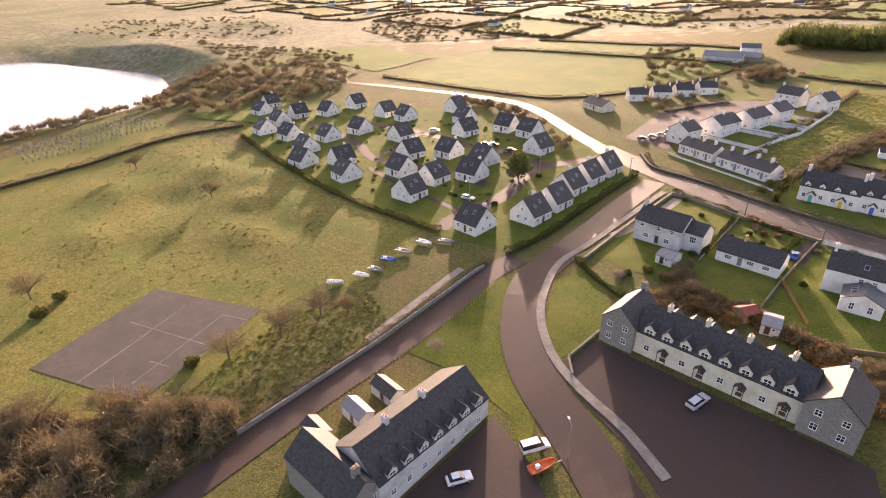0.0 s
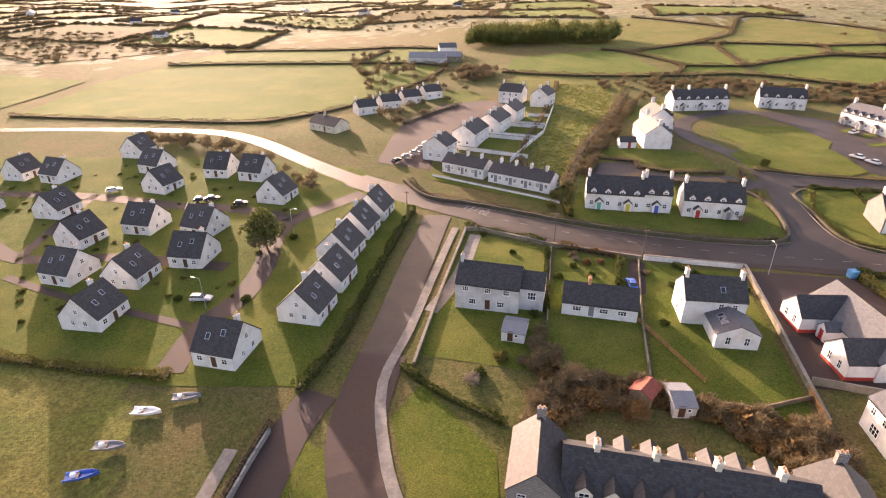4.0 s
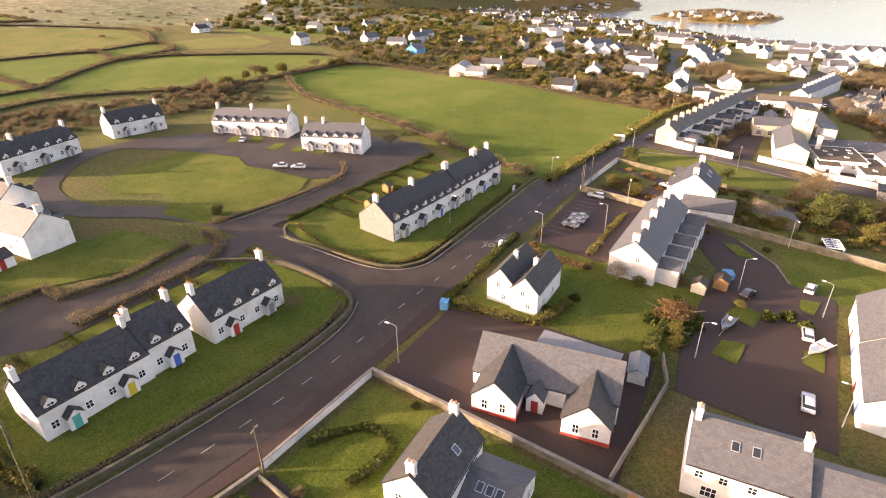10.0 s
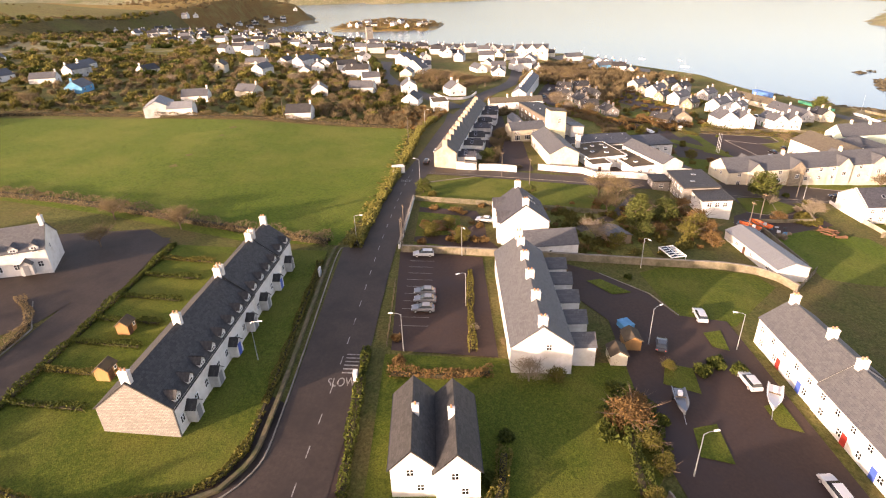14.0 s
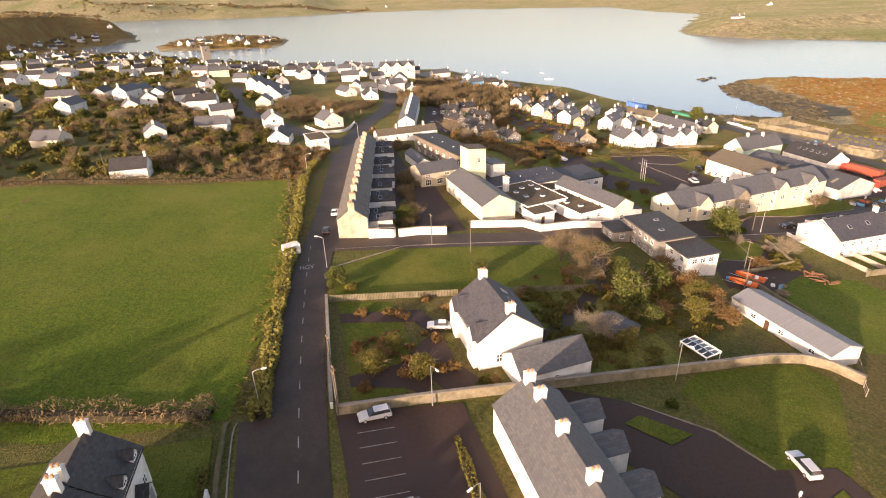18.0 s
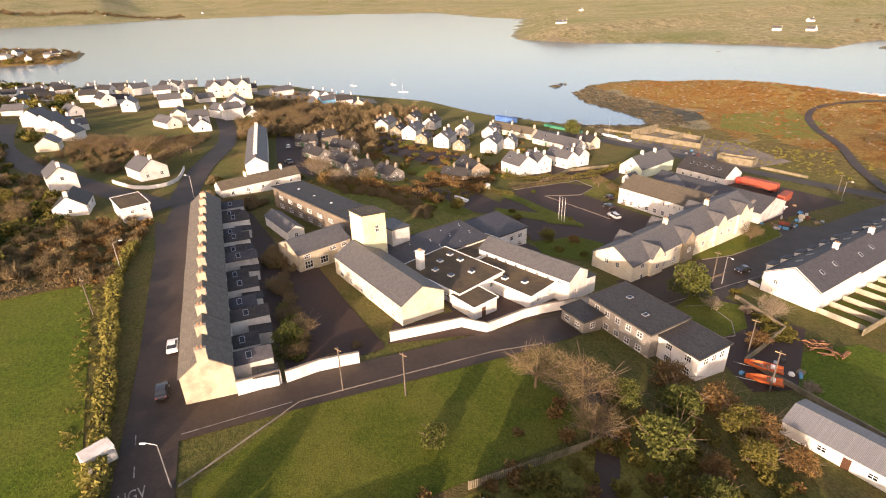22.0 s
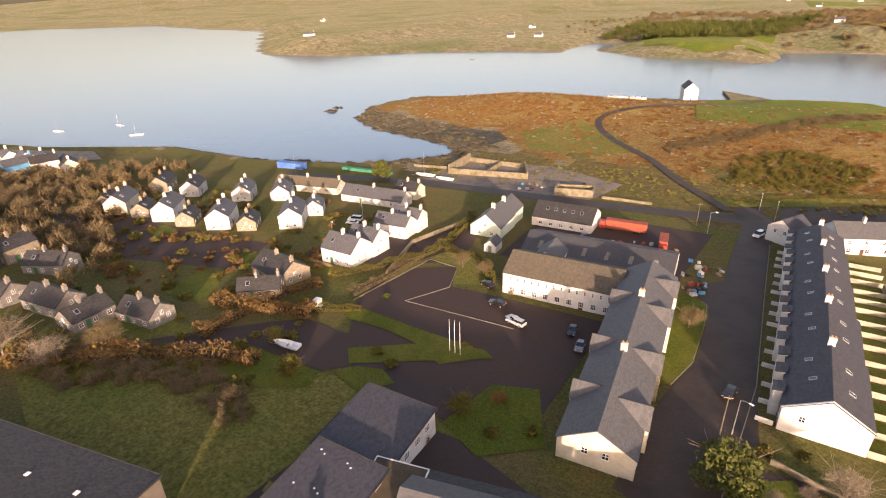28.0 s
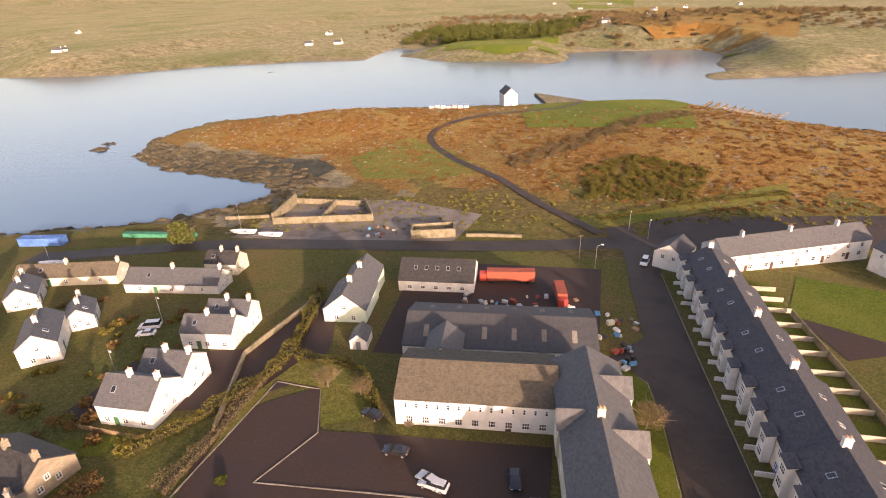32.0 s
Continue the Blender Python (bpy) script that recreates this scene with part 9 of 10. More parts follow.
thicket("islet_scrub", "brown scrub over the islet and hill across the harbour", scatter(500, ((1030, 190), (1160, 180), (1250, 300), (1150, 396), (1050, 330), (1150, 560), (1300, 520), (1600, 600), (1600, 800), (1250, 900), (1050, 700)), 85), FARTREE, M_TWIG, (1.0, 2.4), (0.4, 0.8), 85)
thicket("islet_scrub", "brown scrub over the islet", scatter(200, ISLET, 86), FARTREE, M_TWIG, (0.8, 2.0), (0.4, 0.8), 86)
thicket("far_shore_woods", "dark woods and hedges along the far shore", scatter(420, ((2860, -200), (2940, -200), (3000, 460), (3180, 1000), (3500, 1400), (3400, 1500), (3080, 1010), (2920, 480)), 87), FARTREE, M_TWIG, (2.0, 4.5), (0.5, 0.9), 87)
thicket("far_hedges", "hedges and scrub on the hill across the channel", scatter(500, ((180, -720), (500, -780), (600, -1000), (400, -1300), (-200, -1300), (-250, -700), (0, -720)), 88), FARTREE, M_TWIG, (1.0, 2.2), (0.4, 0.8), 88)

# banks and hedges of the estate
hedge(((-99, 250), (-92, 268), (-83, 283)), 1.5, 3.0, "pale shrub border along the estate road", M_TWIGG, 60, True, 0.34)
hedge(((-80, 191), (-71, 181), (-56, 177.5), (-32, 170), (-6, 166.6), (11, 166.8), (18, 169)), 0.9, 1.3, "dark rough hedge on the street bank", M_TWIG, 55, True, 0.28)
hedge(((35.5, 199), (32.4, 186), (34.6, 173), (39.4, 168.4), (50, 167.8), (92, 169.8)), 0.6, 1.0, "low grassy bank top round the corner lawn", M_OLIVE, 55, True, 0.24)
hedge(((-23.6, 215.7), (-10.7, 215.0), (-11, 210), (0, 207.6), (14.6, 209.6)), 1.2, 1.6, "rough brown hedge round the lawn of the pair houses", M_TWIG, 60, False, 0.3)
for k in range(7):
    hedge(((-22.6 + k * 7.2, 191), (-22.4 + k * 7.2, 198)), 0.8, 0.8, "clipped yellow-green garden hedge", M_HEDGE if k % 2 else M_OLIVE, 60, False, 0.24)
thicket("estate_scrub", "brown thorn scrub behind the estate houses", scatter(230, ((-3, 304), (14, 318), (60, 312), (116, 302), (120, 330), (70, 348), (8, 360)), 53), BRUSH, M_TWIG, (0.8, 1.6), (0.6, 1.1), 53)
thicket("strip_brambles", "brown thorny growth along the tussocky strip", scatter(170, ((-30, 200), (-26, 200), (-15, 245), (-4, 295), (-9, 296), (-21, 245)), 54), BRUSH, M_TWIG, (0.9, 1.6), (0.7, 1.2), 54)
thicket("bank_grass", "rough grass on the banks of the pasture", scatter(420, ((101, 161), (208, 155), (210, 162), (135, 165), (101, 168)), 55), TUSSOCK, M_TUFT, (0.6, 1.3), (0.6, 1.2), 55)

M_LAWNTUFT = leafy("lawn_tufts", (0.055, 0.08, 0.01), (0.13, 0.14, 0.025))
for k_, (pts, n_) in enumerate(((((34, 200), (32, 188), (35, 173), (42, 169), (96, 170.4), (96, 175), (42, 175.4), (42, 200)), 1300), (((-30, 176), (-30, 171.4), (-6, 167.4), (13, 167.6), (20, 171), (20, 195), (12, 195), (12, 176)), 900), (((24, 256), (36, 264), (51, 264), (56, 247), (53, 239), (56, 218), (33, 213), (23, 217), (21, 227), (27, 238)), 1100),
                                (((129, 126), (132, 150), (143, 149), (151, 134), (148, 102), (138, 100), (128, 100)), 1500), (((-70, 88), (-65, 86), (-52, 69), (-40, 60), (-42, 57), (-64, 58)), 900), (((-56, 102), (-42, 96), (-40, 80), (-46, 78)), 500), (((78, 100), (75, 92), (89, 78), (93, 80), (94, 97)), 600), (((102, 160), (101, 190), (150, 186), (205, 182), (209, 160)), 2200))):
    thicket("lawn_tufts", "uneven tufts of grass over the lawn", scatter(n_, pts, 100 + k_), TUSSOCK, M_LAWNTUFT, (0.35, 0.9), (0.25, 0.55), 100 + k_)

# rocks along the tide line
rr = np.random.default_rng(9)
rx, ry = rr.uniform(-60, 470, 60000), rr.uniform(-340, -60, 60000)
rz = heights(rx, ry)
keep = np.where((rz > SEA - 0.5) & (rz < SEA + 1.5))[0][:1500]
ball = np.array([(0.9, 0.1, 0.1), (0.2, 0.8, 0.0), (-0.8, 0.4, 0.1), (-0.6, -0.7, 0.0), (0.4, -0.8, 0.1), (0.5, 0.3, 0.5), (-0.3, 0.3, 0.62), (0.0, -0.4, 0.48), (0, 0, -0.5)])
tri_i = ((0, 1, 5), (1, 2, 6), (1, 6, 5), (2, 3, 6), (3, 7, 6), (3, 4, 7), (4, 0, 5), (4, 5, 7), (5, 6, 7), (1, 0, 8), (2, 1, 8), (3, 2, 8), (4, 3, 8), (0, 4, 8))
rv, rf = [], []
for k in keep:
    s_, a_ = 0.6 + 1.9 * rr.random() ** 2, rr.uniform(0, 6.28)
    v_ = ball * s_ * rr.uniform(0.7, 1.3, ball.shape)
    ca, sa = math.cos(a_), math.sin(a_)
    b0 = len(rv)
    rv += [(rx[k] + (p[0] * ca - p[1] * sa) * 1.5, ry[k] + p[0] * sa + p[1] * ca, max(rz[k], SEA - 0.2) + p[2] * 0.8) for p in v_]
    rf += [tuple(b0 + i_ for i_ in f_) for f_ in tri_i]
tagged(new("shore_rocks", raw_mesh("shore_rocks", rv, rf, M_ROCKW)), "jagged dark rocks along the tide line", "rocks", "", "stuff")

thicket("valley_hedges", "dark hedges round the small valley fields", hedge_spots, BUSH, M_TWIG, (1.6, 3.0), (0.6, 1.1), 90)
for n, (x, y) in enumerate(((-420, 520), (-520, 610), (-690, 560), (-760, 700), (-300, 760), (-900, 640), (-610, 800), (-1050, 820), (-450, 900), (-200, 880))):
    far_house(x, y, n * 40, 13, 8, 3, M_WHITE, M_SLATE, "white farmhouse in the valley")

# growth between the town buildings
thicket("courtyard_scrub", "dark tangled shrubs in the hospital grounds", scatter(170, ((163, 136), (215, 130), (240, 126), (240, 118), (196, 121), (196, 127), (163, 130)), 70), BRUSH, M_TWIG, (0.8, 1.6), (0.7, 1.3), 70)
thicket("courtyard_scrub", "evergreen bushes in the hospital grounds", scatter(70, ((163, 136), (215, 130), (240, 126), (240, 118), (196, 121), (196, 127), (163, 130)), 71), BUSH, M_EVER, (0.7, 1.5), (0.7, 1.3), 71)
thicket("lane_trees", "bare brown trees beside the town street", scatter(150, ((240, 126), (262, 136), (300, 122), (360, 104), (350, 88), (290, 106), (262, 100)), 72), FARTREE, M_TWIG, (0.5, 0.9), (0.8, 1.2), 72)
thicket("garden_growth", "olive garden growth by the town street", scatter(170, ((240, 126), (262, 136), (300, 122), (360, 104), (350, 84), (290, 100), (262, 96)), 73), BUSH, M_OLIVE, (0.7, 1.6), (0.6, 1.0), 73)
thicket("street_hedges", "brown hedges and trees above the street fork", scatter(300, ((216, 166), (250, 160), (300, 168), (420, 204), (420, 260), (300, 230), (218, 210)), 74), FARTREE, M_TWIG, (0.5, 1.0), (0.7, 1.1), 74)
thicket("street_hedges", "green gardens above the street fork", scatter(200, ((216, 166), (250, 160), (300, 168), (420, 204), (420, 260), (300, 230), (218, 210)), 75), BUSH, M_HEDGE, (0.8, 1.8), (0.6, 1.0), 75)
thicket("quay_trees", "bare trees behind the quay", scatter(200, ((330, 100), (470, 70), (520, 30), (430, 0), (380, 30), (330, 60)), 76), FARTREE, M_TWIG, (0.5, 1.0), (0.7, 1.1), 76)
thicket("harbour_hedges", "russet hedges among the harbour cottages", scatter(140, ((262, 60), (340, 66), (360, 10), (300, -30), (256, -20), (248, 30)), 77), BUSH, M_ORANGE, (0.6, 1.3), (0.6, 1.0), 77)

# tufts that break up the mown and grazed grass
M_SWARD = leafy("grazed_grass_tuft", (0.065, 0.092, 0.011), (0.135, 0.15, 0.024))
thicket("pasture_tufts", "short grass tufts over the pasture", scatter(3800, ((103, 170), (112, 228), (130, 296), (160, 332), (206, 326), (210, 250), (206, 190), (212, 164), (135, 166)), 80), TUSSOCK, M_SWARD, (0.4, 1.0), (0.15, 0.4), 80)
for k_, (pts, n_) in enumerate(((((-31, 186), (-30, 171.5), (-6, 168), (14, 168), (19, 171), (20, 192), (-12, 190)), 420), (((34, 199), (33, 190), (36, 173), (50, 169.4), (96, 171), (96, 190)), 520), (((22, 250), (36, 263), (52, 262), (56, 240), (55, 219), (34, 214), (22, 222), (28, 236)), 420),
                                (((128, 125), (131, 151), (144, 149), (151, 134), (147.5, 102), (137, 100), (127, 100)), 420), (((32, 150), (60, 151), (60, 106), (37, 119)), 360), (((-56, 158), (-37, 153), (-14, 150), (5, 150), (5.6, 108), (-56, 112)), 700), (((-70, 88), (-64, 86), (-50, 67), (-36, 58), (-56, 59), (-69, 58)), 260))):
    thicket("lawn_tufts", "short uneven tufts in the lawn", scatter(n_, pts, 81 + k_), TUSSOCK, M_SWARD, (0.3, 0.7), (0.15, 0.4), 81 + k_)

# ---- vehicles, lamps and small things ----
def car_meshes(kind):
    """Body, glasshouse and wheels of a parked car or van; nose towards +x."""
    L, W = {"car": (4.2, 1.75), "estate": (4.6, 1.78), "van": (4.9, 1.95)}[kind]
    prof = {"car": ((-2.1, 0.35), (-2.12, 0.75), (-1.9, 0.98), (-1.2, 1.0), (0.55, 0.98), (1.5, 0.86), (2.02, 0.7), (2.1, 0.4)),
            "estate": ((-2.3, 0.35), (-2.32, 0.8), (-2.2, 1.0), (-1.2, 1.02), (0.7, 1.0), (1.7, 0.88), (2.22, 0.7), (2.3, 0.4)),
            "van": ((-2.45, 0.4), (-2.45, 1.1), (-2.4, 1.15), (-1.2, 1.16), (0.8, 1.15), (1.8, 1.05), (2.38, 0.8), (2.45, 0.45))}[kind]
    cab = {"car": ((-1.75, 1.0), (-1.25, 1.42), (0.1, 1.45), (0.85, 0.96)), "estate": ((-2.15, 1.0), (-1.95, 1.45), (0.15, 1.48), (0.95, 0.98)), "van": ((-2.42, 1.14), (-2.38, 1.9), (0.7, 1.92), (1.45, 1.1))}[kind]

    def loft(profile, half, top_half, base=None):
        bm = bmesh.new()
        n = len(profile)
        zmin, zmax = min(z for _, z in profile), max(z for _, z in profile)
        rows = []
        for s in (-1, 1):
            rows.append([bm.verts.new((x, s * (half + (top_half - half) * ((z - zmin) / (zmax - zmin))), z)) for x, z in profile])
        for i in range(n):
            j = (i + 1) % n
            bm.faces.new((rows[0][i], rows[0][j], rows[1][j], rows[1][i]))
        bm.faces.new(rows[0][::-1])
        bm.faces.new(rows[1])
        bmesh.ops.bevel(bm, geom=bm.edges[:], offset=0.05, segments=2, affect="EDGES", clamp_overlap=True)
        bmesh.ops.recalc_face_normals(bm, faces=bm.faces[:])
        return bm
    return loft, prof, cab, L, W


def vehicle(kind, paint, x, y, yaw, label, group="parked cars"):
    loft, prof, cab, L, W = car_meshes(kind)
    m = pose(x, y, 0, 0, 0, yaw)
    f, b = m @ Vector((1.4, 0, 0)), m @ Vector((-1.4, 0, 0))
    zf, zb = ground_z(f.x, f.y), ground_z(b.x, b.y)
    ob = thing(kind if kind == "van" else "car", label, "van" if kind == "van" else "car", pose(x, y, (zf + zb) / 2 + 0.13, 0, -math.degrees(math.atan2(zf - zb, 2.8)), yaw), group)
    child("body", cached(("body", kind, paint.name), lambda: mesh_of(loft(prof, W / 2, W / 2 - 0.05), "body", paint)), ob)
    child("glasshouse", cached(("cab", kind), lambda: mesh_of(loft(cab, W / 2 - 0.08, W / 2 - 0.26), "glasshouse", M_GLASS)), ob)

    def roof():
        bm = bmesh.new()
        (x0, z0), (x1, z1) = cab[1], cab[2]
        box(bm, x0 + 0.03, x1 - 0.03, -W / 2 + 0.27, W / 2 - 0.27, max(z0, z1) - 0.02, max(z0, z1) + 0.03)
        bmesh.ops.bevel(bm, geom=bm.edges[:], offset=0.02, segments=1, affect="EDGES")
        return mesh_of(bm, "roof_panel", paint)
    child("roof_panel", cached(("croof", kind, paint.name), roof), ob)

    def wheel():
        bm = bmesh.new()
        tube(bm, (0, -0.1, 0), (0, 0.1, 0), 0.31, 0.31, 14)
        return mesh_of(bm, "wheel", M_TYRE)

    def rim():
        bm = bmesh.new()
        tube(bm, (0, -0.115, 0), (0, 0.115, 0), 0.19, 0.19, 10)
        return mesh_of(bm, "rim", M_STEEL)
    for sx in (-1, 1):
        for sy in (-1, 1):
            wh = child("wheel", cached("wheel", wheel), ob, pose(sx * L * 0.31, sy * (W / 2 - 0.1), 0.31))
            child("rim", cached("rim", rim), wh)
    for sy in (-1, 1):
        child("headlight", box_mesh("headlight", (0.08, 0.32, 0.14), M_TRIM, 0.02), ob, pose(L / 2 - 0.1, sy * (W / 2 - 0.3), 0.55))
        child("tail_light", box_mesh("tail_light", (0.08, 0.16, 0.26), M_RED, 0.02), ob, pose(-L / 2 + 0.04, sy * (W / 2 - 0.22), 0.6))
    return ob


P_SILVER, P_WHITE, P_BLACK, P_BLUE, P_RED, P_GREY = carpaint("silver_paint", (0.5, 0.51, 0.52)), carpaint("white_car_paint", (0.75, 0.75, 0.74)), carpaint("black_paint", (0.02, 0.02, 0.022)), carpaint("blue_car_paint", (0.02, 0.1, 0.4)), carpaint("red_car_paint", (0.4, 0.03, 0.02)), carpaint("grey_car_paint", (0.2, 0.21, 0.22))
for kind, paint, word, spots in (
        ("estate", P_SILVER, "silver", ((-106.6, 120.4, 10), (-173.6, 172.7, 40), (38.4, 96, 2), (58, 96.8, 4), (76, 97, -8), (-16.4, 78, 75), (96.8, 148.4, 95), (193.2, 23.8, -28), (192.5, 24.4, -10), (318, 87.6, -20), (357, 83.5, -20))),
        ("car", P_WHITE, "white", ((58.3, 229.6, 130), (61, 225.2, 130), (176.6, 148.4, -8), (116.7, 134.4, 75), (69.4, 260, 40), (-37.6, 40.4, 60), (267, -5, 20), (276, 98, 10), (-82.4, 222.6, 20))),
        ("car", P_BLACK, "black", ((-139.6, 169, 20), (-125.6, 168, 20), (-136.4, 170.4, 20), (66.3, 107.2, -20), (164.5, 151.2, -8), (206.8, 11.4, -20), (150.4, 25.6, 80), (181, 21, 100), (-89, 206, 60), (200, 19, 0))),
        ("car", P_GREY, "grey", ((80.9, 147.2, 92), (74.9, 147.2, 92), (78, 147.0, 90), (-84.5, 213.6, 20), (-83.4, 218, 20), (292, 95, 10), (-86.4, 210, 20), (177.5, 26, 100))),
        ("car", P_BLUE, "bright blue", ((-18, 140.4, 100),)),
        ("van", P_WHITE, "white", ((154.1, -66, 75), (-32.4, 53, 60), (268.5, -8, 20)))):
    for x, y, yaw in spots:
        vehicle(kind, paint, x, y, yaw, word + " " + ("van" if kind == "van" else "car") + " parked on the tarmac")


def street_lamp(x, y, yaw, h=7.0, label="galvanised street lamp with a short arm"):
    def post():
        bm = bmesh.new()
        tube(bm, (0, 0, -0.3), (0, 0, 1.2), 0.11, 0.1, 8)
        tube(bm, (0, 0, 1.2), (0, 0, h), 0.075, 0.05, 8)
        return mesh_of(bm, "post", M_STEEL)

    def arm():
        bm = bmesh.new()
        tube(bm, (0, 0, h - 0.05), (0.5, 0, h + 0.2), 0.04, 0.035, 6)
        tube(bm, (0.5, 0, h + 0.2), (1.3, 0, h + 0.3), 0.035, 0.03, 6)
        return mesh_of(bm, "arm", M_STEEL)

    def head():
        bm = bmesh.new()
        box(bm, 1.2, 1.95, -0.14, 0.14, h + 0.22, h + 0.38)
        bmesh.ops.bevel(bm, geom=bm.edges[:], offset=0.05, segments=2, affect="EDGES")
        return mesh_of(bm, "lamp_head", M_TRIM)
    ob = thing("street_lamp", label, "street lamp", pose(x, y, ground_z(x, y), 0, 0, yaw), "street lamps")
    for nm, fn in (("post", post), ("arm", arm), ("lamp_head", head)):
        child(nm, cached((nm, h), fn), ob)


for x, y, yaw in ((11.2, 150.8, 100), (63, 149.6, 90), (77, 139.4, 120), (67.2, 109, -60), (66.6, 94.6, 80), (40, 112, -80), (59.5, 172, -90), (101.5, 163.6, -90), (36.5, 91.6, 90), (97.4, 140, 200), (144.9, 152.2, 60), (94.8, 102, 200), (148.6, 36.4, 160), (167.7, -60, 200), (151, -86.4, 90), (260.5, 10.4, 150), (267.6, -11, 150), (156.3, -92.4, 90), (-27.4, 54.8, 140), (-101, 152, 0), (-104, 118, 180), (214, 154.6, -90), (262, 133, 40)):
    street_lamp(x, y, yaw)


def utility_pole(x, y, h=8.0, bar=True):
    ob = thing("utility_pole", "tarred wooden utility pole with a crossbar", "utility pole", pose(x, y, ground_z(x, y), 0, 0, 20), "utility poles")

    def shaft():
        bm = bmesh.new()
        tube(bm, (0, 0, -0.4), (0, 0, h), 0.14, 0.09, 8)
        return mesh_of(bm, "shaft", M_POLE)

    def cross():
        bm = bmesh.new()
        box(bm, -0.7, 0.7, -0.06, 0.06, h - 0.5, h - 0.36)
        return mesh_of(bm, "crossbar", M_WOOD)
    child("shaft", cached(("pole", h), shaft), ob)
    if bar:
        child("crossbar", cached(("cross", h), cross), ob)


for x, y in ((-34.6, 156.6), (-14.8, 151.6), (-73.8, 165), (106.8, 153.4), (99.2, 153), (98.4, 153.2), (152, 127.4), (146.2, 119.6), (150.2, 37.6), (-30, 181), (120, 67), (218, 214), (196, 160), (128, 60), (172, -66)):
    utility_pole(x, y)


def wire(a, b, ha=7.6, hb=7.6, sag=0.8):
    pts = []
    za, zb = ground_z(*a) + ha, ground_z(*b) + hb
    bm = bmesh.new()
    for k in range(12):
        t = k / 11
        pts.append(Vector((a[0] + (b[0] - a[0]) * t, a[1] + (b[1] - a[1]) * t, za + (zb - za) * t - sag * 4 * t * (1 - t))))
    for p, q_ in zip(pts, pts[1:]):
        tube(bm, p, q_, 0.012, 0.012, 3)
    tagged(new("overhead_wire", mesh_of(bm, "overhead_wire", M_DARK)), "thin black overhead wire between poles", "wire")


for a, b in (((-34.6, 156.6), (-14.8, 151.6)), ((-34.6, 156.6), (-30, 181)), ((152, 127.4), (146.2, 119.6)), ((-73.8, 165), (-34.6, 156.6))):
    wire(a, b)


def boat(x, y, yaw, L, hull, label, trailer=True, mast=0.0, inside=None):
    """A small boat with a hollow hull, thwarts and gunwale, on a trailer where asked."""
    ob = thing("boat", label, "boat", pose(x, y, ground_z(x, y) + (0.45 if trailer else 0.1), 0, 0, yaw), "boats")
    n, rows = 9, []
    bm = bmesh.new()
    for i in range(n):
        t = i / (n - 1)
        w = L * 0.18 * (1 - max(0, t - 0.45) ** 2 * 3.1)
        keel, gun = 0.1 + 0.35 * max(0, t - 0.6), 0.75 + 0.25 * t * t
        xx = (t - 0.5) * L
        rows.append([bm.verts.new(p) for p in ((xx, -w, gun), (xx, -w * 0.8, keel + 0.15), (xx, 0, keel), (xx, w * 0.8, keel + 0.15), (xx, w, gun), (xx, w * 0.85, gun), (xx, w * 0.6, keel + 0.3), (xx, -w * 0.6, keel + 0.3), (xx, -w * 0.85, gun))])
    for a, b in zip(rows, rows[1:]):
        for i in range(9):
            j = (i + 1) % 9
            bm.faces.new((a[i], b[i], b[j], a[j]))
    bm.faces.new(rows[0])
    bm.faces.new(rows[-1][::-1])
    bmesh.ops.recalc_face_normals(bm, faces=bm.faces[:])
    part("hull", bm, hull, ob)
    child("thwart", box_mesh("thwart", (0.3, L * 0.26, 0.05), M_WOOD), ob, pose(-L * 0.1, 0, 0.62))
    child("console", box_mesh("console", (0.7, 0.6, 0.7), inside or M_TRIM, 0.08), ob, pose(-L * 0.22, 0, 0.45))
    if trailer:
        bm = bmesh.new()
        tube(bm, (-L * 0.4, 0, -0.1), (L * 0.75, 0, -0.1), 0.05, 0.05, 6)
        tube(bm, (-L * 0.2, -0.9, -0.15), (-L * 0.2, 0.9, -0.15), 0.05, 0.05, 6)
        part("trailer_frame", bm, M_STEEL, ob, "steel trailer frame")
        for s in (-1, 1):
            bm = bmesh.new()
            tube(bm, (-L * 0.2, s * 0.9 - 0.1, -0.15), (-L * 0.2, s * 0.9 + 0.1, -0.15), 0.28, 0.28, 12)
            part("wheel", bm, M_TYRE, ob)
    if mast:
        bm = bmesh.new()
        tube(bm, (0.3, 0, 0.3), (0.3, 0, mast), 0.05, 0.03, 6)
        part("mast", bm, M_STEEL, ob)
        bm = bmesh.new()
        tube(bm, (0.3, 0, 1.5), (-L * 0.42, 0, 1.4), 0.04, 0.03, 6)
        part("boom", bm, M_STEEL, ob)
    return ob


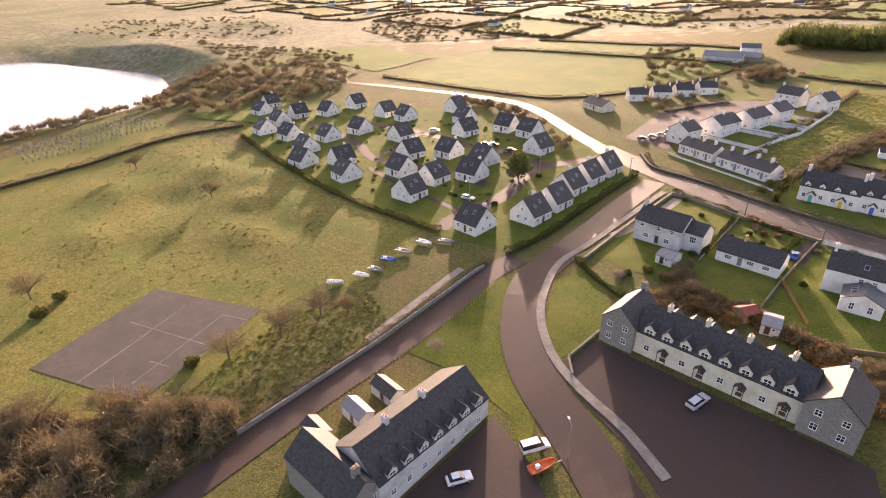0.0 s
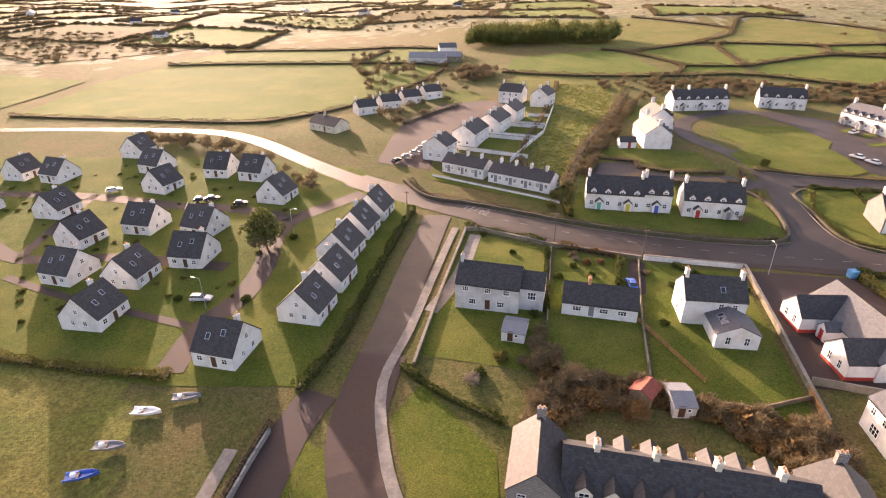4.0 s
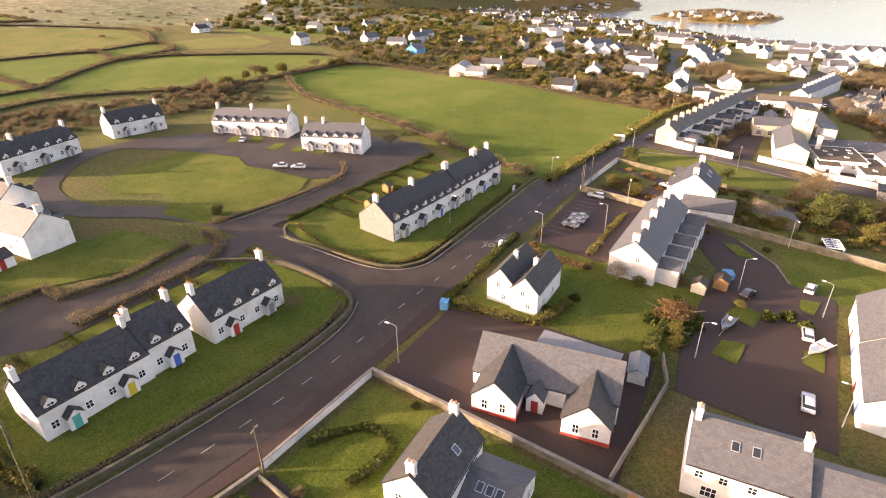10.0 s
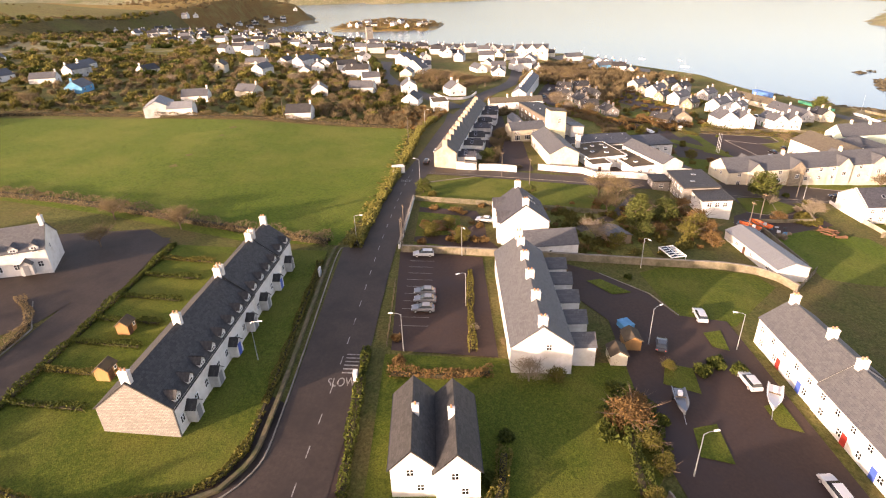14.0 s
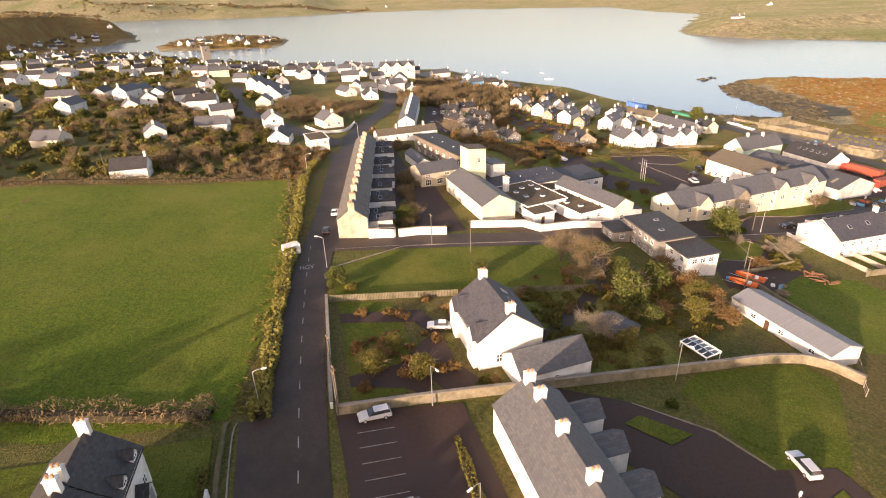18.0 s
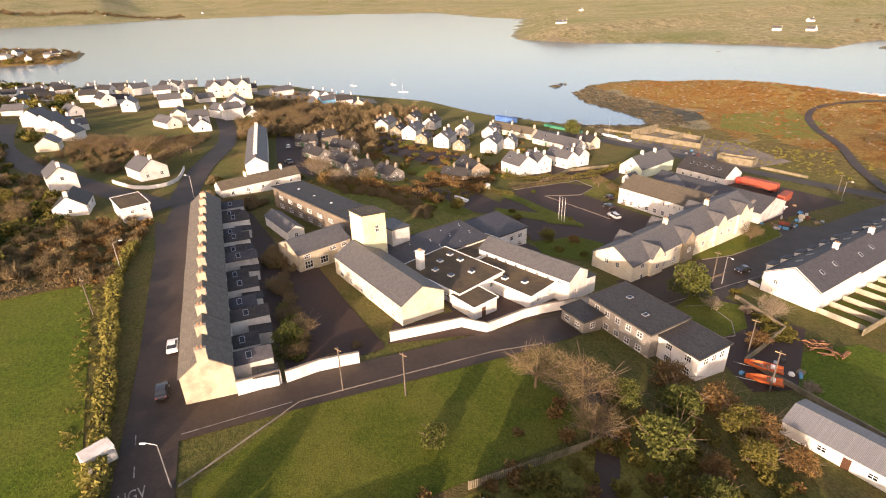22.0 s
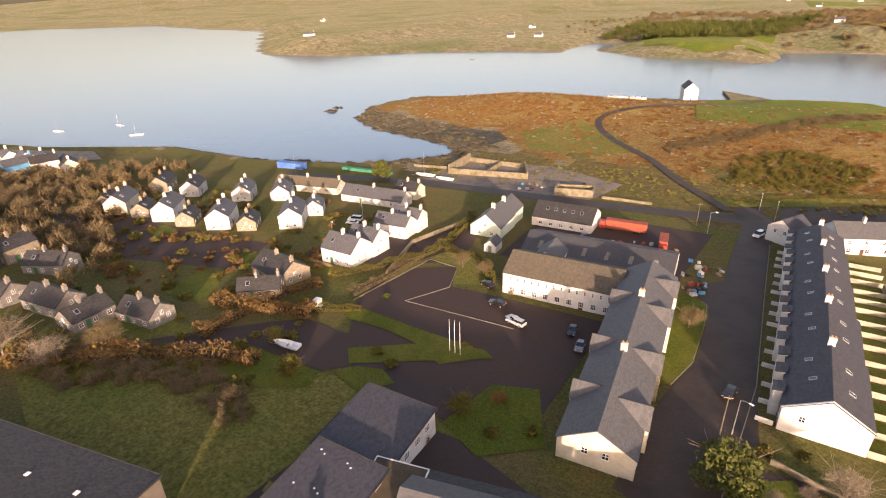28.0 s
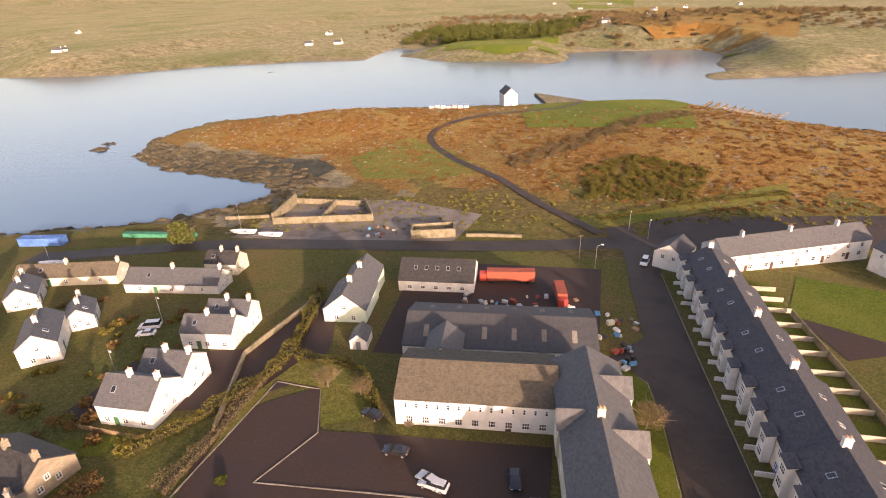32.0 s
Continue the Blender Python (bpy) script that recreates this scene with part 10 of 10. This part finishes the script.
M_INFL = mat("orange_inflatable_fabric", (0.6, 0.12, 0.03), (0.7, 0.17, 0.05), 2.0, 0.6, None, 0.1, 0.05)
for x, y, yaw, L, m, lab, ms in ((54.2, 95.0, 150, 6.0, P_WHITE, "white open boat on a road trailer", 0), (52.6, 109, 170, 5.5, P_GREY, "grey boat on a slatted trailer", 0), (124, 62, 30, 6.0, M_INFL, "orange rescue boat on its trailer", 0), (121.6, 66, 35, 5.5, M_INFL, "orange rescue boat beside the yard fence", 0), (226, 58.8, 10, 6.0, P_WHITE, "white boat with a grey cabin on a trailer", 0),
                                (-29.2, 50.6, 70, 5.0, M_INFL, "orange boat on a trailer behind a van", 0), (-97.7, 69, 20, 4.6, P_WHITE, "white dinghy laid up on the grass", 0), (-96.6, 72.8, 15, 4.6, P_GREY, "grey dinghy under a cover on the grass", 0), (-97.4, 78, 25, 4.6, P_BLUE, "blue covered dinghy on the grass", 0), (-97, 83, 15, 4.8, P_GREY, "grey covered dinghy on the grass", 0), (-96, 90, 10, 4.8, P_WHITE, "white dinghy on the grass by the fence", 0), (-91.5, 94, 20, 4.6, P_GREY, "grey covered dinghy by the fence", 0), (-101, 63, 40, 4.4, P_WHITE, "white dinghy lying among shrubs", 0),
                                (284, -70.4, 8, 9.0, P_WHITE, "white sailing yacht on a hardstanding", 11), (272.8, -69, 5, 8.0, P_WHITE, "white cabin boat laid up ashore", 0), (326, -35, 10, 8.5, P_WHITE, "white sailing boat laid up by the sea wall", 10), (100, -96, 20, 7.0, P_WHITE, "white boat on the coast car park", 0), (92, -99, 20, 7.0, P_WHITE, "white boat on the coast car park", 0)):
    boat(x, y, yaw, L, m, lab, "dinghy" not in lab, ms)
for x, y, ms in ((560, -40, 9), (590, 10, 10), (620, 40, 9), (540, -70, 8), (500, -60, 9), (640, 90, 10)):
    o = boat(x, y, x % 90, 8.0, P_WHITE, "white moored yacht with a bare mast", False, ms)
    o.location.z = SEA - 0.35

racks = thing("shellfish_racks", "rows of pale timber racks on posts by the shore", "racks", pose(0, 0, 0))
for r_ in range(9):
    bm = bmesh.new()
    x0, y0 = 101 - r_ * 4.2, -262 - r_ * 2.2
    for k in range(8):
        x, y = x0 - k * 2.6, y0 - k * 4.4 + 14
        zg = max(ground_z(x, y), SEA) + 0.1
        tube(bm, (x, y, zg - 0.6), (x, y, zg + 1.6), 0.09, 0.08, 5)
        slab(bm, ((x - 1.4, y - 0.5, zg + 1.75), (x + 1.2, y - 0.5, zg + 1.75), (x + 1.2, y + 0.5, zg + 1.75), (x - 1.4, y + 0.5, zg + 1.75)), 0.18)
    part("rack_row", bm, M_CONC, racks, "pale weathered rack row")
bm = bmesh.new()
rings_ = [[bm.verts.new((x, y, z)) for x, y in ((208, -364), (162, -329), (166, -322), (196, -322))] for z in (SEA - 2, SEA + 1.6)]
bm.faces.new(rings_[1])
for i_ in range(4):
    bm.faces.new((rings_[0][i_], rings_[0][(i_ + 1) % 4], rings_[1][(i_ + 1) % 4], rings_[1][i_]))
bmesh.ops.recalc_face_normals(bm, faces=bm.faces[:])
tagged(new("old_pier", mesh_of(bm, "old_pier", M_ROCK)), "dark weed-covered stone pier below the headland", "pier")
glass_house = thing("glass_pavilion", "white-framed glass-roofed garden pavilion", "greenhouse", pose(100.2, 93.6, ground_z(100.2, 93.6) - 0.75, 0, 0, 12))
for k in range(5):
    for j in range(2):
        child("roof_pane", box_mesh("roof_pane", (0.95, 1.5, 0.04), M_GLASS), glass_house, pose(-2.1 + k * 1.05, -0.8 + j * 1.6, 2.35 if j else 2.3, -8 + 16 * (1 - j), 0, 0))
bm = bmesh.new()
for x in (-2.65, -1.6, -0.55, 0.5, 1.55, 2.6):
    box(bm, x - 0.05, x + 0.05, -1.7, 1.7, 2.24, 2.46)
for y in (-1.7, 0, 1.7):
    box(bm, -2.7, 2.7, y - 0.05, y + 0.05, 2.2, 2.48)
part("roof_frame", bm, M_TRIM, glass_house, "white glazing bars")
for x in (-2.6, 2.6):
    for y in (-1.65, 1.65):
        child("post", box_mesh("pavilion_post", (0.12, 0.12, 2.3), M_TRIM), glass_house, pose(x, y, 0))

# sheds, tanks and boxes
for x, y, yaw, L, D, wl, rf, lab in ((-40.3, 119.6, -4, 4.2, 5.0, M_WHITE, M_TIN, "white and green garden shed with sheet roof"), (-18.6, 107.6, 60, 4.0, 3.4, M_WOOD, M_RUST, "timber shed with a rusty sheet roof"), (-13.6, 107, 10, 3.4, 5.4, M_GREYR, M_TIN, "narrow shed with a corrugated grey roof"), (62.6, 115.6, 0, 3.0, 2.6, M_CREAM, M_FELT, "small pale garden shed with two windows"), (66.8, 112.2, 0, 3.2, 2.6, M_WOODO, M_FELT, "orange timber shed in the back gardens"), (109, 104, 20, 6.0, 5.0, M_WOOD, M_SLATEG, "dark timber garden shed"),
                                     (30.5, 118.8, 10, 5.0, 2.6, M_GREYR, M_TIN, "grey store beside the hall"), (65, 195.4, 0, 2.2, 2.0, M_WOODO, M_FELT, "small orange garden shed"), (54, 192.2, 0, 2.4, 2.0, M_WOODO, M_FELT, "small timber garden shed")):
    house("garden_shed", lab, x, y, yaw, L, D, 1.9, 0.8, wl, rf, wins=(("S", (0.6,), 1.0, 0.6, 0.6, 0),), doors=(("S", -0.5, M_DOORS["brown"]),), gutter=False, category="shed", group="garden sheds")


def crate(name, label, category, x, y, yaw, size, material, lid=None, z=None):
    ob = thing(name, label, category, pose(x, y, ground_z(x, y) if z is None else z, 0, 0, yaw))
    child("body", box_mesh(name + "_body", size, material, min(size) * 0.06), ob)
    child("lid", box_mesh(name + "_lid", (size[0] + 0.06, size[1] + 0.06, 0.1), lid or material, 0.03), ob, pose(0, 0, size[2] - 0.02))


crate("skip_bin", "bright blue lidded bin beside the road", "bin", 28.2, 153.2, 20, (1.7, 1.5, 1.6), M_BLUE)
crate("bus_sign_box", "white roadside box on the verge", "box", 55.5, 156.0, 0, (1.0, 0.6, 1.6), M_WHITE)
crate("water_tank", "blue tarpaulin-covered stack in the back gardens", "tank", 71.8, 111.6, 20, (2.4, 2.0, 1.2), M_BLUE)
crate("blue_boat_cover", "long blue covered boat by the shore", "boat cover", 348, -51.6, 12, (15, 3.4, 2.8), mat("blue_tarpaulin", (0.06, 0.16, 0.42), (0.09, 0.22, 0.5), 1.0, 0.6, (0.05, 0.12, 0.32), 0.3, 0.3))
crate("green_net_pile", "long heap of green fishing net", "net", 312, -64, 8, (26, 2.2, 1.3), mat("green_net", (0.03, 0.2, 0.12), (0.05, 0.28, 0.17), 3.0, 0.9, (0.03, 0.14, 0.09), 0.8, 0.8))
crate("notice_board", "grey roadside notice board", "sign", 87, 168.6, 0, (1.4, 0.3, 1.7), M_GREYR)
crate("well_head", "small white stone well head in the shrubs", "well", 234, 42.5, 10, (1.6, 1.6, 2.0), M_WHITE)
crate("white_hut", "small white hut at the roadside corner", "hut", 153.8, 159.5, 20, (2.4, 3.6, 2.2), M_WHITE)

# salvage yard: red lorry bodies and heaps
for x, y, yaw, s in ((189.6, -47.4, 8, (12.5, 2.6, 2.8)), (176.6, -40, 100, (7.0, 2.5, 2.6))):
    ob = thing("lorry", "red derelict lorry body in the salvage yard", "lorry", pose(x, y, ground_z(x, y), 0, 0, yaw), "derelict lorries")
    child("box_body", box_mesh("box_body", s, M_RUST, 0.1), ob, pose(0, 0, 0.8))
    child("chassis", box_mesh("chassis", (s[0] + 0.6, 1.0, 0.25), M_DARK), ob, pose(0, 0, 0.55))
    child("cab", box_mesh("lorry_cab", (1.9, 2.3, 2.2), M_RED, 0.15), ob, pose(s[0] / 2 + 1.0, 0, 0.6))
    for sx in (-0.35, -0.22, 0.4):
        for sy in (-1, 1):
            bm = bmesh.new()
            tube(bm, (sx * s[0], sy * 1.05 - 0.14, 0.48), (sx * s[0], sy * 1.05 + 0.14, 0.48), 0.48, 0.48, 12)
            part("wheel", bm, M_TYRE, ob)
rj = random.Random(5)
junk = (M_RUST, M_STEEL, M_BLUE, M_WHITE, M_DARK, M_WOOD, M_CREAM, M_GREYR)
for n in range(90):
    if n < 30:
        x, y = rj.uniform(159, 168), rj.uniform(-34, -12)
    elif n < 66:
        x, y = rj.uniform(171, 200), rj.uniform(-40, -30)
    elif n < 76:
        x, y = rj.uniform(119, 128), rj.uniform(55, 68)
    else:
        x, y = rj.uniform(215, 245), rj.uniform(-84, -74)
    s = (round(rj.uniform(0.5, 1.8), 1), round(rj.uniform(0.4, 1.2), 1), round(rj.uniform(0.3, 1.1), 1))
    m = junk[rj.randrange(8)]
    ob = new("scrap_piece", box_mesh("scrap", s, m, 0.06))
    ob.matrix_world = pose(x, y, ground_z(x, y), rj.uniform(-12, 12), rj.uniform(-12, 12), rj.uniform(0, 180))
    tagged(ob, "piece of weathered scrap in a salvage heap", "scrap", "scrap heap")

# log pile by the lifeboat yard
for n in range(26):
    bm = bmesh.new()
    tube(bm, (-1.3, 0, 0), (1.3, 0, 0), 0.16, 0.13, 7)
    ob = new("log", cached("log", lambda: mesh_of(bm, "log", M_LOG)))
    x, y = 122 + rj.uniform(-3, 3), 44.5 + rj.uniform(-2, 2)
    ob.matrix_world = pose(x, y, ground_z(x, y) + 0.2 + 0.5 * rj.random(), 0, rj.uniform(-8, 8), rj.uniform(0, 180))
    tagged(ob, "rough red-brown log in a loose pile", "log", "log pile")

# ruined store by the shore
for pts, h in ((((279, -82), (244, -90)), 2.6), (((244, -90), (252, -104)), 3.4), (((279, -82), (281, -104)), 4.2), (((281, -104), (252, -104)), 2.2), (((262, -86), (264, -104)), 2.4), (((225, -75), (211.6, -79)), 3.0), (((225, -75), (226.6, -82)), 3.4), (((226.6, -82), (213.4, -86)), 2.8), (((211.6, -79), (213.4, -86)), 2.8), (((300, -84), (284, -88)), 1.2), (((208, -80), (190, -82)), 1.1)):
    wall_run("ruined_wall", pts, h, 0.6, M_WALLST, "roofless stone wall of a ruined store", group="ruins", step=1.5)

# boathouse, jetty hut and racks on the headland
house("boathouse", "white boathouse with a dark roof and tall blue door", 221, -299.5, 110, 16, 9, 8.0, 4.0, M_WHITE, M_SLATE, wins=(("N", (-4, 0, 4), 3.0, 1.0, 1.2, 1),), doors=(("E", 0, M_DOORS["blue"]),), category="boathouse")
for n in range(7):
    crate("works_hut", "grey hut beside the boathouse", "hut", 248 + n * 4.2, -288 - n * 0.6, 10, (3.4, 2.6, 1.4 + 0.3 * (n % 3)), (M_GREYR, M_WHITE, M_STEEL)[n % 3])
for n in range(9):
    ob = thing("oyster_rack", "long slatted wooden shellfish rack on legs", "rack", pose(66 + n * 4.0, -262 - n * 2.6, ground_z(66 + n * 4.0, -262 - n * 2.6), 0, 0, 62), "shellfish racks")
    bm = bmesh.new()
    box(bm, -11, 11, -0.7, 0.7, 1.5, 1.65)
    part("deck", bm, M_WALLST, ob)
    for u in even(7, 20):
        child("leg", box_mesh("leg", (0.2, 1.3, 1.5), M_WOOD), ob, pose(u, 0, 0))
for n in range(3):
    x = 198.5 - n * 1.2
    ob = thing("flagpole", "thin white flagpole on a grass island", "flagpole", pose(x, 41.5, ground_z(x, 41.5)), "flagpoles")
    bm = bmesh.new()
    tube(bm, (0, 0, -0.3), (0, 0, 7.5), 0.06, 0.03, 6)
    part("shaft", bm, M_TRIM, ob)
    bm = bmesh.new()
    tube(bm, (0, 0, 7.5), (0, 0, 7.62), 0.08, 0.05, 8)
    part("finial", bm, M_STEEL, ob)
drape("grass_island", ((212, 56), (190, 39), (193, 37.4), (202, 40), (216, 52)), M_GRASS, 0.22, "long grass island in the car park", "lawn")

# graveyard rows
M_GRAVE = mat("grave_marble", (0.3, 0.3, 0.3), (0.5, 0.5, 0.49), 2.0, 0.5, (0.12, 0.12, 0.12), 0.5, 0.1)
gm = box_mesh("headstone_slab", (0.8, 0.2, 1.1), M_GRAVE, 0.05)
for n in range(130):
    r_, c_ = n % 5, n // 5
    x, y = -312 - r_ * 8 + rj.uniform(-0.6, 0.6), 38 + c_ * 2.5 + rj.uniform(-0.5, 0.5)
    ob = new("headstone", gm)
    ob.matrix_world = pose(x, y, ground_z(x, y) - 0.05, 0, 0, 90 + rj.uniform(-6, 6))
    tagged(ob, "grey headstone in a row of the graveyard", "headstone", "graveyard rows")
